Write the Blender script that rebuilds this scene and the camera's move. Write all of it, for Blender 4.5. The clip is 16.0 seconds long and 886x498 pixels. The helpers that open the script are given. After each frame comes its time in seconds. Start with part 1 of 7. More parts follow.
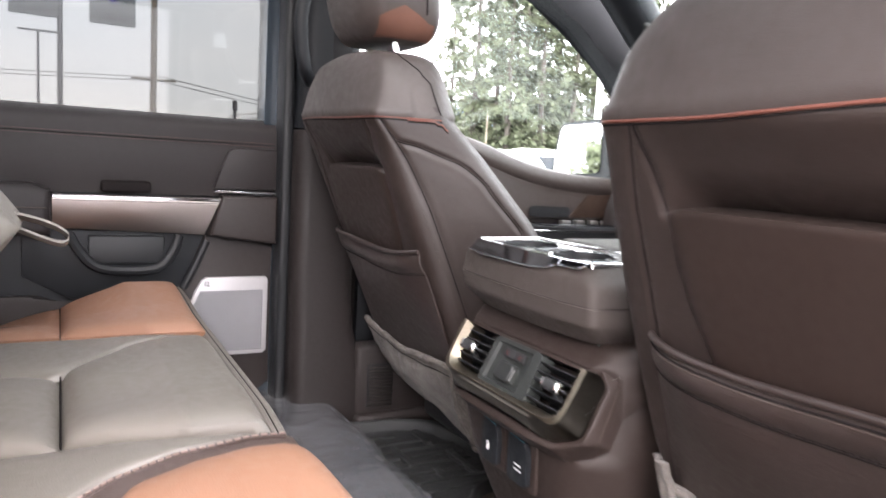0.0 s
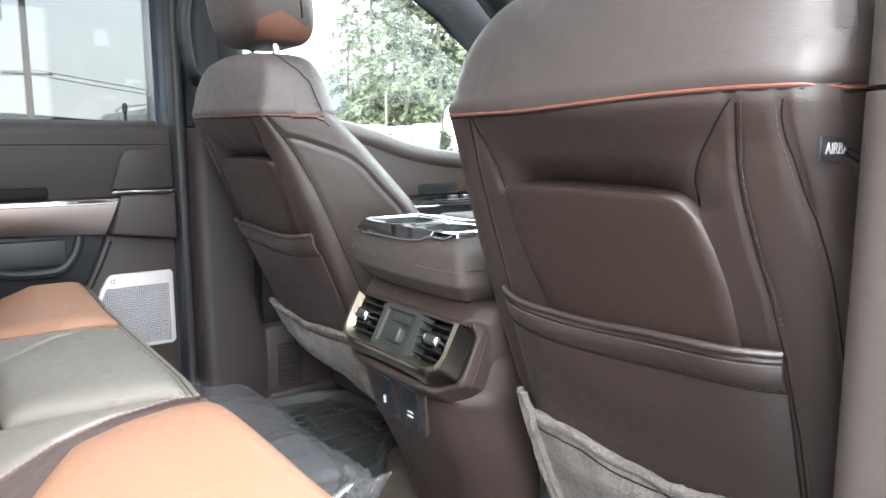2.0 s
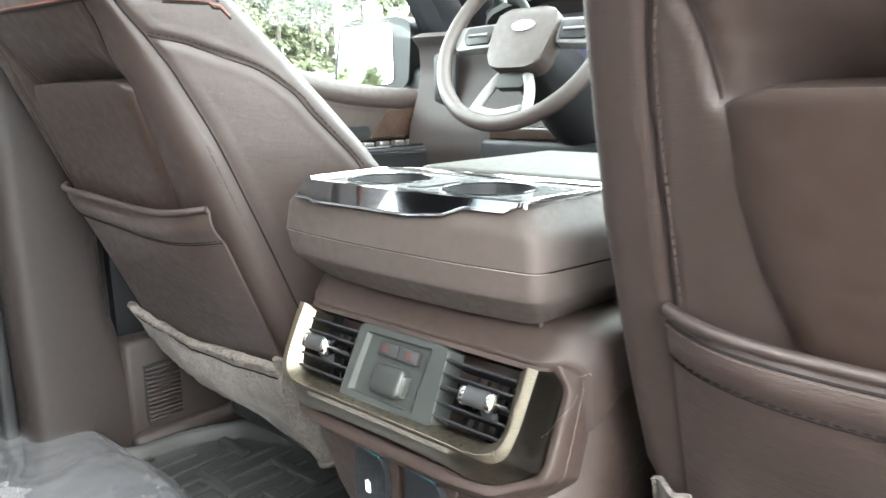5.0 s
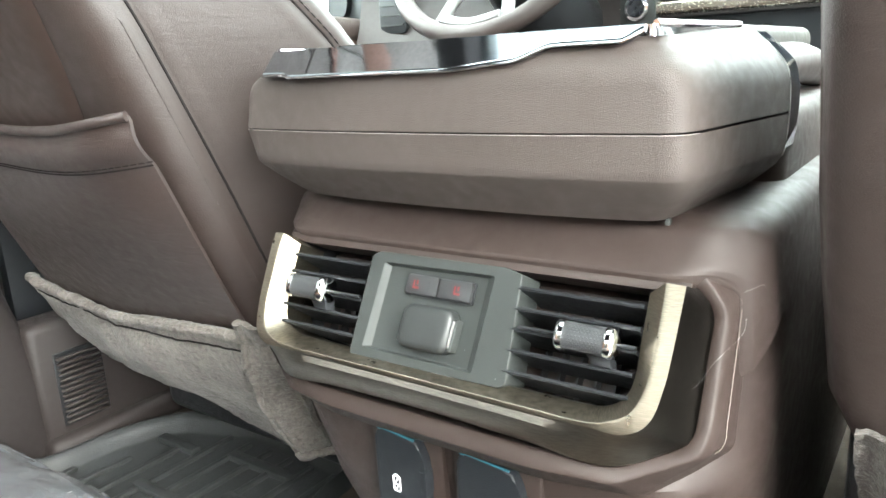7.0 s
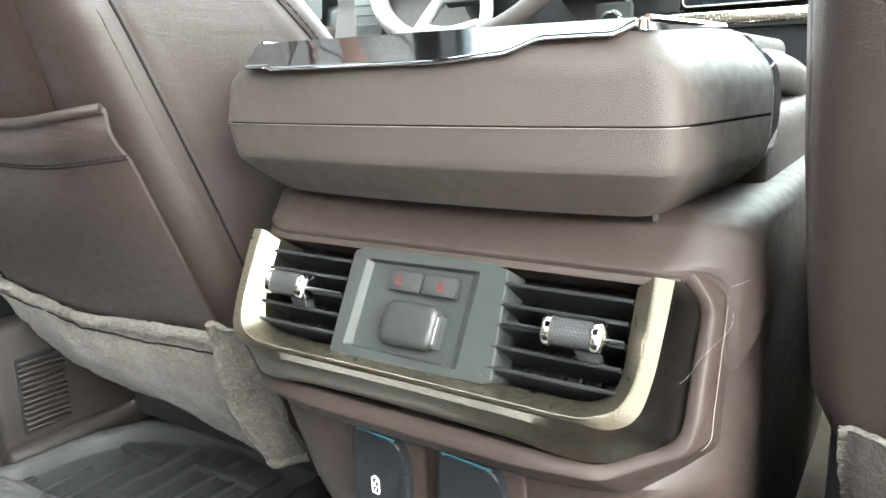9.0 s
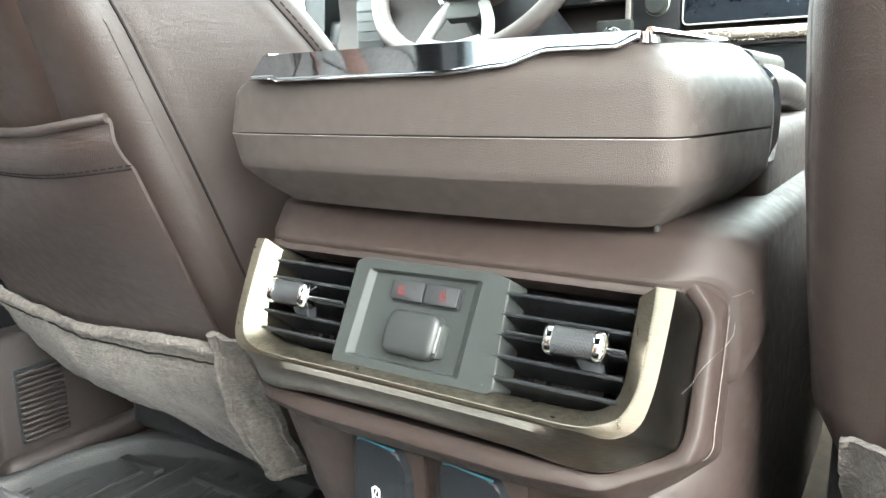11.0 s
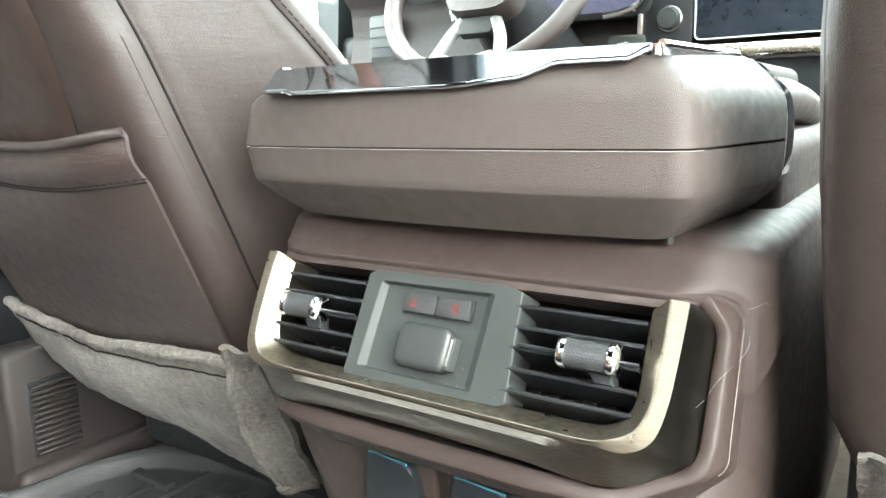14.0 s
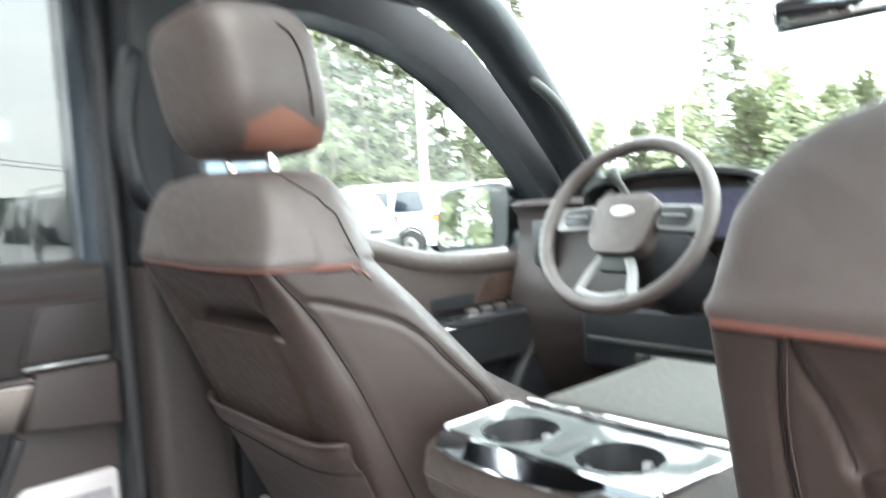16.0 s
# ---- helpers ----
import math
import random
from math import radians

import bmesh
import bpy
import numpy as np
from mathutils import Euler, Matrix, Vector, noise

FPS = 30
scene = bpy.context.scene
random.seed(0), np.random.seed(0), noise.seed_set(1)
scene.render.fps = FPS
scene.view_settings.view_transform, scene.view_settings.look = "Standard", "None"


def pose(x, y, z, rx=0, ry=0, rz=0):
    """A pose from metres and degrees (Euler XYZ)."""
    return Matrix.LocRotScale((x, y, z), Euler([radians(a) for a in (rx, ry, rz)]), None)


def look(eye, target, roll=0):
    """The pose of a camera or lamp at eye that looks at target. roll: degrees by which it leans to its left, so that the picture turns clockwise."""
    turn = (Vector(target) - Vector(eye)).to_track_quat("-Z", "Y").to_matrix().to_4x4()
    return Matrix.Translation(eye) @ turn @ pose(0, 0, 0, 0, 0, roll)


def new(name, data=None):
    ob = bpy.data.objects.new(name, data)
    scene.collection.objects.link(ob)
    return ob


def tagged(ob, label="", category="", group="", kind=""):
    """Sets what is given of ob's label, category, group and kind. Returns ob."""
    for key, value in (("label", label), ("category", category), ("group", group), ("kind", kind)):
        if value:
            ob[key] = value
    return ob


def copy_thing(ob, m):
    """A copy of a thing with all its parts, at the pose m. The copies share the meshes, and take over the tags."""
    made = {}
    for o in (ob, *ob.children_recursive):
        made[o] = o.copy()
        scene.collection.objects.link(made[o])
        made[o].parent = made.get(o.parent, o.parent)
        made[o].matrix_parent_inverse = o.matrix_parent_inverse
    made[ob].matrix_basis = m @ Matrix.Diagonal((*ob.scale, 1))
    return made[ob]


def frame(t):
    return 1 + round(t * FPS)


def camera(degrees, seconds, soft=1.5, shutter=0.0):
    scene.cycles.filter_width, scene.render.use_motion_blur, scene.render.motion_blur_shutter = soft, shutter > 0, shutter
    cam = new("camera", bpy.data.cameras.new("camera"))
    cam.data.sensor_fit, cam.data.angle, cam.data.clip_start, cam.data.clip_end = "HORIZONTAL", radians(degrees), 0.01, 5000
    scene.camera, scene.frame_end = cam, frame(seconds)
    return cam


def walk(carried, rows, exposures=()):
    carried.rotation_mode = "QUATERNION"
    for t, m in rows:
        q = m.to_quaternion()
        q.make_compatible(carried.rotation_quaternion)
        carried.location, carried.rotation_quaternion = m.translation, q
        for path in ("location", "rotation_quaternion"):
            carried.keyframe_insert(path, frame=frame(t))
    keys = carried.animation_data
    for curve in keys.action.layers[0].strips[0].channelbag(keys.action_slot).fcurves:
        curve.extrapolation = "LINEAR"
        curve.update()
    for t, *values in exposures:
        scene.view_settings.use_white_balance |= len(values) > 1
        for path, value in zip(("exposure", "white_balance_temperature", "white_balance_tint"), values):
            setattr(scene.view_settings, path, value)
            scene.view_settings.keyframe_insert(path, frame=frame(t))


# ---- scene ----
cam = camera(62.8, 16.0, 1.5, 0.5)
PATH = [
    (0, (0.807, -0.566, 1.340), (-0.937, 0.383, 1.103), 3.5),
    (0.5, (0.897, -0.577, 1.346), (-0.799, 0.436, 1.032), 2.2),
    (1, (0.951, -0.608, 1.348), (-0.716, 0.452, 1.032), 1.4),
    (1.5, (0.971, -0.614, 1.357), (-0.673, 0.485, 1.061), 0.7),
    (2, (0.950, -0.605, 1.359), (-0.657, 0.550, 1.066), -0.1),
    (2.5, (0.860, -0.571, 1.369), (-0.703, 0.648, 1.099), -0.5),
    (3, (0.748, -0.516, 1.349), (-0.711, 0.819, 1.053), -0.2),
    (3.5, (0.691, -0.470, 1.335), (-0.681, 0.936, 0.960), 0.3),
    (4, (0.636, -0.452, 1.336), (-0.706, 0.969, 0.914), 0.3),
    (4.2, (0.595, -0.463, 1.334), (-0.746, 0.963, 0.924), 0.4),
    (6.3, (0.287, -0.346, 1.242), (-0.924, 1.171, 0.759), -3.7),
    (6.5, (0.272, -0.341, 1.231), (-0.901, 1.201, 0.733), -3.3),
    (7, (0.252, -0.345, 1.214), (-0.889, 1.222, 0.720), -3.0),
    (7.5, (0.244, -0.347, 1.207), (-0.868, 1.245, 0.728), -2.7),
    (8, (0.243, -0.348, 1.207), (-0.844, 1.262, 0.732), -2.5),
    (8.5, (0.243, -0.348, 1.205), (-0.831, 1.273, 0.739), -2.0),
    (9, (0.242, -0.349, 1.201), (-0.831, 1.277, 0.747), -1.6),
    (11.5, (0.242, -0.353, 1.197), (-0.835, 1.285, 0.797), -1.1),
    (12, (0.242, -0.353, 1.196), (-0.844, 1.281, 0.808), -1.2),
    (12.5, (0.242, -0.353, 1.197), (-0.849, 1.280, 0.814), -1.2),
    (13, (0.242, -0.352, 1.195), (-0.860, 1.275, 0.824), -1.2),
    (13.5, (0.243, -0.351, 1.196), (-0.865, 1.273, 0.827), -1.3),
    (14, (0.242, -0.353, 1.196), (-0.865, 1.272, 0.828), -1.3),
    (14.5, (0.243, -0.352, 1.197), (-0.883, 1.260, 0.830), -1.4),
    (15, (0.253, -0.356, 1.221), (-0.890, 1.245, 0.859), -1.3),
    (15.2, (0.273, -0.374, 1.250), (-0.874, 1.230, 0.909), -1.7),
    (15.4, (0.301, -0.393, 1.310), (-0.866, 1.199, 0.983), -2.0),
    (15.5, (0.332, -0.404, 1.333), (-0.892, 1.150, 1.036), -2.4),
    (15.6, (0.343, -0.418, 1.370), (-0.932, 1.093, 1.073), -2.6),
    (15.8, (0.386, -0.451, 1.422), (-1.005, 0.967, 1.196), -3.1),
    (16, (0.445, -0.486, 1.480), (-1.056, 0.828, 1.330), -3.5),
]
walk(cam, [(t, look(eye, target, roll)) for t, eye, target, roll in PATH],
     [(0, 3.00, 6650, 20), (0.5, 3.13, 6600, 16), (1, 3.32, 6500, 12), (2, 3.33, 6250, 10), (3.5, 3.76, 6400, 8), (4.2, 3.95, 6500, 8), (6.3, 4.35, 6500, 4), (9, 4.47, 6480, 4), (14.5, 4.48, 6480, 3), (15.2, 4.36, 6500, 4), (15.6, 4.02, 6500, 8), (16, 3.52, 6400, 8)])

# ---- world, sun ----
world = bpy.data.worlds.new("overcast")
scene.world = world
world.use_nodes = True
wn, wl = world.node_tree.nodes, world.node_tree.links
wn.clear()
SUN_EL, SUN_ROT = radians(40), radians(118)
SKY_LOW, SKY_HIGH = 10.0, 16.0
sky = wn.new("ShaderNodeTexSky")
sky.sky_type, sky.sun_disc, sky.sun_elevation, sky.sun_rotation = "NISHITA", False, SUN_EL, SUN_ROT
cloud_noise = wn.new("ShaderNodeTexNoise")
cloud_noise.inputs["Scale"].default_value, cloud_noise.inputs["Detail"].default_value = 2.2, 6
cloud_map = wn.new("ShaderNodeMapping")
cloud_map.inputs["Scale"].default_value = (1, 1, 5)
cloud_co = wn.new("ShaderNodeTexCoord")
cloud_ramp = wn.new("ShaderNodeValToRGB")
cloud_ramp.color_ramp.elements[0].position, cloud_ramp.color_ramp.elements[0].color = 0.3, (0.80, 0.86, 0.90, 1)
cloud_ramp.color_ramp.elements[1].position, cloud_ramp.color_ramp.elements[1].color = 0.72, (1.0, 1.0, 1.0, 1)
# an overcast dome is about three times as bright overhead as at the horizon
height, lift, dome = wn.new("ShaderNodeSeparateXYZ"), wn.new("ShaderNodeMapRange"), wn.new("ShaderNodeVectorMath")
lift.inputs["From Min"].default_value, lift.inputs["From Max"].default_value = 0.05, 0.9
lift.inputs["To Min"].default_value, lift.inputs["To Max"].default_value = SKY_LOW, SKY_HIGH
dome.operation = "SCALE"
cloud_mix = wn.new("ShaderNodeMixRGB")
cloud_mix.inputs["Fac"].default_value = 0.92
background, world_out = wn.new("ShaderNodeBackground"), wn.new("ShaderNodeOutputWorld")
background.inputs["Strength"].default_value = 0.15
wl.new(cloud_co.outputs["Generated"], cloud_map.inputs["Vector"])
wl.new(cloud_map.outputs["Vector"], cloud_noise.inputs["Vector"])
wl.new(cloud_noise.outputs["Fac"], cloud_ramp.inputs["Fac"])
wl.new(sky.outputs["Color"], cloud_mix.inputs["Color1"])
wl.new(cloud_co.outputs["Generated"], height.inputs["Vector"])
wl.new(height.outputs["Z"], lift.inputs["Value"])
wl.new(cloud_ramp.outputs["Color"], dome.inputs[0])
wl.new(lift.outputs[0], dome.inputs["Scale"])
wl.new(dome.outputs["Vector"], cloud_mix.inputs["Color2"])
wl.new(cloud_mix.outputs["Color"], background.inputs["Color"])
wl.new(background.outputs["Background"], world_out.inputs["Surface"])

sun = new("sun", bpy.data.lights.new("sun", "SUN"))
sun.data.energy, sun.data.angle, sun.data.color = 0.9, radians(50), (1.0, 0.955, 0.895)
sun.matrix_basis = look((8.83, -4.69, 9.39), (0, 0, 1))

# ---- materials ----
def nodes_of(m):
    return m.node_tree.nodes, m.node_tree.links


def mat(name, color, rough=0.5, metal=0.0, var=0.12, var_scale=6.0, grain=0.0, grain_scale=400.0, kind="noise",
        wrinkle=0.0, wrinkle_scale=45.0, sheen=0.0, coat=0.0, spec=0.5, spots=0.0):
    """A procedural surface: base colour with wear at two scales, grain and fine relief."""
    m = bpy.data.materials.new(name)
    m.use_nodes = True
    n, l = nodes_of(m)
    b = n["Principled BSDF"]
    co = n.new("ShaderNodeTexCoord")
    big, small = n.new("ShaderNodeTexNoise"), n.new("ShaderNodeTexNoise")
    big.inputs["Scale"].default_value, big.inputs["Detail"].default_value = var_scale, 5
    small.inputs["Scale"].default_value, small.inputs["Detail"].default_value = var_scale * 14, 3
    for x in (big, small):
        l.new(co.outputs["Object"], x.inputs["Vector"])
    add = n.new("ShaderNodeMath")
    add.operation = "ADD"
    l.new(big.outputs["Fac"], add.inputs[0])
    l.new(small.outputs["Fac"], add.inputs[1])
    ramp = n.new("ShaderNodeMapRange")
    ramp.inputs["From Min"].default_value, ramp.inputs["From Max"].default_value = 0.6, 1.4
    ramp.inputs["To Min"].default_value, ramp.inputs["To Max"].default_value = 1 - var, 1 + var
    l.new(add.outputs[0], ramp.inputs["Value"])
    mul = n.new("ShaderNodeVectorMath")
    mul.operation = "SCALE"
    mul.inputs[0].default_value = color
    l.new(ramp.outputs[0], mul.inputs["Scale"])
    l.new(mul.outputs["Vector"], b.inputs["Base Color"])
    rr = n.new("ShaderNodeMapRange")
    rr.inputs["From Min"].default_value, rr.inputs["From Max"].default_value = 0.3, 0.7
    rr.inputs["To Min"].default_value, rr.inputs["To Max"].default_value = max(0.02, rough * 0.85), min(1, rough * 1.15)
    l.new(small.outputs["Fac"], rr.inputs["Value"])
    l.new(rr.outputs[0], b.inputs["Roughness"])
    b.inputs["Metallic"].default_value = metal
    b.inputs["Specular IOR Level"].default_value = spec
    b.inputs["Sheen Weight"].default_value = sheen
    b.inputs["Coat Weight"].default_value = coat
    last = None
    if grain:
        if kind == "voronoi":
            g = n.new("ShaderNodeTexVoronoi")
            g.feature = "SMOOTH_F1"
            out = g.outputs["Distance"]
        else:
            g = n.new("ShaderNodeTexNoise")
            g.inputs["Detail"].default_value = 3
            out = g.outputs["Fac"]
        g.inputs["Scale"].default_value = grain_scale
        l.new(co.outputs["Object"], g.inputs["Vector"])
        bump = n.new("ShaderNodeBump")
        bump.inputs["Strength"].default_value, bump.inputs["Distance"].default_value = grain, 0.0012
        l.new(out, bump.inputs["Height"])
        last = bump
    if wrinkle:
        w = n.new("ShaderNodeTexNoise")
        w.inputs["Scale"].default_value, w.inputs["Detail"].default_value, w.inputs["Distortion"].default_value = wrinkle_scale, 4, 0.9
        stretch = n.new("ShaderNodeMapping")
        stretch.inputs["Scale"].default_value = (0.6, 1, 2.6)
        l.new(co.outputs["Object"], stretch.inputs["Vector"])
        l.new(stretch.outputs["Vector"], w.inputs["Vector"])
        wb = n.new("ShaderNodeBump")
        wb.inputs["Strength"].default_value, wb.inputs["Distance"].default_value = wrinkle, 0.004
        l.new(w.outputs["Fac"], wb.inputs["Height"])
        if last:
            l.new(last.outputs["Normal"], wb.inputs["Normal"])
        last = wb
    if last:
        l.new(last.outputs["Normal"], b.inputs["Normal"])
    return m


def gloss_by_angle(n, l, low, high, power, normal=None):
    """How much a clear sheet mirrors: little face on, more at a slant."""
    lw, pw, rng = n.new("ShaderNodeLayerWeight"), n.new("ShaderNodeMath"), n.new("ShaderNodeMapRange")
    lw.inputs["Blend"].default_value = 0.5
    pw.operation = "POWER"
    pw.inputs[1].default_value = power
    rng.inputs["To Min"].default_value, rng.inputs["To Max"].default_value = low, high
    l.new(lw.outputs["Facing"], pw.inputs[0])
    l.new(pw.outputs[0], rng.inputs["Value"])
    if normal:
        l.new(normal, lw.inputs["Normal"])
    return rng.outputs[0]


def glass(name, tint):
    m = bpy.data.materials.new(name)
    m.use_nodes = True
    n, l = nodes_of(m)
    n.clear()
    out, mix = n.new("ShaderNodeOutputMaterial"), n.new("ShaderNodeMixShader")
    clear, shine = n.new("ShaderNodeBsdfTransparent"), n.new("ShaderNodeBsdfGlossy")
    clear.inputs["Color"].default_value = (*tint, 1)
    shine.inputs["Roughness"].default_value = 0.02
    l.new(gloss_by_angle(n, l, 0.02, 0.45, 4.0), mix.inputs["Fac"])
    l.new(clear.outputs["BSDF"], mix.inputs[1])
    l.new(shine.outputs["BSDF"], mix.inputs[2])
    l.new(mix.outputs["Shader"], out.inputs["Surface"])
    return m


LEATHER = mat("brown_leather", (0.0222, 0.0146, 0.0123), 0.50, var=0.10, var_scale=5, grain=0.22, grain_scale=1500, kind="voronoi", wrinkle=0.10, wrinkle_scale=55, spec=0.6)
LEATHER_SMOOTH = mat("brown_leather_smooth", (0.0192, 0.0110, 0.0084), 0.50, var=0.14, var_scale=7, grain=0.14, grain_scale=1300, kind="voronoi", spec=0.6)
LEATHER_FLAT = mat("brown_leather_tight", (0.0330, 0.0236, 0.0205), 0.54, var=0.08, var_scale=5, grain=0.20, grain_scale=1300, kind="voronoi", wrinkle=0.08, wrinkle_scale=26, spec=0.75)
LEATHER_CREASED = mat("brown_leather_creased", (0.0206, 0.0124, 0.0104), 0.44, var=0.10, var_scale=6, grain=0.25, grain_scale=1200, kind="voronoi", wrinkle=0.20, wrinkle_scale=60, spec=1.0)
TAUPE = mat("taupe_leather", (0.122, 0.110, 0.095), 0.42, var=0.06, var_scale=7, grain=0.3, grain_scale=1000, kind="voronoi", wrinkle=0.10, wrinkle_scale=22, spec=0.7)
TAUPE_MID = mat("taupe_brown_leather", (0.090, 0.078, 0.068), 0.42, var=0.08, var_scale=9, grain=0.3, grain_scale=1100, kind="voronoi", spec=0.6)
TAUPE_DARK = mat("brown_grey_leather", (0.058, 0.041, 0.036), 0.42, var=0.08, var_scale=9, grain=0.3, grain_scale=1100, kind="voronoi", wrinkle=0.14, wrinkle_scale=30, spec=0.7)
ORANGE = mat("tan_orange_leather", (0.245, 0.127, 0.080), 0.45, var=0.08, var_scale=7, grain=0.3, grain_scale=1000, kind="voronoi", wrinkle=0.08, wrinkle_scale=22)
CREST = mat("russet_crest_leather", (0.120, 0.052, 0.034), 0.5, var=0.12, var_scale=20, grain=0.4, grain_scale=900, kind="voronoi")
PIPING = mat("orange_piping", (0.135, 0.047, 0.033), 0.45, var=0.1, var_scale=30, grain=0.3, grain_scale=900)
PALE_THREAD = mat("pale_thread", (0.25, 0.185, 0.165), 0.7, var=0.15, var_scale=60)
RUSSET_THREAD = mat("russet_thread", (0.085, 0.040, 0.034), 0.7, var=0.15, var_scale=60)
THREAD = mat("brown_thread", (0.058, 0.042, 0.036), 0.7, var=0.15, var_scale=60)
DARK_THREAD = mat("dark_seam", (0.009, 0.007, 0.007), 0.8, var=0.15, var_scale=60, spec=0.15)
FLEECE = mat("grey_felt", (0.116, 0.103, 0.093), 0.95, var=0.55, var_scale=17, grain=1.0, grain_scale=520, wrinkle=0.6, wrinkle_scale=140, sheen=0.12, spec=0.1)
BROWN_PLASTIC = mat("brown_moulded_plastic", (0.0268, 0.0176, 0.0148), 0.56, var=0.06, var_scale=8, grain=0.30, grain_scale=2300, kind="voronoi", spec=0.40)
ARM_PLASTIC = mat("taupe_brown_grained_vinyl", (0.0500, 0.0398, 0.0353), 0.60, var=0.06, var_scale=8, grain=0.34, grain_scale=2000, kind="voronoi", spec=0.42)
BROWN_SMOOTH = mat("brown_smooth_plastic", (0.0235, 0.0182, 0.0172), 0.55, var=0.06, var_scale=8, grain=0.2, grain_scale=1200, kind="voronoi", spec=0.4)
PILLAR_BROWN = mat("espresso_pillar_plastic", (0.0175, 0.0136, 0.0130), 0.55, var=0.06, var_scale=8, grain=0.2, grain_scale=1200, kind="voronoi", spec=0.35)
BLACK_PLASTIC = mat("black_plastic", (0.014, 0.0148, 0.0165), 0.42, var=0.1, var_scale=12, grain=0.3, grain_scale=1000, spec=0.35)
BLUE_BLACK = mat("blue_black_plastic", (0.0085, 0.0098, 0.0120), 0.5, var=0.1, var_scale=9, grain=0.3, grain_scale=1000, spec=0.3)
GREY_PLASTIC = mat("charcoal_plastic", (0.0245, 0.0275, 0.0262), 0.55, var=0.16, var_scale=14, grain=0.25, grain_scale=1500, spec=0.35)
GLOSS_BLACK = mat("gloss_black", (0.012, 0.013, 0.015), 0.07, var=0.1, var_scale=8)
CHROME = mat("chrome", (0.86, 0.87, 0.88), 0.07, 1.0, var=0.03, var_scale=10)
SATIN = mat("satin_silver", (0.62, 0.59, 0.57), 0.36, 1.0, var=0.03, var_scale=4)
SPOKE_SILVER = mat("silver_grey_spoke", (0.20, 0.203, 0.203), 0.48, 0.4, var=0.05, var_scale=20, spec=0.4)
RUBBER = mat("black_rubber", (0.026, 0.0275, 0.0280), 0.46, var=0.2, var_scale=10, grain=0.5, grain_scale=500)
CARPET = mat("brown_carpet", (0.075, 0.062, 0.052), 0.98, var=0.35, var_scale=30, grain=1.0, grain_scale=900, spec=0.05)
HEADLINER = mat("charcoal_headliner", (0.040, 0.039, 0.042), 0.95, var=0.06, var_scale=10, grain=0.5, grain_scale=900, spec=0.1)


def perforated():
    """Silver sheet with rows of small dark holes."""
    m = mat("silver_speaker_mesh", (0.34, 0.335, 0.355), 0.5, 0.2, var=0.04, var_scale=6)
    n, l = nodes_of(m)
    b = n["Principled BSDF"]
    co, sep, com = n.new("ShaderNodeTexCoord"), n.new("ShaderNodeSeparateXYZ"), n.new("ShaderNodeCombineXYZ")
    vo, less, mix = n.new("ShaderNodeTexVoronoi"), n.new("ShaderNodeMath"), n.new("ShaderNodeMixRGB")
    vo.voronoi_dimensions = "2D"
    vo.inputs["Scale"].default_value, vo.inputs["Randomness"].default_value = 240, 0.0
    less.operation = "LESS_THAN"
    less.inputs[1].default_value = 0.36
    old = b.inputs["Base Color"].links[0].from_socket
    l.new(co.outputs["Object"], sep.inputs[0])
    l.new(sep.outputs["Y"], com.inputs["X"])
    l.new(sep.outputs["Z"], com.inputs["Y"])
    l.new(com.outputs[0], vo.inputs["Vector"])
    l.new(vo.outputs["Distance"], less.inputs[0])
    l.new(less.outputs[0], mix.inputs["Fac"])
    l.new(old, mix.inputs["Color1"])
    mix.inputs["Color2"].default_value = (0.03, 0.03, 0.035, 1)
    l.new(mix.outputs["Color"], b.inputs["Base Color"])
    return m


SILVER_GRILLE = perforated()
SATIN_ROSE = mat("satin_rose_trim", (0.36, 0.315, 0.295), 0.40, 1.0, var=0.04, var_scale=4)
SILVER_PAINTED = mat("silver_painted_plastic", (0.46, 0.45, 0.46), 0.42, 0.3, var=0.04, var_scale=6)
SCREEN = mat("dark_screen", (0.010, 0.014, 0.020), 0.10, var=0.3, var_scale=5)
ASPHALT = mat("wet_asphalt", (0.055, 0.056, 0.058), 0.6, var=0.25, var_scale=0.6, grain=0.6, grain_scale=120)
WHITE_PAINT = mat("white_car_paint", (0.78, 0.79, 0.80), 0.22, coat=0.6, var=0.02, var_scale=2)
SILVER_PAINT = mat("silver_car_paint", (0.40, 0.43, 0.46), 0.25, 0.3, coat=0.6, var=0.03, var_scale=2)
DARK_PAINT = mat("dark_blue_paint", (0.025, 0.035, 0.045), 0.2, coat=0.7, var=0.05, var_scale=2)
TYRE = mat("tyre_rubber", (0.016, 0.016, 0.017), 0.8)
LAMP_RED = mat("red_lens", (0.55, 0.02, 0.02), 0.15, var=0.05)
LAMP_AMBER = mat("amber_lens", (0.75, 0.25, 0.02), 0.15, var=0.05)
BARK = mat("bark", (0.085, 0.072, 0.060), 0.9, var=0.35, var_scale=3, grain=1.0, grain_scale=40)
NEEDLES = mat("fir_needles", (0.082, 0.094, 0.052), 0.75, var=0.45, var_scale=1.2)
LEAVES = mat("spring_leaves", (0.105, 0.122, 0.060), 0.7, var=0.4, var_scale=1.5)
FAR_TREES = mat("far_woods", (0.06, 0.085, 0.075), 0.9, var=0.4, var_scale=0.2)
# distance haze is painted into the hills as a pale blue base colour
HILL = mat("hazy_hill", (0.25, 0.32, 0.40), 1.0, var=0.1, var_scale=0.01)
POLE_WHITE = mat("white_pole_paint", (0.75, 0.76, 0.76), 0.4, var=0.05)
POLE_WOOD = mat("weathered_pole_wood", (0.20, 0.17, 0.13), 0.9, var=0.3, var_scale=2)
POLE_DARK = mat("dark_pole_paint", (0.05, 0.055, 0.06), 0.5)
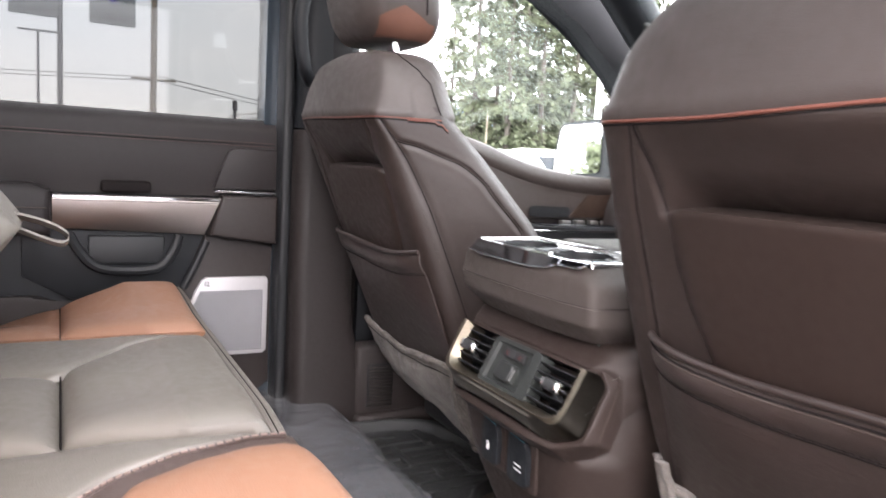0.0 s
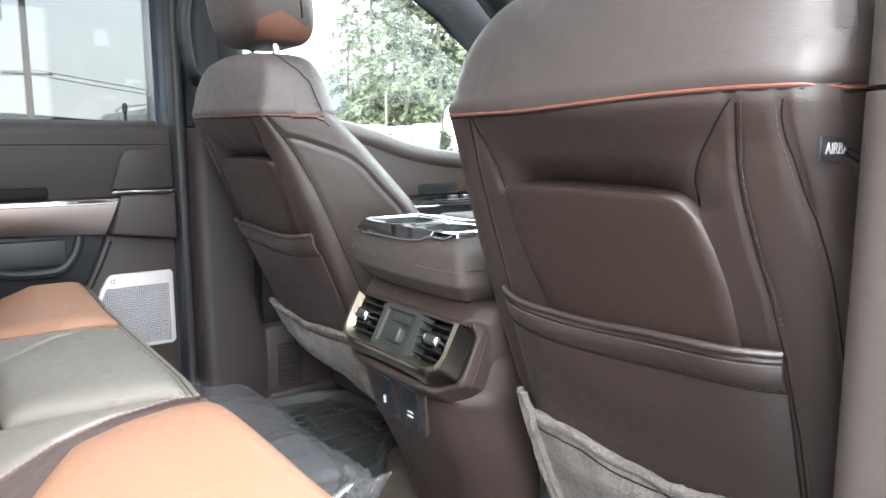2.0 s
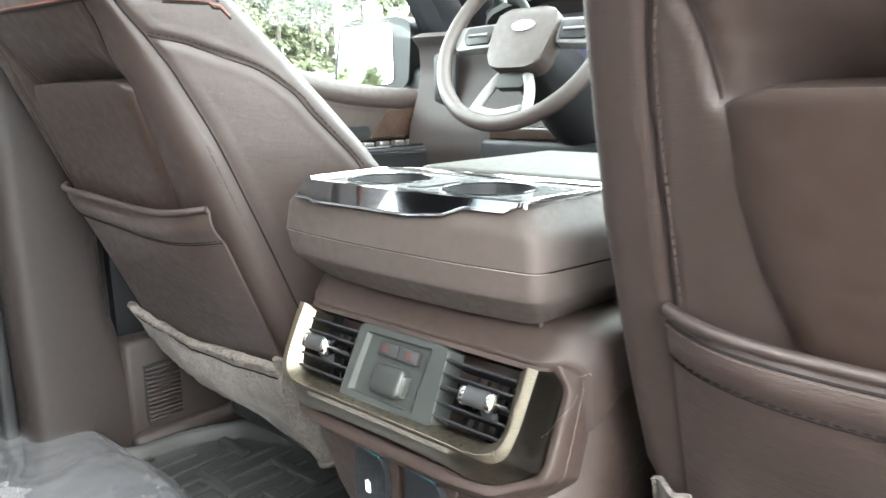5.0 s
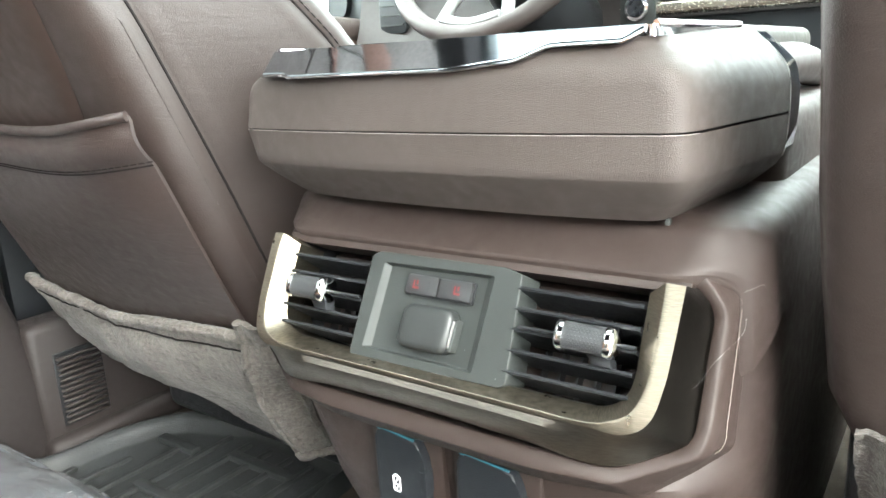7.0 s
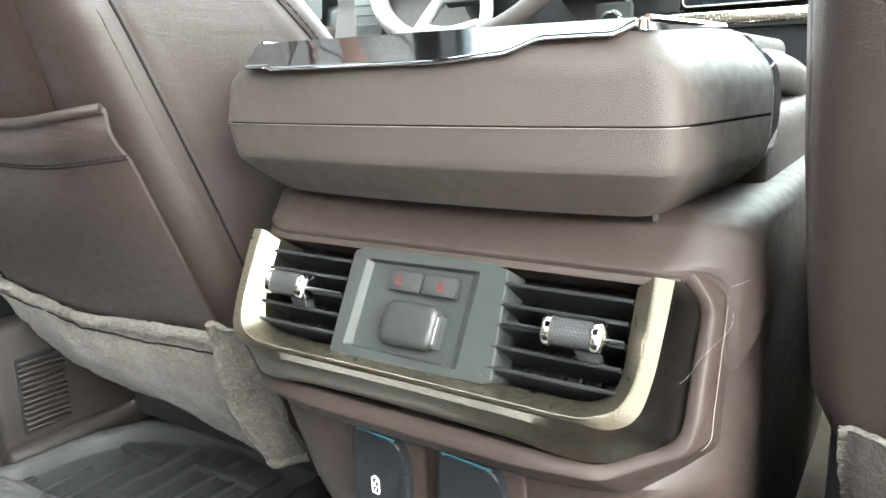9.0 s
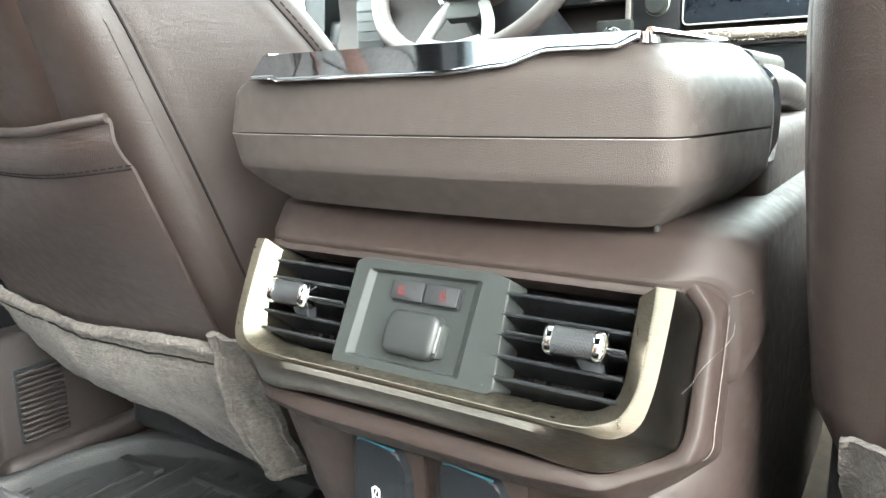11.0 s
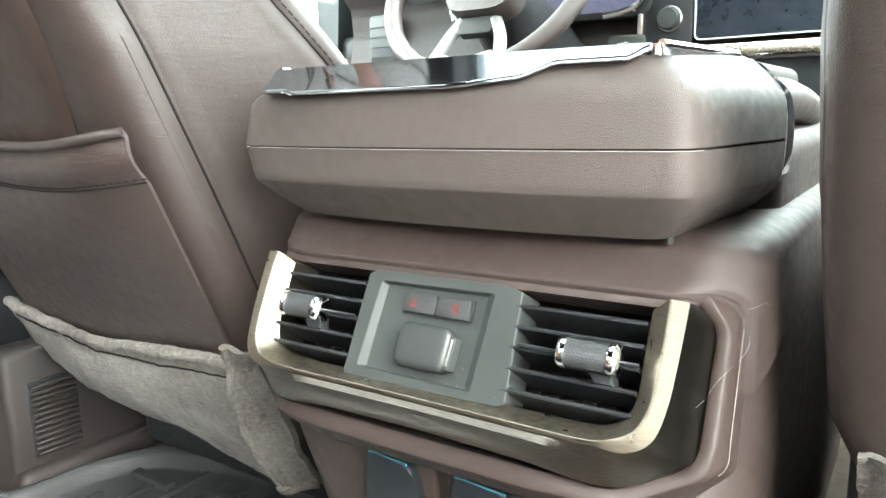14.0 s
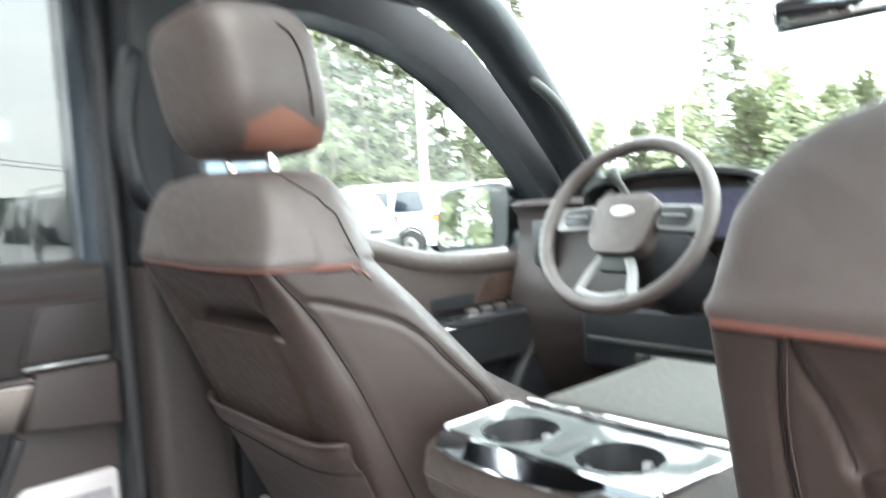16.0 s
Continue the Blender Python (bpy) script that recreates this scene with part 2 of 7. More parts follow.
WIRE = mat("wire_black", (0.03, 0.03, 0.03), 0.6)
SIGN_GREY = mat("grey_sign_face", (0.22, 0.235, 0.24), 0.5, var=0.05)
SIGN_BLUE = mat("blue_sign_mark", (0.06, 0.05, 0.30), 0.5)
RED_MARK = mat("red_symbol", (0.105, 0.010, 0.010), 0.5)
WHITE_MARK = mat("white_print", (0.75, 0.75, 0.75), 0.6)
TEAL_EDGE = mat("teal_edge", (0.022, 0.11, 0.145), 0.4)
KNURL = mat("knurled_grey_metal", (0.052, 0.053, 0.055), 0.34, 0.5, var=0.1, var_scale=40)
WOOD_TRIM = mat("dark_wood_trim", (0.034, 0.022, 0.017), 0.25, var=0.3, var_scale=25)
DOOR_LEATHER = mat("espresso_door_leather", (0.0150, 0.0118, 0.0120), 0.50, var=0.08, var_scale=5, grain=0.3, grain_scale=900, kind="voronoi", spec=0.35)
CLEAR_GLASS = glass("clear_glass", (0.86, 0.895, 0.885))
TINTED_GLASS = glass("privacy_glass", (0.235, 0.24, 0.235))
REAR_GLASS = glass("rear_glass", (0.76, 0.78, 0.78))
ROOF_GLASS = glass("roof_glass", (0.34, 0.36, 0.36))
MIRROR = mat("mirror_silver", (0.88, 0.90, 0.90), 0.02, 1.0, var=0.01)


def brushed_brass(name="brushed_antique_brass", color=(0.262, 0.228, 0.178), rough=0.32, marks=0.22):
    """Antique brass with crossed brush marks."""
    m = mat(name, color, rough, 1.0, var=0.05, var_scale=9)
    n, l = nodes_of(m)
    co = n.new("ShaderNodeTexCoord")
    heights = []
    for turn in (38, -42):
        mp, ns = n.new("ShaderNodeMapping"), n.new("ShaderNodeTexNoise")
        mp.inputs["Rotation"].default_value = (0, radians(turn), radians(turn * 0.5))
        mp.inputs["Scale"].default_value = (1, 1, 26)
        ns.inputs["Scale"].default_value, ns.inputs["Detail"].default_value = 190, 4
        l.new(co.outputs["Object"], mp.inputs["Vector"])
        l.new(mp.outputs["Vector"], ns.inputs["Vector"])
        heights.append(ns)
    add, bump = n.new("ShaderNodeMath"), n.new("ShaderNodeBump")
    l.new(heights[0].outputs["Fac"], add.inputs[0])
    l.new(heights[1].outputs["Fac"], add.inputs[1])
    bump.inputs["Strength"].default_value, bump.inputs["Distance"].default_value = marks, 0.0004
    l.new(add.outputs[0], bump.inputs["Height"])
    l.new(bump.outputs["Normal"], n["Principled BSDF"].inputs["Normal"])
    tone, tint = n.new("ShaderNodeMapRange"), n.new("ShaderNodeVectorMath")
    tone.inputs["From Min"].default_value, tone.inputs["From Max"].default_value = 0.78, 1.22
    tone.inputs["To Min"].default_value, tone.inputs["To Max"].default_value = 1 - 1.1 * marks, 1 + 1.1 * marks
    l.new(add.outputs[0], tone.inputs["Value"])
    tint.operation = "SCALE"
    base = n["Principled BSDF"].inputs["Base Color"]
    l.new(base.links[0].from_socket, tint.inputs[0])
    l.new(tone.outputs[0], tint.inputs["Scale"])
    l.new(tint.outputs["Vector"], base)
    return m


BRASS = brushed_brass()


def crinkled_film():
    """Clear polythene: mostly see-through, with sharp crinkled highlights."""
    m = bpy.data.materials.new("clear_polythene")
    m.use_nodes = True
    n, l = nodes_of(m)
    n.clear()
    out, mix = n.new("ShaderNodeOutputMaterial"), n.new("ShaderNodeMixShader")
    clear, shine = n.new("ShaderNodeBsdfTransparent"), n.new("ShaderNodeBsdfGlossy")
    clear.inputs["Color"].default_value = (0.95, 0.95, 0.96, 1)
    shine.inputs["Roughness"].default_value = 0.05
    co, ns, bump = n.new("ShaderNodeTexCoord"), n.new("ShaderNodeTexNoise"), n.new("ShaderNodeBump")
    ns.inputs["Scale"].default_value, ns.inputs["Detail"].default_value, ns.inputs["Distortion"].default_value = 9, 3, 1.2
    bump.inputs["Strength"].default_value, bump.inputs["Distance"].default_value = 0.36, 0.02
    l.new(co.outputs["Object"], ns.inputs["Vector"])
    l.new(ns.outputs["Fac"], bump.inputs["Height"])
    l.new(bump.outputs["Normal"], shine.inputs["Normal"])
    l.new(gloss_by_angle(n, l, 0.22, 0.9, 2.0, bump.outputs["Normal"]), mix.inputs["Fac"])
    hazy, veil = n.new("ShaderNodeBsdfDiffuse"), n.new("ShaderNodeMixShader")
    hazy.inputs["Color"].default_value = (0.75, 0.77, 0.80, 1)
    veil.inputs["Fac"].default_value = 0.08
    l.new(bump.outputs["Normal"], hazy.inputs["Normal"])
    l.new(clear.outputs["BSDF"], veil.inputs[1])
    l.new(hazy.outputs["BSDF"], veil.inputs[2])
    l.new(veil.outputs["Shader"], mix.inputs[1])
    l.new(shine.outputs["BSDF"], mix.inputs[2])
    l.new(mix.outputs["Shader"], out.inputs["Surface"])
    return m


FILM = crinkled_film()


# ---- mesh helpers ----
def world_of(ob):
    return world_of(ob.parent) @ ob.matrix_parent_inverse @ ob.matrix_basis if ob.parent else ob.matrix_basis.copy()


def finish(name, bm, material, smooth=True, angle=40):
    bmesh.ops.recalc_face_normals(bm, faces=bm.faces[:])
    me = bpy.data.meshes.new(name)
    if smooth:
        for f in bm.faces:
            f.smooth = True
        lim = radians(angle)
        for e in bm.edges:
            if len(e.link_faces) == 2 and e.calc_face_angle(0) > lim:
                e.smooth = False
    bm.to_mesh(me)
    bm.free()
    me.materials.append(material)
    return new(name, me)


def part(name, bm, material, parent, label="", smooth=True, angle=40):
    ob = finish(name, bm, material, smooth, angle)
    ob.parent = parent
    ob.matrix_parent_inverse = world_of(parent).inverted()
    return tagged(ob, label) if label else ob


def thing(name, at, label, category, group="", kind=""):
    return tagged_at(new(name), at, label, category, group, kind)


def tagged_at(ob, at, label, category, group, kind):
    ob.matrix_basis = Matrix.Translation(at)
    return tagged(ob, label, category, group, kind)


def structure(name, bm, material, label="", category="", smooth=True, angle=40):
    return tagged(finish(name, bm, material, smooth, angle), label, category, "", "structure")


def grid(fn, nu, nv, wrap=False):
    """A sheet of nu x nv faces through the points fn(p, q), p and q from 0 to 1; wrap closes it along p."""
    bm = bmesh.new()
    cols = nu if wrap else nu + 1
    vs = [[bm.verts.new(fn(i / nu, j / nv)) for i in range(cols)] for j in range(nv + 1)]
    for j in range(nv):
        for i in range(nu):
            k = (i + 1) % cols
            bm.faces.new((vs[j][i], vs[j][k], vs[j + 1][k], vs[j + 1][i]))
    return bm


def capped(fn, nu, nv):
    """A closed body from rings fn(p, q) with flat ends."""
    bm = grid(fn, nu, nv, True)
    bm.verts.ensure_lookup_table()
    bm.faces.new([bm.verts[i] for i in range(nu)])
    bm.faces.new([bm.verts[nv * nu + i] for i in reversed(range(nu))])
    return bm


def slab(fn, nu, nv, off):
    """A sheet with thickness: the second side lies off (a vector, or a function of p, q) away."""
    bm = grid(fn, nu, nv)
    shift = off if callable(off) else (lambda p, q: Vector(off))
    back = [[bm.verts.new(Vector(fn(i / nu, j / nv)) + shift(i / nu, j / nv)) for i in range(nu + 1)] for j in range(nv + 1)]
    bm.verts.ensure_lookup_table()
    front = [[bm.verts[j * (nu + 1) + i] for i in range(nu + 1)] for j in range(nv + 1)]
    for j in range(nv):
        for i in range(nu):
            bm.faces.new((back[j][i], back[j + 1][i], back[j + 1][i + 1], back[j][i + 1]))
    rim = [(0, i) for i in range(nu)] + [(j, nu) for j in range(nv)] + [(nv, i) for i in range(nu, 0, -1)] + [(j, 0) for j in range(nv, 0, -1)]
    for a, b in zip(rim, rim[1:] + rim[:1]):
        bm.faces.new((front[a[0]][a[1]], front[b[0]][b[1]], back[b[0]][b[1]], back[a[0]][a[1]]))
    return bm


def box(x0, x1, y0, y1, z0, z1, bevel=0.0, segs=3):
    bm = bmesh.new()
    bmesh.ops.create_cube(bm, size=1)
    for v in bm.verts:
        v.co = ((x0 + x1) / 2 + v.co.x * (x1 - x0), (y0 + y1) / 2 + v.co.y * (y1 - y0), (z0 + z1) / 2 + v.co.z * (z1 - z0))
    if bevel:
        bmesh.ops.bevel(bm, geom=bm.edges[:], offset=bevel, segments=segs, profile=0.5, affect="EDGES")
    return bm


def prism(outline, place, depth, bevel=0.0, segs=2):
    """A plate: the 2D outline (u, v), put into space by place(u, v, w), from w = 0 to depth."""
    bm = bmesh.new()
    lo = [bm.verts.new(place(u, v, 0)) for u, v in outline]
    hi = [bm.verts.new(place(u, v, depth)) for u, v in outline]
    bm.faces.new(lo)
    top = bm.faces.new(hi[::-1])
    k = len(outline)
    for i in range(k):
        bm.faces.new((lo[i], lo[(i + 1) % k], hi[(i + 1) % k], hi[i]))
    if bevel:
        bmesh.ops.bevel(bm, geom=list(top.edges), offset=bevel, segments=segs, profile=0.5, affect="EDGES")
    return bm


def rounded(u0, u1, v0, v1, r, k=5):
    """The outline of a rectangle with round corners."""
    out = []
    for cu, cv, a0 in ((u1 - r, v1 - r, 0), (u0 + r, v1 - r, 90), (u0 + r, v0 + r, 180), (u1 - r, v0 + r, 270)):
        for i in range(k + 1):
            a = radians(a0 + 90 * i / k)
            out.append((cu + r * math.cos(a), cv + r * math.sin(a)))
    return out


def tube(pts, r, k=8, closed=False, flat=1.0):
    """A round bar along the points; r may be a function of 0..1."""
    pts = [Vector(p) for p in pts]
    bm = bmesh.new()
    n = len(pts)
    rings, side = [], None
    for i, p in enumerate(pts):
        a = pts[(i - 1) % n] if closed or i else p
        b = pts[(i + 1) % n] if closed or i < n - 1 else p
        way = (b - a).normalized()
        if side is None:
            side = way.orthogonal().normalized()
        side = (side - way * side.dot(way)).normalized()
        up = way.cross(side)
        rad = r(i / max(1, n - 1)) if callable(r) else r
        rings.append([bm.verts.new(p + rad * (math.cos(t) * side + flat * math.sin(t) * up)) for t in (2 * math.pi * j / k for j in range(k))])
    for i in range(n if closed else n - 1):
        a, b = rings[i], rings[(i + 1) % n]
        for j in range(k):
            bm.faces.new((a[j], a[(j + 1) % k], b[(j + 1) % k], b[j]))
    if not closed:
        bm.faces.new(rings[0][::-1])
        bm.faces.new(rings[-1])
    return bm


def curve(points, n=24, closed=False):
    """A smooth line through a few points."""
    pts = [Vector(p) for p in points]
    out = []
    m = len(pts)
    spans = m if closed else m - 1
    for s in range(spans):
        p = [pts[(s + d) % m] if closed else pts[min(max(s + d, 0), m - 1)] for d in (-1, 0, 1, 2)]
        steps = max(2, n // spans)
        for i in range(steps):
            t = i / steps
            out.append(0.5 * ((2 * p[1]) + (p[2] - p[0]) * t + (2 * p[0] - 5 * p[1] + 4 * p[2] - p[3]) * t * t + (3 * p[1] - p[0] - 3 * p[2] + p[3]) * t ** 3))
    if not closed:
        out.append(pts[-1])
    return out


def stitches(pts, pitch, length, r):
    """A row of separate stitches along a line."""
    pts = [Vector(p) for p in pts]
    bm = bmesh.new()
    run, nxt = 0.0, 0.0
    for a, b in zip(pts, pts[1:]):
        d = (b - a).length
        if d < 1e-9:
            continue
        way = (b - a) / d
        side = way.orthogonal().normalized()
        up = way.cross(side)
        while nxt <= run + d:
            c = a + way * (nxt - run)
            ends = []
            for s in (-0.5, 0.5):
                ends.append([bm.verts.new(c + way * (s * length) + r * (x * side + y * up)) for x, y in ((1, 0), (0, 1), (-1, 0), (0, -1))])
            for j in range(4):
                bm.faces.new((ends[0][j], ends[0][(j + 1) % 4], ends[1][(j + 1) % 4], ends[1][j]))
            bm.faces.new(ends[0][::-1])
            bm.faces.new(ends[1])
            nxt += pitch
        run += d
    return bm


def lathe(profile, at, axis, k=24, ref=None):
    """A turned body: profile of (radius, height) along the axis from at."""
    at, axis = Vector(at), Vector(axis).normalized()
    side = (Vector(ref) if ref else axis.orthogonal()).normalized()
    up = axis.cross(side)
    n = len(profile) - 1

    def fn(p, q):
        r, h = profile[round(q * n)]
        t = 2 * math.pi * p
        return at + axis * h + max(r, 1e-5) * (math.cos(t) * side + math.sin(t) * up)
    return capped(fn, k, n)


def join(*bms):
    out = bms[0]
    for b in bms[1:]:
        me = bpy.data.meshes.new("joined")
        b.to_mesh(me)
        out.from_mesh(me)
        b.free()
        bpy.data.meshes.remove(me)
    return out


def lerp(a, b, t):
    return a + (b - a) * t


def smoothstep(a, b, x):
    t = min(1, max(0, (x - a) / (b - a)))
    return t * t * (3 - 2 * t)


def through_knots(z, knots):
    """A value read off a short table of (z, value), smoothly."""
    if z <= knots[0][0]:
        return knots[0][1]
    for (a, va), (b, vb) in zip(knots, knots[1:]):
        if z <= b:
            return lerp(va, vb, (z - a) / (b - a))
    return knots[-1][1]


# ---- cab shell ----
FLOOR = 0.70
structure("floor", box(-0.88, 0.88, -1.12, 1.35, 0.64, FLOOR), CARPET, "brown carpeted cab floor", "floor")


def headliner(x, y):
    return 1.955 - 0.05 * (abs(x) / 0.74) ** 4 - 0.04 * smoothstep(0.10, 0.62, y)


RX, RY0, RY1 = 0.46, -0.62, 0.40


def ceiling_panel(x0, x1, y0, y1):
    return slab(lambda p, q: (lerp(x0, x1, p), lerp(y0, y1, q), headliner(lerp(x0, x1, p), lerp(y0, y1, q))), 8, 8, (0, 0, 0.05))


structure("ceiling", join(ceiling_panel(-0.74, -RX, -1.12, 0.62), ceiling_panel(RX, 0.74, -1.12, 0.62), ceiling_panel(-RX, RX, -1.12, RY0), ceiling_panel(-RX, RX, RY1, 0.62)),
          HEADLINER, "charcoal cloth headliner round an assumed roof opening", "ceiling")
# unseen glass roof, assumed so that daylight enters from above
pane = structure("window_roof", box(-RX - 0.02, RX + 0.02, RY0 - 0.02, RY1 + 0.02, 2.0, 2.006), ROOF_GLASS, "assumed glass roof panel, out of view", "window")
pane.visible_shadow = False
structure("wall_rear_lower", box(-0.84, 0.84, -1.18, -1.12, 0.66, 1.42, 0.01), BROWN_SMOOTH, "brown lower rear cab wall", "wall")
structure("wall_rear_upper", box(-0.84, 0.84, -1.18, -1.12, 1.82, 2.0, 0.01), HEADLINER, "charcoal upper rear cab wall", "wall")
for side, nm in ((-1, "left"), (1, "right")):
    structure("wall_rear_" + nm, box(min(side * 0.62, side * 0.84), max(side * 0.62, side * 0.84), -1.18, -1.12, 1.42, 1.82), HEADLINER, "charcoal rear cab corner", "wall")
pane = structure("window_rear", box(-0.62, 0.62, -1.155, -1.149, 1.42, 1.82), REAR_GLASS, "tinted rear cab window", "window")
pane.visible_shadow = False


def pillar_b(side, x_face):
    """A B-pillar: dark inner frame, moulded brown trim above and below, a belt anchor and a grab handle."""
    root = thing("pillar_b_left" if side < 0 else "pillar_b_right", (side * 0.8, -0.03, FLOOR), "brown moulded B-pillar trim with dark upper frame", "pillar", kind="structure")

    def trim(z0, z1, x_in, front, rear, r):
        outline = rounded(rear, front, -side * 0.0 + 0.0, 0.10, r)

        def fn(p, q):
            i = p * len(outline)
            y, d = outline[int(i) % len(outline)]
            z = lerp(z0, z1, q)
            flare = 0.055 * smoothstep(1.0, 0.72, z)
            return (side * (x_in(z) + d), y + (flare if y > (front + rear) / 2 else 0), z)
        return capped(fn, len(outline), 14)
    # right pillar gets a paler material: doorway light painted into its colour
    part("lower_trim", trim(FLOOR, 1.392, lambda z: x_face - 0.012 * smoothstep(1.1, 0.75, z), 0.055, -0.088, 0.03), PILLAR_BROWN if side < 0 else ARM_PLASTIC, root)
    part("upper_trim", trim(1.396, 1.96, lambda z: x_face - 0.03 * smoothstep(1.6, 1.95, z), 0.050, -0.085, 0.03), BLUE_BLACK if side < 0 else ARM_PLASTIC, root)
    part("door_seal", box(min(side * 0.80, side * 0.87), max(side * 0.80, side * 0.87), -0.112, -0.088, 0.72, 1.92, 0.008), BLACK_PLASTIC, root)
    if side < 0:
        anchor = tube(curve([(-0.862, -0.098, 1.302), (-0.868, -0.096, 1.316), (-0.866, -0.092, 1.330)], 8), 0.006, 8)
        part("striker", anchor, CHROME, root, "small bright metal striker")
        handle = curve([(-0.775, -0.055, 1.735), (-0.725, -0.085, 1.715), (-0.715, -0.105, 1.64), (-0.715, -0.105, 1.58), (-0.725, -0.09, 1.515), (-0.775, -0.055, 1.49)], 30)
        part("grab_handle", tube(handle, 0.015, 10), BLUE_BLACK, root, "dark padded grab handle")
    belt = [(side * (0.745 - 0.01 * t), -0.02 + 0.02 * t, 1.80 - 0.34 * t) for t in (0, 0.25, 0.5, 0.75, 1)]
    part("seat_belt", tube(curve(belt, 16), 0.024, 8, flat=0.06), BLACK_PLASTIC, root, "black webbing seat belt")
    return root


pillar_b(-1, 0.752)
pillar_b(1, 0.703)

structure("wall_side_left", box(-1.02, -0.93, -1.2, 1.2, 0.45, 0.80, 0.02), DARK_PAINT, "dark painted lower body side", "wall")
structure("wall_side_right", box(0.89, 0.98, -1.2, 1.2, 0.45, 0.70, 0.02), DARK_PAINT, "dark painted lower body side", "wall")
structure("wall_pillar_left", box(-0.93, -0.86, -0.14, 0.06, 0.70, 2.0), DARK_PAINT, "dark painted outer pillar", "wall")
structure("wall_pillar_right", box(0.86, 0.93, -0.11, 0.06, 0.70, 2.0), DARK_PAINT, "dark painted outer pillar", "wall")

# kick vent behind the left pillar foot
vent = thing("kick_vent", (-0.73, 0.13, FLOOR), "brown louvred plastic kick vent beside the mat", "vent")
part("surround", box(-0.80, -0.735, 0.062, 0.30, FLOOR, 0.90, 0.012), BROWN_SMOOTH, vent)
part("recess", box(-0.7365, -0.7335, 0.090, 0.158, 0.748, 0.856, 0.001, 1), BLACK_PLASTIC, vent)
for i in range(13):
    z = 0.752 + i * 0.0078
    part("louvre", box(-0.738, -0.7275, 0.093, 0.155, z, z + 0.0042, 0.0014, 1), BROWN_SMOOTH, vent)
part("foot_mould", box(-0.80, -0.715, 0.060, 0.34, FLOOR, 0.738, 0.016, 4), BROWN_SMOOTH, vent, "brown moulded sill foot")
sill = thing("sill_trim", (-0.80, 0.1, FLOOR), "brown scuff plate along the door sill", "trim", kind="structure")
part("plate", box(-0.88, -0.76, -0.95, 1.1, FLOOR, 0.735, 0.012), BROWN_SMOOTH, sill)
sill2 = thing("sill_trim_right", (0.80, 0.1, FLOOR), "brown scuff plate along the open door sill", "trim", kind="structure")
part("plate", box(0.76, 0.88, -0.95, 1.1, FLOOR, 0.735, 0.012), BROWN_SMOOTH, sill2)

# ---- doors ----
def yz(x):
    """Places a (y, z) outline in a plane of constant x; depth goes outboard."""
    s = -1 if x < 0 else 1
    return lambda u, v, w: (x + s * w, u, v)


def into(x):
    """The same, with depth going inboard."""
    s = 1 if x < 0 else -1
    return lambda u, v, w: (x + s * w, u, v)


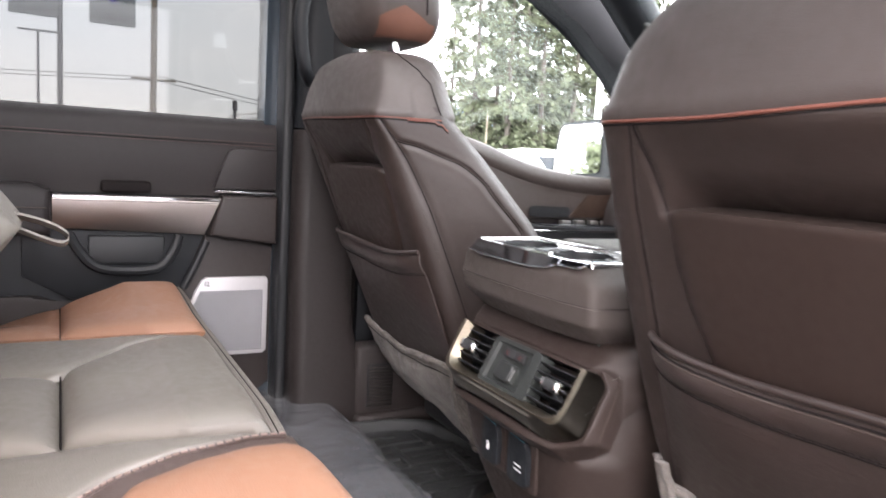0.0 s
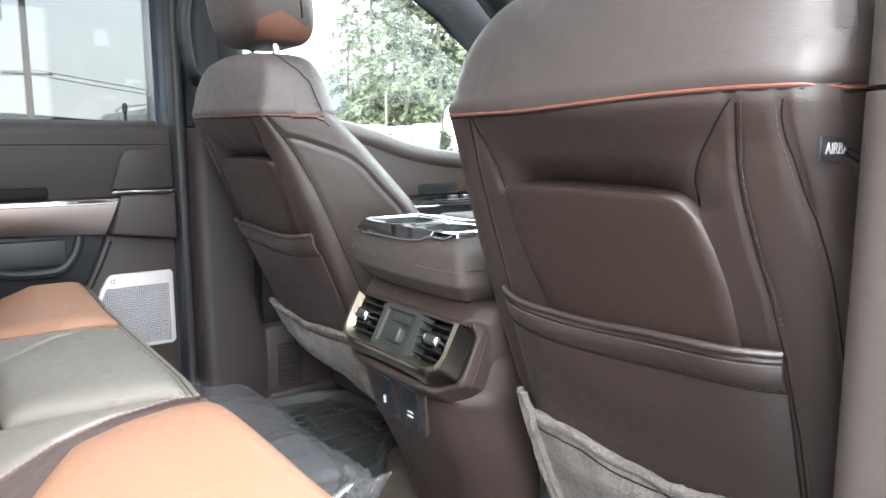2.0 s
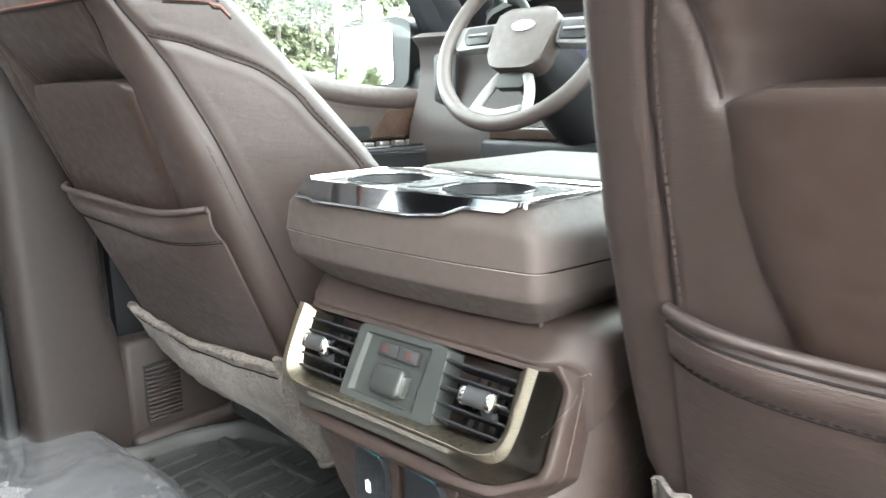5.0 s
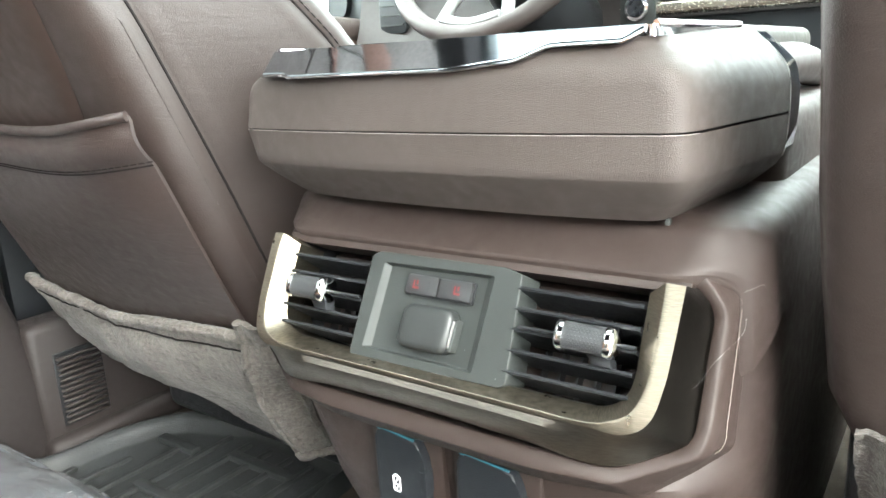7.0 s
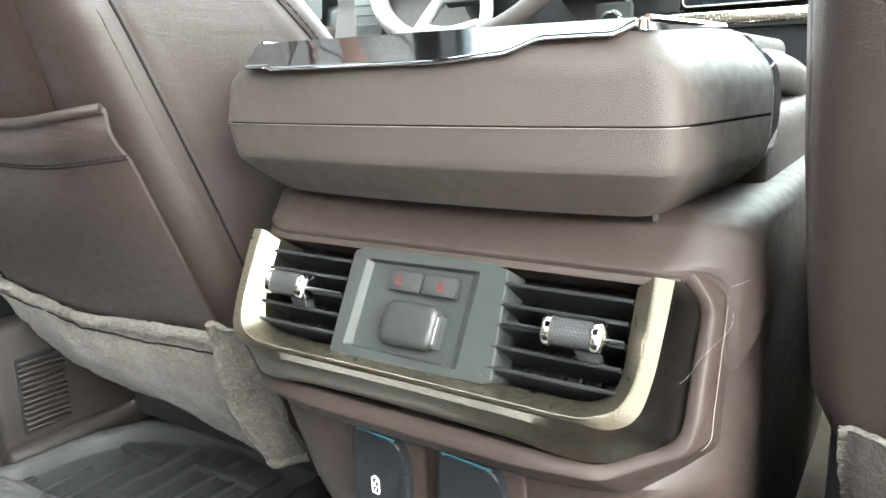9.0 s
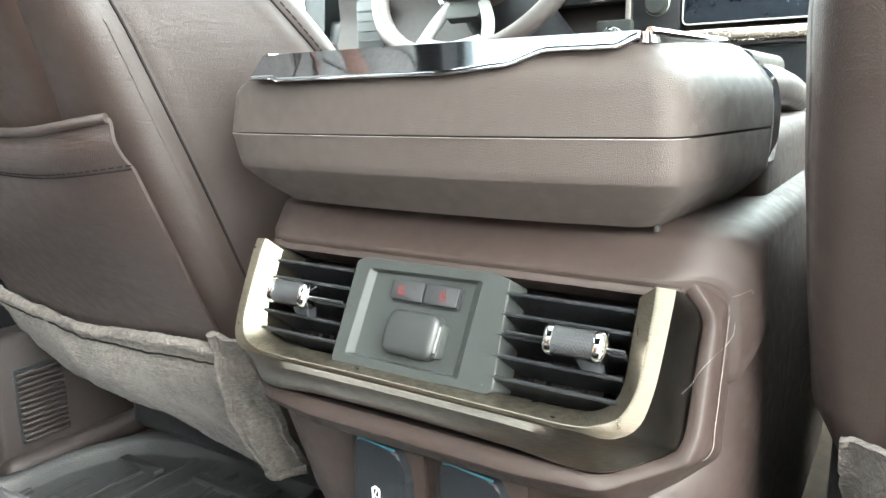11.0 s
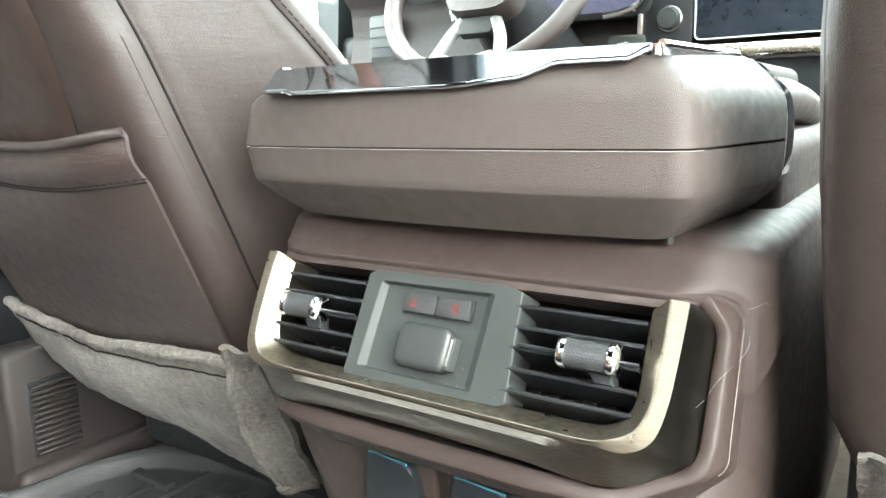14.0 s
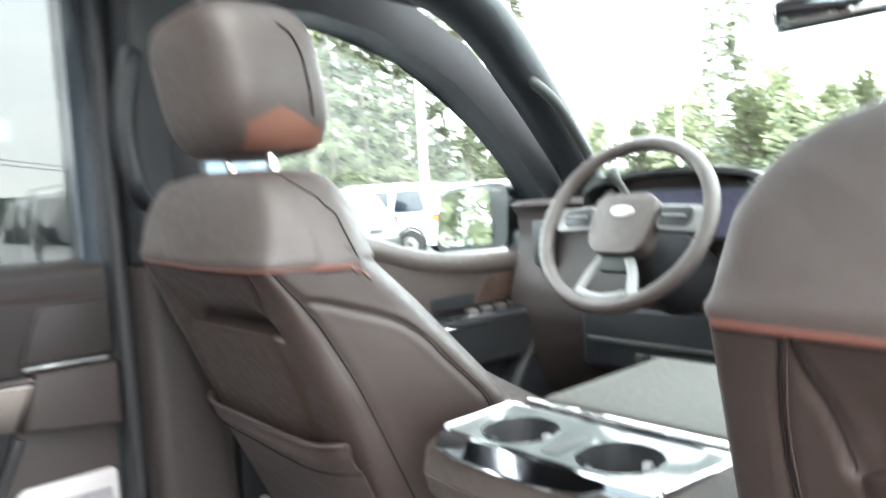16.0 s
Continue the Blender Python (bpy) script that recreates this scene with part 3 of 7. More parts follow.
def rear_door():
    root = thing("door_1", (-0.9, -0.5, 0.74), "closed brown rear door with satin trim and speaker", "door", kind="structure")
    part("outer_panel", box(-1.0, -0.905, -1.0, -0.115, 0.72, 1.40, 0.02), DARK_PAINT, root)
    # window frame: header, rear and front rails
    part("window_frame", join(box(-0.93, -0.84, -1.02, -0.10, 1.86, 1.97, 0.01), box(-0.93, -0.86, -1.06, -0.98, 1.38, 1.90, 0.01),
                              box(-0.93, -0.862, -0.128, -0.108, 1.38, 1.90, 0.006)), BLACK_PLASTIC, root)
    pane = part("pane", box(-0.898, -0.892, -0.99, -0.12, 1.39, 1.87), TINTED_GLASS, root)
    pane.visible_shadow = False
    part("inner_skin", box(-0.906, -0.866, -1.03, -0.100, 0.70, 1.385, 0.006), BLUE_BLACK, root)

    def belt(p, q):
        """The padded top edge, rolling smoothly over into the panel below."""
        y = lerp(-1.0, -0.114, p)
        x, z = -0.892 + 0.046 * smoothstep(0.0, 0.75, q) ** 0.8, 1.409 - 0.006 * q - 0.050 * q ** 2.6
        return (x, y, z)
    part("belt_cap", slab(belt, 30, 18, (-0.02, 0, -0.008)), DOOR_LEATHER, root, "padded leather belt cap")
    part("belt_seam", tube([(-0.8462, lerp(-0.98, -0.118, i / 40), 1.3535) for i in range(41)], 0.0010, 6), DARK_THREAD, root)
    for z in (1.3575, 1.3495):
        part("stitching", stitches([(-0.8452, lerp(-0.98, -0.118, i / 40), z) for i in range(41)], 0.006, 0.0044, 0.0007), RUSSET_THREAD, root)

    def upper(p, q):
        y, z = lerp(-1.0, -0.113, p), lerp(1.235, 1.362, q)
        return (-0.8475 + 0.004 * math.sin(math.pi * q) - 0.008 * (1 - q), y, z)
    part("upper_panel", slab(upper, 24, 10, (-0.03, 0, 0)), DOOR_LEATHER, root, "stitched brown leather upper panel")
    quarter = [(-0.252, 1.252), (-0.114, 1.252), (-0.114, 1.343), (-0.205, 1.343), (-0.216, 1.340), (-0.224, 1.332)]
    part("quarter_panel", prism(quarter, into(-0.848), 0.012, 0.004), DOOR_LEATHER, root)
    part("quarter_strip", box(-0.842, -0.828, -0.252, -0.114, 1.243, 1.2485, 0.0015, 1), CHROME, root, "thin chrome strip")
    # armrest ledge, the satin pull and its dark slot
    ledge = [(-0.262, 1.150), (-0.114, 1.130), (-0.114, 1.238), (-0.236, 1.238)]
    part("pull_end", prism(ledge, into(-0.862), 0.046, 0.008, 3), BROWN_SMOOTH, root)
    part("ledge_switch", box(-0.836, -0.822, -0.165, -0.125, 1.2385, 1.2425, 0.001, 1), GLOSS_BLACK, root)
    def pull(p, q):
        """Convex satin face, tucking under at its lower edge."""
        y = lerp(-0.565, lerp(-0.270, -0.240, q), p)
        z = lerp(lerp(1.162, 1.150, p), 1.2305, q)
        return (-0.822 - 0.020 * (1 - q) ** 2.2 - 0.004 * max(0.0, q - 0.9) / 0.1, y, z)
    part("pull_trim", slab(pull, 12, 20, (-0.024, 0, 0)), SATIN_ROSE, root, "satin silver door pull trim")
    part("pull_edge", box(-0.824, -0.8195, -0.565, -0.242, 1.224, 1.2305, 0.001, 1), CHROME, root)
    part("pull_groove", box(-0.8235, -0.821, -0.562, -0.246, 1.2195, 1.2210), BLACK_PLASTIC, root)
    part("slot", box(-0.846, -0.832, -0.478, -0.380, 1.236, 1.262, 0.008), DARK_THREAD, root, "dark finger slot")
    arm = [(-1.0, 1.13), (-0.568, 1.150), (-0.568, 1.240), (-0.60, 1.252), (-1.0, 1.254)]
    part("armrest", prism(arm, into(-0.862), 0.060, 0.014, 4), DOOR_LEATHER, root)
    part("armrest_seam", tube([(-0.8005, lerp(-0.98, -0.575, i / 10), 1.205) for i in range(11)], 0.0012, 6), THREAD, root)
    # dark map pocket with its raised lip
    pocket = [(-0.62, 1.06), (-0.53, 1.01), (-0.33, 1.005), (-0.265, 1.148), (-0.62, 1.16)]
    part("pocket_recess", prism(pocket, into(-0.868), 0.008, 0.003), BLUE_BLACK, root)
    lip = curve([(-0.846, -0.535, 1.150), (-0.842, -0.515, 1.112), (-0.840, -0.482, 1.080), (-0.840, -0.42, 1.072), (-0.840, -0.365, 1.078), (-0.842, -0.335, 1.110), (-0.846, -0.322, 1.148)], 36)
    part("pocket_lip", tube(lip, 0.010, 8), BLACK_PLASTIC, root)
    part("pocket_floor", box(-0.866, -0.850, -0.50, -0.35, 1.085, 1.145, 0.004), BLACK_PLASTIC, root)
    part("pocket_edge", tube([(-0.852, -0.262, 1.135), (-0.852, -0.285, 1.08), (-0.852, -0.310, 1.03)], 0.008, 8), BLACK_PLASTIC, root)
    low = [(-0.322, 0.99), (-0.268, 1.148), (-0.114, 1.128), (-0.114, 0.80), (-0.16, 0.76), (-0.62, 0.76), (-1.0, 0.80), (-1.0, 1.02), (-0.6, 1.02), (-0.53, 1.0)]
    part("lower_panel", prism(low, into(-0.868), 0.014, 0.006), BROWN_SMOOTH, root)
    spk = [(-0.288, 1.018), (-0.272, 1.046), (-0.262, 1.053), (-0.130, 1.053), (-0.124, 1.046), (-0.124, 0.880), (-0.132, 0.872), (-0.30, 0.872), (-0.31, 0.885), (-0.31, 0.95)]
    speaker = part("speaker_grille", prism(spk, into(-0.853), 0.009, 0.003), SILVER_PAINTED, root, "silver perforated speaker grille")
    mesh_area = [(-0.293, 0.882), (-0.136, 0.882), (-0.136, 1.022), (-0.276, 1.022), (-0.29, 0.99)]
    part("perforated_mesh", prism(mesh_area, into(-0.8435), 0.0015), SILVER_GRILLE, speaker)
    part("badge", join(box(-0.8438, -0.8425, -0.2660, -0.2640, 1.033, 1.045), box(-0.8438, -0.8425, -0.2610, -0.2560, 1.033, 1.0365), box(-0.8438, -0.8425, -0.2610, -0.2560, 1.040, 1.0435)), GREY_PLASTIC, speaker)
    part("lock_pin", lathe([(0.0035, 0), (0.0035, 0.018), (0.0055, 0.020), (0.0055, 0.036), (0.0035, 0.040)], (-0.868, -0.205, 1.408), (0, 0, 1), 12), BLACK_PLASTIC, root, "black lock pin")
    return root


rear_door()


def front_door(side):
    left = side < 0
    X = lambda v: side * v
    root = thing("door_2" if left else "door_3", (side * 0.9, 0.5, 0.74), "closed brown front door with dipping belt line", "door", kind="structure")
    out = [(0.02, 0.74), (1.08, 0.74), (1.08, 1.285), (0.95, 1.288), (0.80, 1.298), (0.68, 1.310), (0.58, 1.330), (0.50, 1.353), (0.42, 1.378), (0.30, 1.398), (0.18, 1.405), (0.02, 1.406)]
    part("outer_panel", prism(out, yz(X(0.905)), 0.09, 0.02), DARK_PAINT, root)
    part("inner_skin", prism(out, yz(X(0.866)), 0.036), BROWN_SMOOTH, root)
    top = curve([(X(0.872), 0.03, 1.402), (X(0.872), 0.30, 1.394), (X(0.872), 0.42, 1.374), (X(0.872), 0.58, 1.326), (X(0.872), 0.75, 1.300), (X(0.872), 1.06, 1.284)], 40)
    part("belt_cap", tube(top, 0.030, 12), LEATHER_FLAT, root, "padded leather belt cap")
    for dz in (0.030, 0.037):
        part("stitching", stitches([Vector(p) + Vector((-side * 0.023, 0, -dz + 0.006)) for p in top], 0.006, 0.0042, 0.0009), THREAD, root)
    upper = [(0.03, 1.20), (0.86, 1.20), (0.90, 1.27), (0.75, 1.285), (0.60, 1.305), (0.45, 1.35), (0.3, 1.375), (0.03, 1.385)]
    part("upper_panel", prism(upper, into(X(0.868)), 0.016, 0.006), LEATHER_FLAT, root)
    spear = [(0.74, 1.205), (0.98, 1.205), (0.98, 1.282), (0.80, 1.270)]
    part("spear", prism(spear, into(X(0.868)), 0.020, 0.004), WOOD_TRIM, root, "dark wood door spear")
    part("handle_cup", prism(rounded(0.60, 0.74, 1.205, 1.235, 0.012), into(X(0.853)), 0.004, 0.001), BLACK_PLASTIC, root)
    rest = [(0.10, 1.10), (0.90, 1.06), (1.0, 1.10), (1.0, 1.185), (0.60, 1.185), (0.45, 1.175), (0.10, 1.165)]
    part("armrest", prism(rest, into(X(0.866)), 0.085, 0.014, 3), BLACK_PLASTIC, root)
    part("switch_plate", box(min(X(0.865), X(0.79)), max(X(0.865), X(0.79)), 0.62, 0.98, 1.1845, 1.190, 0.002, 1), GLOSS_BLACK, root)
    for i in range(4):
        y = 0.70 + 0.05 * i
        part("switch", box(min(X(0.845), X(0.825)), max(X(0.845), X(0.825)), y, y + 0.03, 1.189, 1.198, 0.003, 2), SATIN, root)
    part("armrest_strip", box(min(X(0.785), X(0.779)), max(X(0.785), X(0.779)), 0.14, 0.98, 1.168, 1.176, 0.002, 1), CHROME, root)
    low = [(0.10, 0.78), (1.0, 0.78), (1.04, 1.04), (0.85, 1.05), (0.10, 1.08)]
    part("lower_panel", prism(low, into(X(0.868)), 0.020, 0.01), BLUE_BLACK, root)
    part("pocket_lip", tube(curve([(X(0.83), 0.2, 0.98), (X(0.815), 0.5, 0.965), (X(0.82), 0.85, 0.95), (X(0.85), 0.97, 0.92)], 20), 0.012, 8), SATIN if left else BLACK_PLASTIC, root)
    frame_out = [(0.03, 1.86), (0.33, 1.862), (0.48, 1.838), (0.60, 1.795), (0.72, 1.735), (0.84, 1.640), (0.945, 1.540), (1.03, 1.43), (1.06, 1.29), (1.14, 1.29), (1.16, 1.44), (1.04, 1.585), (0.92, 1.70), (0.76, 1.83), (0.55, 1.93), (0.30, 1.975), (0.03, 1.975)]
    part("window_frame", prism(frame_out, yz(X(0.84)), 0.085, 0.01), BLUE_BLACK, root)
    pane = part("pane", prism([(0.03, 1.30), (1.08, 1.27), (1.05, 1.44), (0.84, 1.66), (0.60, 1.81), (0.35, 1.875), (0.03, 1.875)], yz(X(0.893)), 0.005), CLEAR_GLASS, root)
    pane.visible_shadow = False
    return root


front_door(-1)
front_door(1)


def pillar_a(side):
    root = thing("pillar_a_left" if side < 0 else "pillar_a_right", (side * 0.76, 0.9, 1.3), "dark raked A-pillar trim beside the windscreen", "pillar", kind="structure")
    path = curve([(side * 0.80, 1.20, 1.38), (side * 0.775, 1.06, 1.55), (side * 0.745, 0.86, 1.735), (side * 0.71, 0.66, 1.875), (side * 0.69, 0.42, 1.95)], 24)
    part("trim", tube(path, lambda t: 0.052 + 0.012 * t, 12, flat=0.9), BLUE_BLACK, root)
    grip = curve([(side * 0.742, 1.06, 1.50), (side * 0.70, 1.04, 1.53), (side * 0.685, 0.95, 1.62), (side * 0.68, 0.87, 1.69), (side * 0.71, 0.82, 1.74)], 20)
    part("grip", tube(grip, 0.014, 10), GREY_PLASTIC, root, "grey grab handle")
    return root


pillar_a(-1)
pillar_a(1)
for side, nm in ((-1, "left"), (1, "right")):
    structure("pillar_c_" + nm, box(min(side * 0.76, side * 0.90), max(side * 0.76, side * 0.90), -1.18, -0.99, 0.70, 1.98, 0.03), BROWN_SMOOTH, "brown moulded C-pillar trim", "pillar")


def windscreen(p, q):
    x = lerp(-0.74, 0.74, p)
    y = lerp(1.42, 0.60, q) - 0.10 * (2 * p - 1) ** 2
    return (x, y, lerp(1.36, 1.97, q))


ws = structure("window_windscreen", slab(windscreen, 16, 8, (0, 0.004, 0.003)), CLEAR_GLASS, "clear raked windscreen", "window")
ws.visible_shadow = False
def roof_panel(x0, x1, y0, y1):
    return slab(lambda p, q: (lerp(x0, x1, p), lerp(y0, y1, q), 2.03 - 0.05 * (lerp(x0, x1, p) / 0.8) ** 4), 6, 6, (0, 0, 0.03))


structure("roof", join(roof_panel(-0.80, -RX, -1.2, 0.64), roof_panel(RX, 0.80, -1.2, 0.64), roof_panel(-RX, RX, -1.2, RY0), roof_panel(-RX, RX, RY1, 0.64)), DARK_PAINT, "dark painted cab roof", "roof")
mirror_mount = thing("rear_view_mirror", (0.0, 0.78, 1.74), "black interior mirror on the windscreen", "mirror")
part("housing", box(-0.12, 0.12, 0.775, 0.80, 1.715, 1.775, 0.015), BLACK_PLASTIC, mirror_mount)
part("stem", tube([(0, 0.80, 1.76), (0, 0.83, 1.80), (0, 0.84, 1.86)], 0.012, 8), BLACK_PLASTIC, mirror_mount)
part("glass", box(-0.112, 0.112, 0.7725, 0.7745, 1.722, 1.768, 0.006), MIRROR, mirror_mount)


from mathutils.bvhtree import BVHTree
from mathutils.kdtree import KDTree


# ---- front seats ----
def body_loft(rings):
    """A closed body through cross-sections of equally many points."""
    bm = bmesh.new()
    rows = [[bm.verts.new(p) for p in r] for r in rings]
    k = len(rows[0])
    for a, b in zip(rows, rows[1:]):
        for i in range(k):
            bm.faces.new((a[i], a[(i + 1) % k], b[(i + 1) % k], b[i]))
    bm.faces.new(rows[0][::-1])
    bm.faces.new(rows[-1])
    return bm


def soft_polygon(corners, r, k=4):
    """A polygon with its corners rounded by radius-like r (one for all, or a list)."""
    out = []
    n = len(corners)
    for i, c in enumerate(corners):
        c = Vector(c)
        a, b = Vector(corners[i - 1]), Vector(corners[(i + 1) % n])
        da, db = (a - c), (b - c)
        rc = r[i] if isinstance(r, (list, tuple)) else r
        ra, rb = min(rc, da.length * 0.45), min(rc, db.length * 0.45)
        p0, p1 = c + da.normalized() * ra, c + db.normalized() * rb
        for j in range(k + 1):
            t = j / k
            out.append((1 - t) ** 2 * p0 + 2 * t * (1 - t) * c + t ** 2 * p1)
    return [(p.x, p.y) for p in out]


def skin_tree(bm):
    """A search tree over a mesh, for laying seams onto it."""
    return BVHTree.FromBMesh(bm)


def press(bm, lines, depth, width):
    """Presses soft grooves into a mesh along lines."""
    pts = []
    for line in lines:
        for a, b in zip(line, line[1:]):
            k = max(1, int((b - a).length / 0.003))
            pts += [a.lerp(b, j / k) for j in range(k)]
    tree = KDTree(len(pts))
    for i, p in enumerate(pts):
        tree.insert(p, i)
    tree.balance()
    bm.normal_update()
    for v in bm.verts:
        d = tree.find(v.co)[2]
        if d < 4 * width:
            v.co -= v.normal * depth * (math.exp(-(d / width) ** 2) - 0.18 * math.exp(-((d - 2.2 * width) / width) ** 2))


def front_seat(name, cx, rest_x, s, y_mid, rake, label, hem_at=1.163, pocket_in=-0.184, pocket_out=0.186, up=0.0, inner_seam=(), gusset_top=-0.172, flare=(), arc_line=(), edge=(), rise=0.004):
    """A front seat seen from behind. u runs outboard from the seat's middle; s is the side (+1 right); up lifts the shoulder line."""
    root = thing(name, (cx, 0.30, FLOOR), label, "seat", "front seats")
    Z0, ZP, ZT = 0.86, 1.396 + up, 1.525
    IN, CH = 0.845, 0.09  # where the rear face breaks into the chamfer, and how deep that goes

    def lift(u):
        """The cover's lower edge climbs outboard."""
        return rise * smoothstep(-0.11, 0.17, u)

    def lean(z):
        return y_mid - rake * (z - 1.18)

    def rear_y(z):
        """The backrest leans to the rear up to the shoulder line, and stands upright above it."""
        k = max(0.0, z - (ZP - 0.006))
        return lean(min(z, ZP - 0.006)) + 0.10 * k + 0.6 * k * k

    def depth(z):
        return through_knots(z, ((0.86, 0.26), (1.10, 0.265), (1.20, 0.240), (1.30, 0.187), (1.40, 0.130), (1.47, 0.100), (1.52, 0.085)))

    def half(z):
        return through_knots(z, ((0.86, 0.215), (1.00, 0.220), (1.10, 0.228), (1.20, 0.233), (1.33, 0.237), (1.40, 0.231), (1.52, 0.228)))

    def dent(u, z):
        """The hollow between the shoulder cover and the centre panel."""
        z = z - up
        k = max(0.0, min(1.0, (z - 1.290) / 0.096))
        lo = lerp(-0.149, gusset_top, k)
        side = smoothstep(lo - 0.006, lo + 0.070, u) * (1 - smoothstep(0.025, 0.150, u))
        x = max(0.0, min(1.0, (1.392 - z) / 0.086))
        into = (0.10 * x + 0.90 * x ** 4.2) * smoothstep(1.282, 1.304, z)
        return (0.050 * into + 0.006 * smoothstep(1.36, 1.30, z) * smoothstep(1.10, 1.2, z)) * side

    def skin(u, z, out=0.0):
        """A point on the rear face, raised by out."""
        a, d = half(z), depth(z)
        e = abs(u) / a
        y = rear_y(z) + 0.004 * e * e
        if e > IN:
            y += CH * d * (e - IN) / (1 - IN)
        y += dent(u, z) - overhang(u, z)
        return Vector((cx + s * u, y - out, z))

    def overhang(u, z):
        """How far the shoulder bulges to the rear, most in the middle."""
        return 0.009 * max(0.0, 1 - (u / 0.23) ** 2) * smoothstep(1.350, 1.392, z - up)

    FINE = {0: 44, 1: 8, 2: 26, 3: 14, 9: 30 if flare else 14, 10: 12 if flare else 26, 11: 14 if flare else 8, 12: 44}

    def section(z, grow=0.0, shrink=1.0, IN=IN, CH=CH):
        """The closed cross-section at height z."""
        a, d = half(z), depth(z)
        g = a + 0.022 * smoothstep(1.10, 1.24, z) + 0.016 * smoothstep(0.9, 1.0, z) * smoothstep(1.22, 1.12, z)
        corners = [(0.0, -0.0), (IN * a, 0.003), (a, CH * d), (g, 0.55 * d), (g * 0.99, 0.93 * d), (0.80 * g, d), (0.35 * g, 0.86 * d),
                   (-0.35 * g, 0.86 * d), (-0.80 * g, d), (-g * 0.99, 0.93 * d), (-g, 0.55 * d), (-a, CH * d), (-IN * a, 0.003)]
        if flare:
            # the inner side turns at a seam and runs slantwise to the bolster's front edge
            uf, df = through_knots(z, [(k, a_) for k, a_, _ in flare]), through_knots(z, [(k, b_) for k, _, b_ in flare])
            us, ds = through_knots(z, [(k, a_) for k, a_, _ in edge]), through_knots(z, [(k, b_) for k, _, b_ in edge])
            roll = (0.028 if s < 0 else 0.013) + 0.045 * smoothstep(ZP, ZP + 0.02, z)
            corners[8:] = [(-0.80 * uf, max(d, df + 0.045)), (-uf, df), (-us, ds), (-us + 0.25 * roll, 0.40 * ds), (-us + roll, 0.003)]
        pts = soft_polygon(corners, 0.020 if grow == 0.0 else 0.035, 5)
        out = []
        n = len(pts)
        for i in range(n):
            (u0, v0), (u1, v1) = pts[i], pts[(i + 1) % n]
            k = FINE.get(i // 6, 1) if i % 6 == 5 else 1
            for j in range(k):
                t = j / k
                out.append((lerp(u0, u1, t), lerp(v0, v1, t)))
        res = []
        for u, v in out:
            uu, vv = u * shrink + math.copysign(grow, u) * min(1, abs(u) * 8), (v - d / 2) * shrink + d / 2 + (-grow if v < d / 2 else grow)
            y = rear_y(z) + vv + 0.004 * (u / a) ** 2 * (v < 0.03)
            if v < 0.03 and grow == 0.0:
                y += dent(u, z)
            if v < 0.03:
                y -= overhang(u, z)
            res.append(Vector((cx + s * uu, y, z)))
        return res

    body_levels = [lerp(Z0, 1.0, i / 8) for i in range(8)] + [lerp(1.0, ZP, i / 100) for i in range(101)] + [ZP + 0.007, ZP + 0.015]
    body = body_loft([section(z) for z in body_levels])
    bmesh.ops.recalc_face_normals(body, faces=body.faces[:])
    tree = skin_tree(body)

    def lay(points, out=0.0, k=60, way=Vector((0, 1, 0))):
        """A line laid onto the backrest, dropped along a direction."""
        res = []
        for p in curve(points, k):
            hit, nrm, _, _ = tree.ray_cast(p - way * 0.3, way)
            if hit is None:
                hit, nrm, _, _ = tree.find_nearest(p)
            res.append(hit + nrm * out)
        return res

    def settle(points, k):
        """A line moved to the nearest places on the backrest."""
        return [tree.find_nearest(p)[0] for p in curve(points, k)]

    # seam lines as (u, height)
    outer = lay([skin(u, z + up) for u, z in ((0.171, 1.388), (0.163, 1.333), (0.169, 1.27), (0.179, 1.215), (0.185, 1.157), (0.188, 1.096), (0.188, 1.0), (0.188, 0.9))], 0.0, 90)
    inner = settle([Vector((cx + s * p[0], rear_y(p[1]) + p[2], p[1])) for p in inner_seam], 90) if flare else lay([skin(u, z) for u, z in inner_seam], 0.0, 90)
    gus_in = lay([skin(u, z + up) for u, z in ((gusset_top, 1.386), (gusset_top + 0.006, 1.365), (gusset_top + 0.013, 1.350), (gusset_top + 0.020, 1.330), (gusset_top + 0.025, 1.305))], 0.0, 40)
    gus_out = lay([skin(u, z + up) for u, z in ((0.166, 1.392), (0.150, 1.373), (0.131, 1.349), (0.117, 1.322), (0.112, 1.298))], 0.0, 40)
    outboard = settle([skin(u, z + up) for u, z in ((0.207, 1.390), (0.206, 1.367), (0.211, 1.339), (0.218, 1.307), (0.225, 1.27), (0.229, 1.21), (0.228, 1.1), (0.222, 0.95))], 70)
    y_top = lean(ZP)
    arcs = [lay([Vector((cx + s * sg * 0.25, y_top + dy, z + up)) for dy, z in (arc_line if arc_line and sg < 0 else ((0.042, 1.3505), (0.048, 1.3490), (0.055, 1.346), (0.090, 1.328), (0.140, 1.284), (0.200, 1.230), (0.235, 1.17), (0.25, 1.08), (0.25, 1.0)))], 0.0, 80, Vector((-s * sg, 0, 0))) for sg in (-1, 1)]
    press(body, [outer, inner, gus_in, gus_out, outboard] + arcs, 0.0030, 0.0042)
    plain_tree, tree = tree, skin_tree(body)

    def thread(line, out, r, m, nm="seam"):
        pts = []
        for p in line:
            hit, nrm, _, _ = tree.find_nearest(p)
            pts.append(hit + nrm * out)
        for _ in range(4):
            pts = pts[:1] + [(a + b * 2 + c) / 4 for a, b, c in zip(pts, pts[1:], pts[2:])] + pts[-1:]
        part(nm, tube(pts, r, 5), m, root)
        return pts

    for line in (outer, gus_in, gus_out, outboard, arcs[0], arcs[1]):
        thread(line, 0.0, 0.0009, DARK_THREAD)
    thread(inner, 0.0, 0.0013, DARK_THREAD)
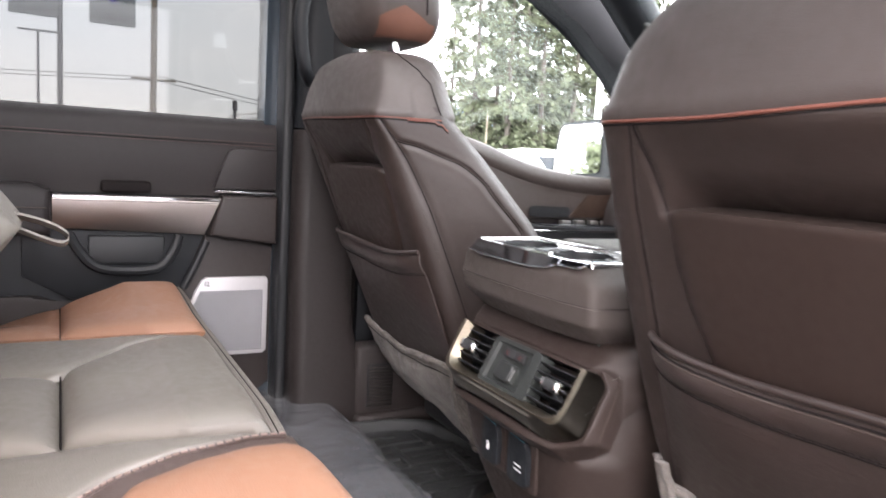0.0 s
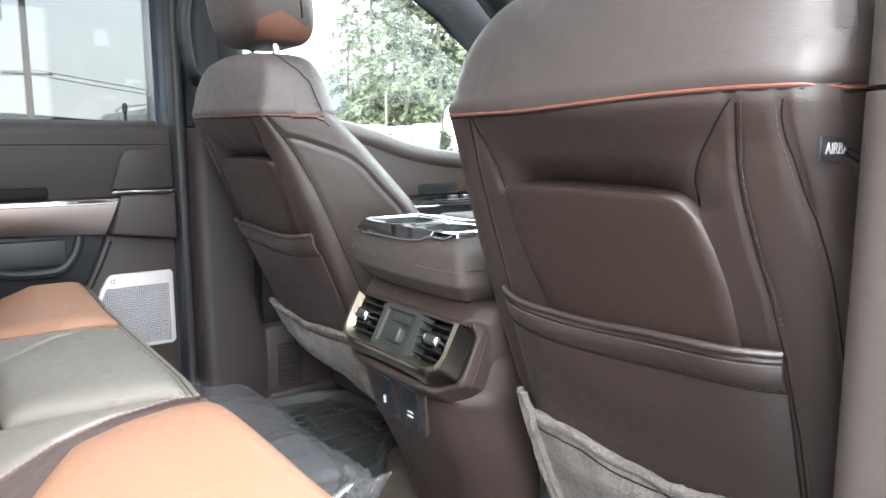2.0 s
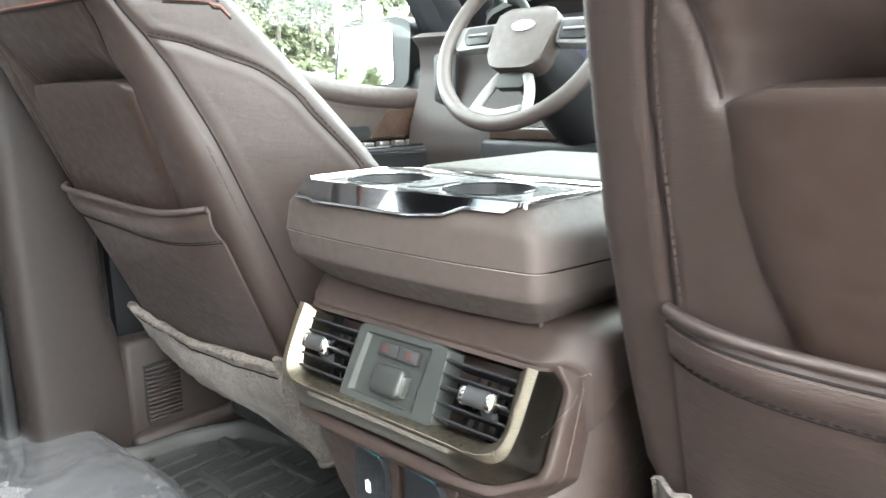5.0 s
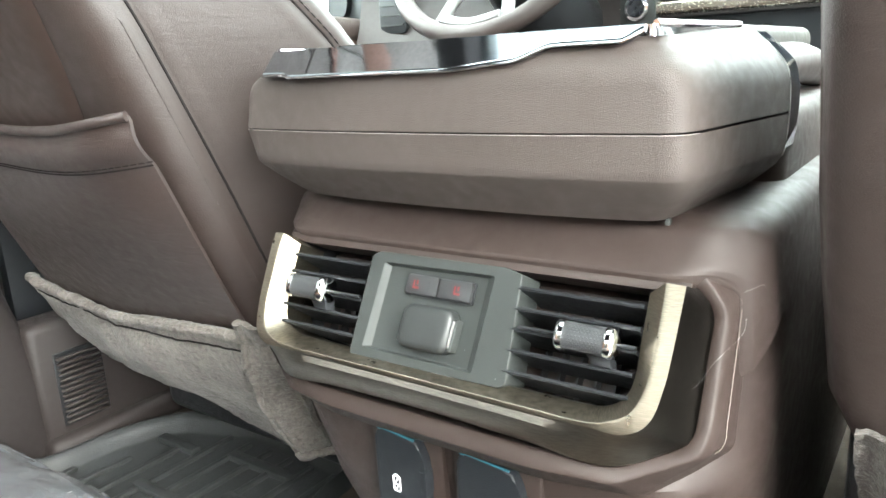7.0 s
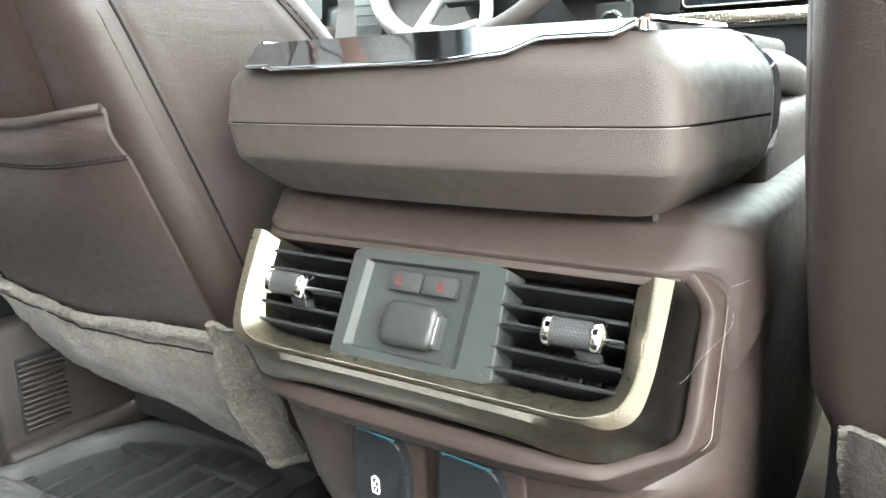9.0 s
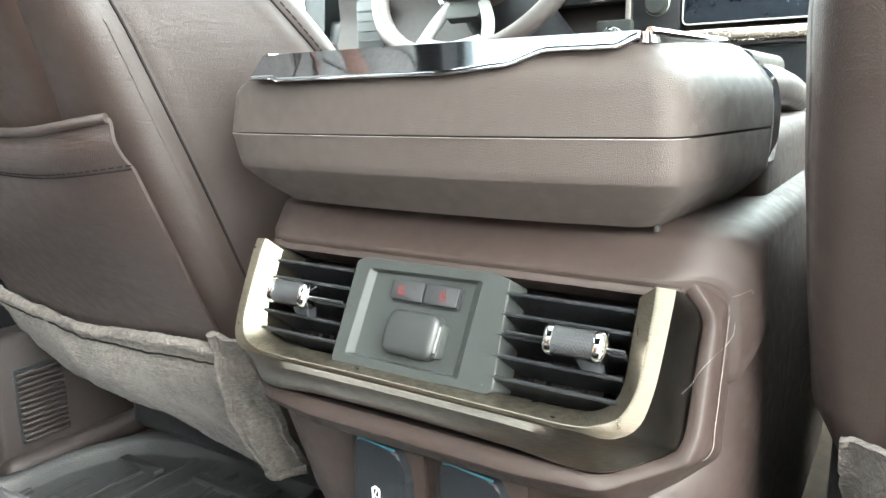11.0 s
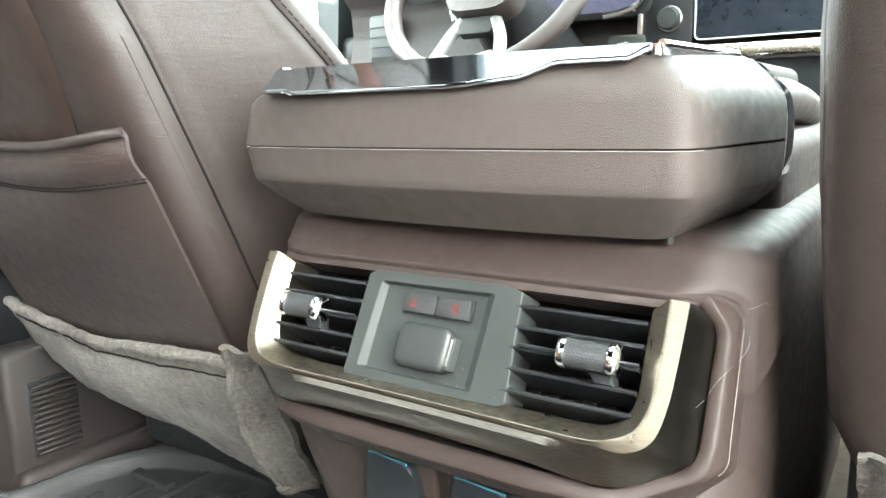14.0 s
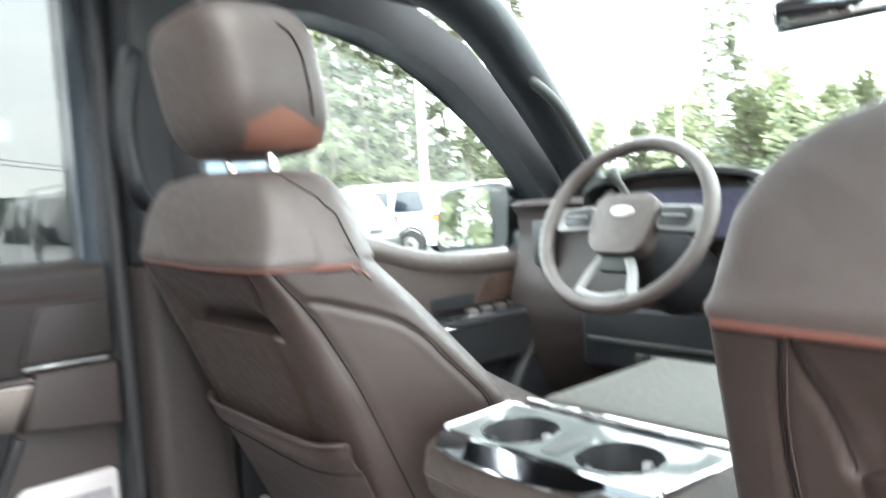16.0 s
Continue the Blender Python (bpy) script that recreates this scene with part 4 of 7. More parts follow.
    for line, shift in ((outer, 0.0045), (outboard, -0.0045)) + (() if arc_line else ((inner, 0.0045),)):
        pts = []
        for p in line:
            hit, nrm, _, _ = tree.find_nearest(p + Vector((s * shift, 0, 0)))
            pts.append(hit + nrm * 0.0003)
        part("stitching", stitches(pts, 0.0070, 0.0048, 0.0006), THREAD, root)
    for arc in arcs:
        pts = []
        for p in arc:
            hit, nrm, _, _ = tree.find_nearest(p + Vector((0, 0.004, 0.004)))
            pts.append(hit + nrm * 0.0003)
        part("stitching", stitches(pts, 0.0070, 0.0048, 0.0006), DARK_THREAD, root)
    part("backrest", body, LEATHER, root, angle=70)
    cap_rings = []
    for i in range(33):
        q = i / 32
        z = lerp(ZP - 0.004, ZT, 1 - max(0.0, 1 - max(0.0, q) ** 0.9) ** 1.6)
        zz = max(0.0, (z - ZP + 0.004) / (ZT - ZP + 0.004))
        shrink = max(0.10, max(0.0, 1 - zz ** 6.5) ** (1 / 6.5))
        ring = section(z, 0.0040 * (1 - 0.5 * zz) * smoothstep(-0.02, 0.05, zz), shrink, lerp(IN, 0.80, smoothstep(0, 0.3, zz)), lerp(CH, 0.16, smoothstep(0, 0.3, zz)))
        for v in ring:
            u = abs(v.x - cx)
            v.z -= 0.026 * (u / 0.23) ** 3 * zz
            v.z += lift((v.x - cx) * s) * (1 - zz)
            v.y -= 0.0012 * math.sin(v.x * 41 + v.z * 55) * zz
        cap_rings.append(ring)
    cap = body_loft(cap_rings)
    bmesh.ops.recalc_face_normals(cap, faces=cap.faces[:])
    cap_tree = skin_tree(cap)
    part("shoulder_cover", cap, LEATHER_FLAT, root, "smooth leather shoulder cover", angle=60)
    for sg in (-1, 1):
        edge = []
        for p in curve([Vector((cx + s * sg * 0.24, y_top + dy, ZP + dz)) for dy, dz in ((0.112, 0.0), (0.106, 0.03), (0.098, 0.065), (0.085, 0.09))] + [Vector((cx + s * sg * 0.17, y_top + 0.06, ZT)), Vector((cx + s * sg * 0.05, y_top + 0.066, ZT + 0.01))], 30):
            hit, nrm, _, _ = cap_tree.find_nearest(p)
            edge.append(hit + nrm * 0.0002)
        part("cover_seam", tube(edge, 0.0011, 5), DARK_THREAD, root)
    # piping tucked under the cover's lower edge, round three sides
    rim = []
    for i in range(81):
        t = i / 80
        if t < 0.12:
            p = Vector((cx - s * 0.30, y_top + lerp(0.11, 0.012, t / 0.12), ZP - 0.0055))
        elif t > 0.88:
            p = Vector((cx + s * 0.30, y_top + lerp(0.012, 0.11, (t - 0.88) / 0.12), ZP - 0.0055 + lift(0.3)))
        else:
            u = lerp(-0.222, 0.222, (t - 0.12) / 0.76)
            p = Vector((cx + s * u, y_top - 0.05, ZP - 0.0055 + lift(u)))
        hit = None
        if 0.12 <= t <= 0.88:
            hit, nrm, _, _ = plain_tree.ray_cast(p - Vector((0, 0.3, 0)), Vector((0, 1, 0)))
        if hit is None:
            hit, nrm, _, _ = plain_tree.find_nearest(p)
        rim.append(hit + nrm * 0.0008)
    part("piping", tube(rim, 0.0018 if s > 0 else 0.0012, 8), PIPING, root, "orange piping under the shoulder cover")
    part("piping_groove", tube([p + Vector((0, 0.0012, -0.0032)) for p in rim], 0.0012, 6), DARK_THREAD, root)

    # raised centre panel, soft at its edges, running outboard as it goes down
    def panel(p, q):
        z0 = lerp(1.02, 1.317 + up, q)
        zl = z0 - up
        ul = through_knots(zl, ((1.0, -0.085), (1.158, -0.113), (1.208, -0.134), (1.256, -0.146), (1.31, -0.149)))
        ur = through_knots(zl, ((1.0, 0.160), (1.16, 0.150), (1.22, 0.1465), (1.245, 0.143), (1.275, 0.137), (1.295, 0.131), (1.31, 0.125)))
        e = 2 * p - 1
        u = lerp(ul, ur, p)
        k = max(0.0, abs(e) - 0.74) / 0.26
        z = z0 - (0.010 if e < 0 else 0.028) * k ** 2.2 * smoothstep(0.55, 1.0, q)
        edge = (1 - abs(e) ** 14) * (1 - smoothstep(0.955, 1.0, q) ** 2)
        base = skin(u, z)
        flat = rear_y(z) + 0.004 * (u / 0.22) ** 2
        base.y = flat - 0.0035 * edge + 0.008 * (1 - edge) ** 1.4 + 0.052 * smoothstep(0.975, 1.0, q) - 0.002 * math.sin(math.pi * p) * q
        return base
    part("centre_panel", grid(panel, 60, 80), LEATHER_SMOOTH, root, "raised leather centre panel", angle=80)
    for sgn_p, top, r in ((0.006, 50, 0.0005), (0.994, 58, 0.0009)):
        part("panel_crease", tube([panel(sgn_p, i / 60) + Vector((0, -0.0014, 0)) for i in range(20, top)], r, 5), DARK_THREAD, root)

    # map pocket: bellied flap, rolled hem and a stitched band
    def hem_z(u):
        return hem_at + 0.010 * (u / 0.19) ** 2 + 0.004 * math.sin(u * 16)

    def flap(p, q):
        u = lerp(pocket_in, pocket_out, p)
        z = lerp(0.915, hem_z(u), q)
        side_fade = 1 - abs(2 * p - 1) ** 6
        belly = 0.0018 + 0.022 * side_fade * smoothstep(0.0, 0.9, q) + 0.003 * math.sin(q * 9 + p * 5) * side_fade * q
        v = skin(u, z)
        v.y -= belly + 0.0048 * math.sin(math.pi * max(0.0, min(1.0, (q - 0.855) / 0.125))) ** 0.8
        return v
    part("map_pocket", slab(flap, 44, 72, (0, 0.003, 0)), LEATHER_CREASED, root, "creased leather map pocket")
    hem = [flap(i / 44, 1.0) + Vector((0, -0.0005, 0.0)) for i in range(45)]
    part("pocket_hem", tube(hem, 0.0042, 10), LEATHER_CREASED, root)
    if s > 0:
        part("seam", tube([flap(i / 60, 0.964) + Vector((0, -0.0002, 0)) for i in range(61)], 0.0012, 5), DARK_THREAD, root)
    for q, m in ((0.952, THREAD), (0.862, DARK_THREAD)) if s > 0 else ((0.862, DARK_THREAD),):
        part("stitching", stitches([flap(i / 60, q) + Vector((0, -0.0006, 0)) for i in range(61)], 0.0070, 0.0048, 0.0007), m, root)
    part("seam", tube([flap(i / 60, 0.852) for i in range(61)], 0.0010, 5), DARK_THREAD, root)

    # hanging felt skirt under the backrest
    def felt(p, q):
        u = lerp(0.205, -0.203 if s < 0 else -0.200, p)
        zt = (0.978 if s < 0 else 0.992) + 0.010 * math.cos(p * 7) - 0.004 * p
        zb = 0.864 - 0.024 * math.sin(p * math.pi) - 0.048 * smoothstep(0.45, 0.95, p)
        z = lerp(zb, zt, q)
        v = skin(max(-0.205, min(0.19, u)), z)
        fold = 0.006 * math.sin(u * 19 + q * 3) * math.sin(math.pi * q) + 0.004 * noise.noise(Vector((u * 30, z * 40, cx))) + 0.0012 * noise.noise(Vector((u * 190, z * 190, cx)))
        v.y -= 0.013 + 0.014 * math.sin(math.pi * min(1, q * 1.05)) * (0.6 + 0.4 * math.sin(p * 3.1)) + fold - 0.022 * (1 - q) ** 2
        v.x = cx + s * u
        v.z += 0.004 * noise.noise(Vector((u * 16, 2.0, cx))) + 0.0012 * noise.noise(Vector((u * 150, z * 150, 5)))
        return v
    part("felt_skirt", slab(felt, 130, 44, (0, 0.006, 0)), FLEECE, root, "sagging grey felt skirt")
    part("felt_hem", tube([felt(i / 130, 0.97) + Vector((0, -0.001, 0.002 * noise.noise(Vector((i * 0.35, 0, cx))))) for i in range(131)], lambda t: 0.0058 + 0.0018 * noise.noise(Vector((t * 60, 3, cx))), 10), FLEECE, root)
    part("felt_seam", tube([felt(i / 60, 0.87) + Vector((0, -0.0002, 0)) for i in range(61)], 0.0012, 5), DARK_THREAD, root)

    def wing(p, q):
        """The skirt's corner, turned back on itself at the seat's inboard edge."""
        v = felt(lerp(0.905, 1.0, p) + (0.085 if s < 0 else 0.040) * q, lerp(0.02, 1.10 if s < 0 else 1.16, q))
        fuzz = 0.0016 * noise.noise(Vector((p * 12, q * 44, cx)))
        v.y -= 0.005 + 0.010 * math.sin(math.pi * min(1.0, 0.15 + p)) + fuzz
        v.x += fuzz
        return v
    part("felt_corner", slab(wing, 24, 60, (0, 0.007, 0)), FLEECE, root)
    part("felt_corner_hem", tube([wing(0.02, i / 44) for i in range(45)], lambda t: 0.0042 + 0.0010 * noise.noise(Vector((t * 25, 1, cx))), 10), FLEECE, root)
    part("felt_knot", tube([wing(i / 12, 0.02) for i in range(13)], lambda t: 0.0060 + 0.0016 * noise.noise(Vector((t * 9, 7, cx))), 10), FLEECE, root)

    # headrest on two posts
    hy = lean(1.55) + 0.145

    def rest(p, q):
        a = 2 * math.pi * p
        z = lerp(1.541, 1.728, q)
        grow = (1 - abs(2 * q - 1) ** 4) ** (1 / 2.6)
        w, d = 0.120 * (0.45 + 0.55 * grow) * (0.90 + 0.10 * smoothstep(0.0, 0.45, q)), 0.071 * (0.35 + 0.65 * grow)
        c, t = math.cos(a), math.sin(a)
        return Vector((rest_x + w * math.copysign(abs(c) ** 0.36, c), hy - 0.18 * (z - 1.6) + d * math.copysign(abs(t) ** 0.42, t) - 0.012 * (1 - abs(c)) * (1 if t < 0 else 0), z))
    head = capped(rest, 96, 44)
    bmesh.ops.recalc_face_normals(head, faces=head.faces[:])
    head_tree = skin_tree(head)
    for side in (-1, 1):
        seam_pts = []
        for p in curve([Vector((rest_x + side * 0.20, hy - 0.18 * (z - 1.6) + dy, z)) for z, dy in ((1.56, 0.030), (1.62, 0.034), (1.68, 0.030), (1.725, 0.012))], 30):
            hit, nrm, _, _ = head_tree.find_nearest(p)
            seam_pts.append(hit + nrm * 0.0004)
        part("rest_seam", tube(seam_pts, 0.0016, 5), DARK_THREAD, root)

        def crest(p, q):
            """A patch laid over the headrest's lower corner."""
            t = 2 * p - 1
            top = 1.574 + 0.024 * max(0.0, 1 - abs(t + 0.15) * 1.1) ** 0.8
            z = lerp(1.548, top, q)
            src = Vector((rest_x + side * 0.25, hy - 0.18 * (z - 1.6) + lerp(-0.055, 0.045, p), z))
            hit, nrm, _, _ = head_tree.ray_cast(src, Vector((-side, 0, 0)))
            if hit is None:
                hit, nrm, _, _ = head_tree.find_nearest(src)
            return hit + nrm * 0.0016
        part("crest_patch", slab(crest, 30, 14, (-side * 0.004, 0.002, 0)), CREST, root, "tan leather crest patch")
        part("post", tube([(rest_x + side * 0.060, hy + 0.005, 1.45), (rest_x + side * 0.060, hy - 0.004, 1.60)], 0.0062, 10), CHROME, root, "chrome headrest post")
        part("post_collar", lathe([(0.013, 0), (0.013, 0.008), (0.009, 0.011)], (rest_x + side * 0.060, hy + 0.002, 1.505), (0, -0.06, 1), 14), BLACK_PLASTIC, root)

    part("headrest", head, LEATHER_FLAT, root, "leather headrest")

    # cushion and base, mostly hidden
    def cushion(p, q):
        a = 2 * math.pi * p
        c, t = math.cos(a), math.sin(a)
        w = lerp(0.235, 0.250, q)
        grow = 1 - 0.12 * abs(2 * q - 1) ** 3
        return Vector((cx + w * grow * math.copysign(abs(c) ** 0.4, c), y_mid + 0.40 + 0.26 * grow * math.copysign(abs(t) ** 0.4, t), lerp(0.88, 1.125, q) - 0.085 * (1 - abs(c)) * q))
    part("cushion", capped(cushion, 56, 12), LEATHER, root)
    part("base", box(cx - 0.19, cx + 0.19, y_mid + 0.22, y_mid + 0.62, FLOOR + 0.05, 0.885, 0.02), BLACK_PLASTIC, root)
    for side in (-1, 1):
        part("rail", box(cx + side * 0.17 - 0.02, cx + side * 0.17 + 0.02, y_mid + 0.30, y_mid + 0.68, FLOOR, FLOOR + 0.055, 0.006), BLACK_PLASTIC, root)
        part("rail_cover", box(cx + side * 0.17 - 0.034, cx + side * 0.17 + 0.034, y_mid + 0.262, y_mid + 0.345, FLOOR, FLOOR + 0.050, 0.018, 4), BROWN_SMOOTH, root, "brown rounded rail end cover")
        if s < 0 or side > 0:
            continue
        # added black panel: stands in for deep shade between seat and console
        part("gap_shade_panel", box(cx + side * 0.212 - 0.010, cx + side * 0.212 + 0.010, y_mid + 0.10, y_mid + 0.60, FLOOR + 0.03, 1.02, 0.008), BLACK_PLASTIC, root, "black panel added to darken the gap by the console")
    if s > 0:
        tag = part("side_label", box(cx + 0.2365, cx + 0.2385, -0.066, -0.010, 1.344, 1.362, 0.0005, 1), BLACK_PLASTIC, root, "black airbag label")
        word = bpy.data.curves.new("airbag_text", "FONT")
        word.body, word.size, word.align_x, word.align_y = "AIRBAG", 0.0125, "CENTER", "CENTER"
        word.extrude = 0.0003
        letters = new("lettering", word)
        letters.data.materials.append(SILVER_PAINTED)
        letters.parent = tag
        letters.matrix_parent_inverse = world_of(tag).inverted()
        letters.matrix_basis = Matrix.Translation((cx + 0.2388, -0.038, 1.353)) @ Matrix(((0, 0, 1), (1, 0, 0), (0, 1, 0))).to_4x4()
    return root


front_seat("driver_seat", -0.466, -0.455, -1, -0.021, 0.42, "dark brown leather driver seat with felt skirt and headrest", 1.178, -0.188, 0.190, 0.016,
           ((-0.186, 1.404, 0.010), (-0.192, 1.350, 0.030), (-0.197, 1.300, 0.038), (-0.203, 1.250, 0.042), (-0.207, 1.10, 0.045), (-0.207, 0.90, 0.045)), -0.145,
           ((0.90, 0.250, 0.17), (1.05, 0.275, 0.18), (1.15, 0.293, 0.185), (1.225, 0.292, 0.183), (1.25, 0.285, 0.176), (1.30, 0.266, 0.157), (1.35, 0.243, 0.140), (1.40, 0.226, 0.115), (1.47, 0.205, 0.09), (1.52, 0.180, 0.075)),
           ((0.045, 1.352), (0.075, 1.346), (0.100, 1.337), (0.145, 1.319), (0.175, 1.294), (0.195, 1.268), (0.220, 1.238), (0.242, 1.209), (0.255, 1.17), (0.268, 1.08), (0.268, 1.0)),
           ((1.10, 0.207, 0.045), (1.25, 0.203, 0.042), (1.30, 0.197, 0.038), (1.35, 0.192, 0.030), (1.40, 0.188, 0.016), (1.47, 0.178, 0.020), (1.52, 0.162, 0.020)))
front_seat("passenger_seat", 0.437, 0.437, 1, -0.006, 0.33, "dark brown leather passenger seat with stitched map pocket", pocket_in=-0.188, inner_seam=(
    (-0.177, 1.388, 0.0), (-0.184, 1.35, 0.0), (-0.187, 1.326, 0.0), (-0.188, 1.28, 0.0), (-0.187, 1.24, 0.0), (-0.186, 1.17, 0.0), (-0.184, 1.12, 0.0), (-0.180, 1.0, 0.0), (-0.178, 0.9, 0.0)),
    flare=((0.90, 0.190, 0.13), (0.97, 0.218, 0.13), (1.05, 0.243, 0.13), (1.15, 0.252, 0.12), (1.23, 0.252, 0.11), (1.30, 0.246, 0.10), (1.40, 0.228, 0.085), (1.47, 0.204, 0.075), (1.52, 0.180, 0.06)),
    edge=((0.90, 0.178, 0.060), (0.97, 0.210, 0.065), (1.03, 0.236, 0.070), (1.10, 0.241, 0.072), (1.15, 0.243, 0.070), (1.18, 0.242, 0.058), (1.23, 0.242, 0.048), (1.30, 0.237, 0.034), (1.40, 0.227, 0.016), (1.47, 0.216, 0.020), (1.52, 0.194, 0.020)), rise=0.0105)


# ---- centre console ----
console = thing("centre_console", (0, 0.2, FLOOR), "brown moulded centre console with rear vents and folding armrest", "console")


def face(u, v, w):
    """The sloping rear face: u to the right, v down the slope, w out of it."""
    return Vector((u, 0.008 - 0.4472 * v - 0.8944 * w, 1.096 - 0.8944 * v + 0.4472 * w))


def ring_loft(rings, cap_last=False):
    """Bands between outlines of equally many points."""
    bm = bmesh.new()
    rows = [[bm.verts.new(p) for p in r] for r in rings]
    for a, b in zip(rows, rows[1:]):
        k = len(a)
        for i in range(k):
            bm.faces.new((a[i], a[(i + 1) % k], b[(i + 1) % k], b[i]))
    if cap_last:
        bm.faces.new(rows[-1])
    return bm


# lower body, from the floor up to below the bezel, and the long tunnel forward
def body_ring(z):
    wr = through_knots(z, ((0.70, 0.092), (0.86, 0.108), (0.93, 0.118), (0.985, 0.140), (1.02, 0.150), (1.125, 0.150)))
    ws = through_knots(z, ((0.70, 0.160), (0.90, 0.172), (1.02, 0.176), (1.09, 0.178), (1.125, 0.172)))
    yr = through_knots(z, ((0.70, 0.085), (0.80, 0.055), (0.88, 0.018), (0.915, 0.004), (0.935, 0.000), (0.982, -0.004), (0.992, 0.010), (1.09, 0.050), (1.125, 0.060)))
    ch = through_knots(z, ((0.70, 0.06), (0.93, 0.07), (1.0, 0.05), (1.125, 0.04)))
    return [Vector((x, y, z)) for x, y in soft_polygon([(ws, 0.80), (-ws, 0.80), (-ws, yr + ch), (-wr, yr), (wr, yr), (ws, yr + ch)], 0.03, 4)]


levels = [0.70, 0.74, 0.78, 0.82, 0.86, 0.885, 0.91, 0.93, 0.95, 0.97, 0.982, 0.99, 1.0, 1.02, 1.05, 1.075]
body_rings = [body_ring(z) for z in levels]
part("body", ring_loft(body_rings, True), BROWN_PLASTIC, console, "grained brown plastic console body", angle=55)

# brown surround of the bezel: a narrow raised ledge, set well back at the sides, falling away to the parting line
def both_sides(right):
    """An outline from its right half, mirrored."""
    return [(-u, v) for u, v in reversed(right)][-1:] + right + [(-u, v) for u, v in reversed(right)][:-1]


rim_in = both_sides([(0.1440, -0.0070), (0.1553, 0.0050), (0.1553, 0.0700), (0.1482, 0.0785), (0.1182, 0.0958), (0.0730, 0.0958)])
rim_out = both_sides([(0.1500, -0.0130), (0.1625, 0.0040), (0.1632, 0.0660), (0.1600, 0.0800), (0.1215, 0.1040), (0.0750, 0.1072)])
rim_back = both_sides([(0.1500, -0.0360), (0.1650, -0.0060), (0.1658, 0.0600), (0.1668, 0.0720), (0.1300, 0.1080), (0.0800, 0.1130)])


def scaled(corners, ds):
    out = []
    for u, v in corners:
        d = Vector((u, v - 0.035)).normalized() * ds
        out.append((u + d.x, v + d.y))
    return out


def on_face(corners, w, r=0.007):
    return [face(u, v, w) for u, v in soft_polygon(corners, r, 5)]


def on_rim(corners, w, r=0.006):
    """The ledge lies forward under the lower bar and steps back behind the arms."""
    def back(u, v):
        side = smoothstep(0.095, 0.150, abs(u))
        return lerp(0.006, 0.020, side) * smoothstep(-0.012, 0.012, v) + 0.010 * side * smoothstep(0.012, -0.012, v)
    return [face(u, v, w - back(u, v)) for u, v in soft_polygon(corners, r, 5)]


rim = ring_loft([on_rim(rim_in, -0.030), on_rim(rim_in, -0.0030), on_rim(scaled(rim_in, 0.0004), -0.0016), on_rim(scaled(rim_in, 0.0014), -0.0008), on_rim(scaled(rim_out, -0.0012), 0.0),
                 on_rim(scaled(rim_out, -0.0003), -0.0005), on_rim(scaled(rim_out, 0.0006), -0.0022), on_rim(scaled(rim_out, 0.0018), -0.0060), on_rim(rim_back, -0.0170), on_rim(scaled(rim_back, 0.001), -0.040)])
part("bezel_surround", rim, BROWN_PLASTIC, console, angle=50)
# the parting line's pale colour is a highlight painted onto the corner
part_line = [p for p in on_rim(scaled(rim_back, 0.0010), -0.0168) if p.x > 0.142]
part("parting_line", tube(part_line, 0.0003, 6), mat("parting_line_highlight", (0.11, 0.085, 0.073), 0.6), console, "moulding line with a painted highlight")


def top_skin(p, q):
    """The console's upper skin: rolled at the sides, running forward under the armrest."""
    e = 2 * p - 1
    t = abs(e)
    if t < 0.86:
        x, drop = t / 0.86 * 0.160, 0.0
    else:
        a = (t - 0.86) / 0.14 * math.pi / 2
        x, drop = 0.160 + 0.0185 * math.sin(a), 0.0185 * (1 - math.cos(a))
    x = math.copysign(x, e)
    corner = 0.024 * max(0.0, (abs(x) - 0.146) / 0.0325) ** 1.4
    a = face(x * 0.93, -0.0062, -0.0010)
    prof = [(a.y + 0.0010 + corner, a.z - 0.0006), (a.y + 0.0016 + corner, a.z + 0.0012), (a.y + 0.0045 + corner, a.z + 0.0034), (a.y + 0.016 + corner, a.z + 0.0130), (0.036 + corner, 1.1225), (0.050 + corner, 1.1275), (0.10 + corner, 1.1300), (0.80, 1.1305)]
    k = min(6, int(q * 7))
    y, z = lerp(prof[k][0], prof[k + 1][0], q * 7 - k), lerp(prof[k][1], prof[k + 1][1], q * 7 - k)
    return Vector((lerp(x * 0.93, x, smoothstep(0.0, 0.6, q)), y, z - drop - (0.035 if t >= 1 else 0)))


part("top_skin", slab(top_skin, 60, 28, (0, 0.004, -0.006)), BROWN_PLASTIC, console, angle=60)

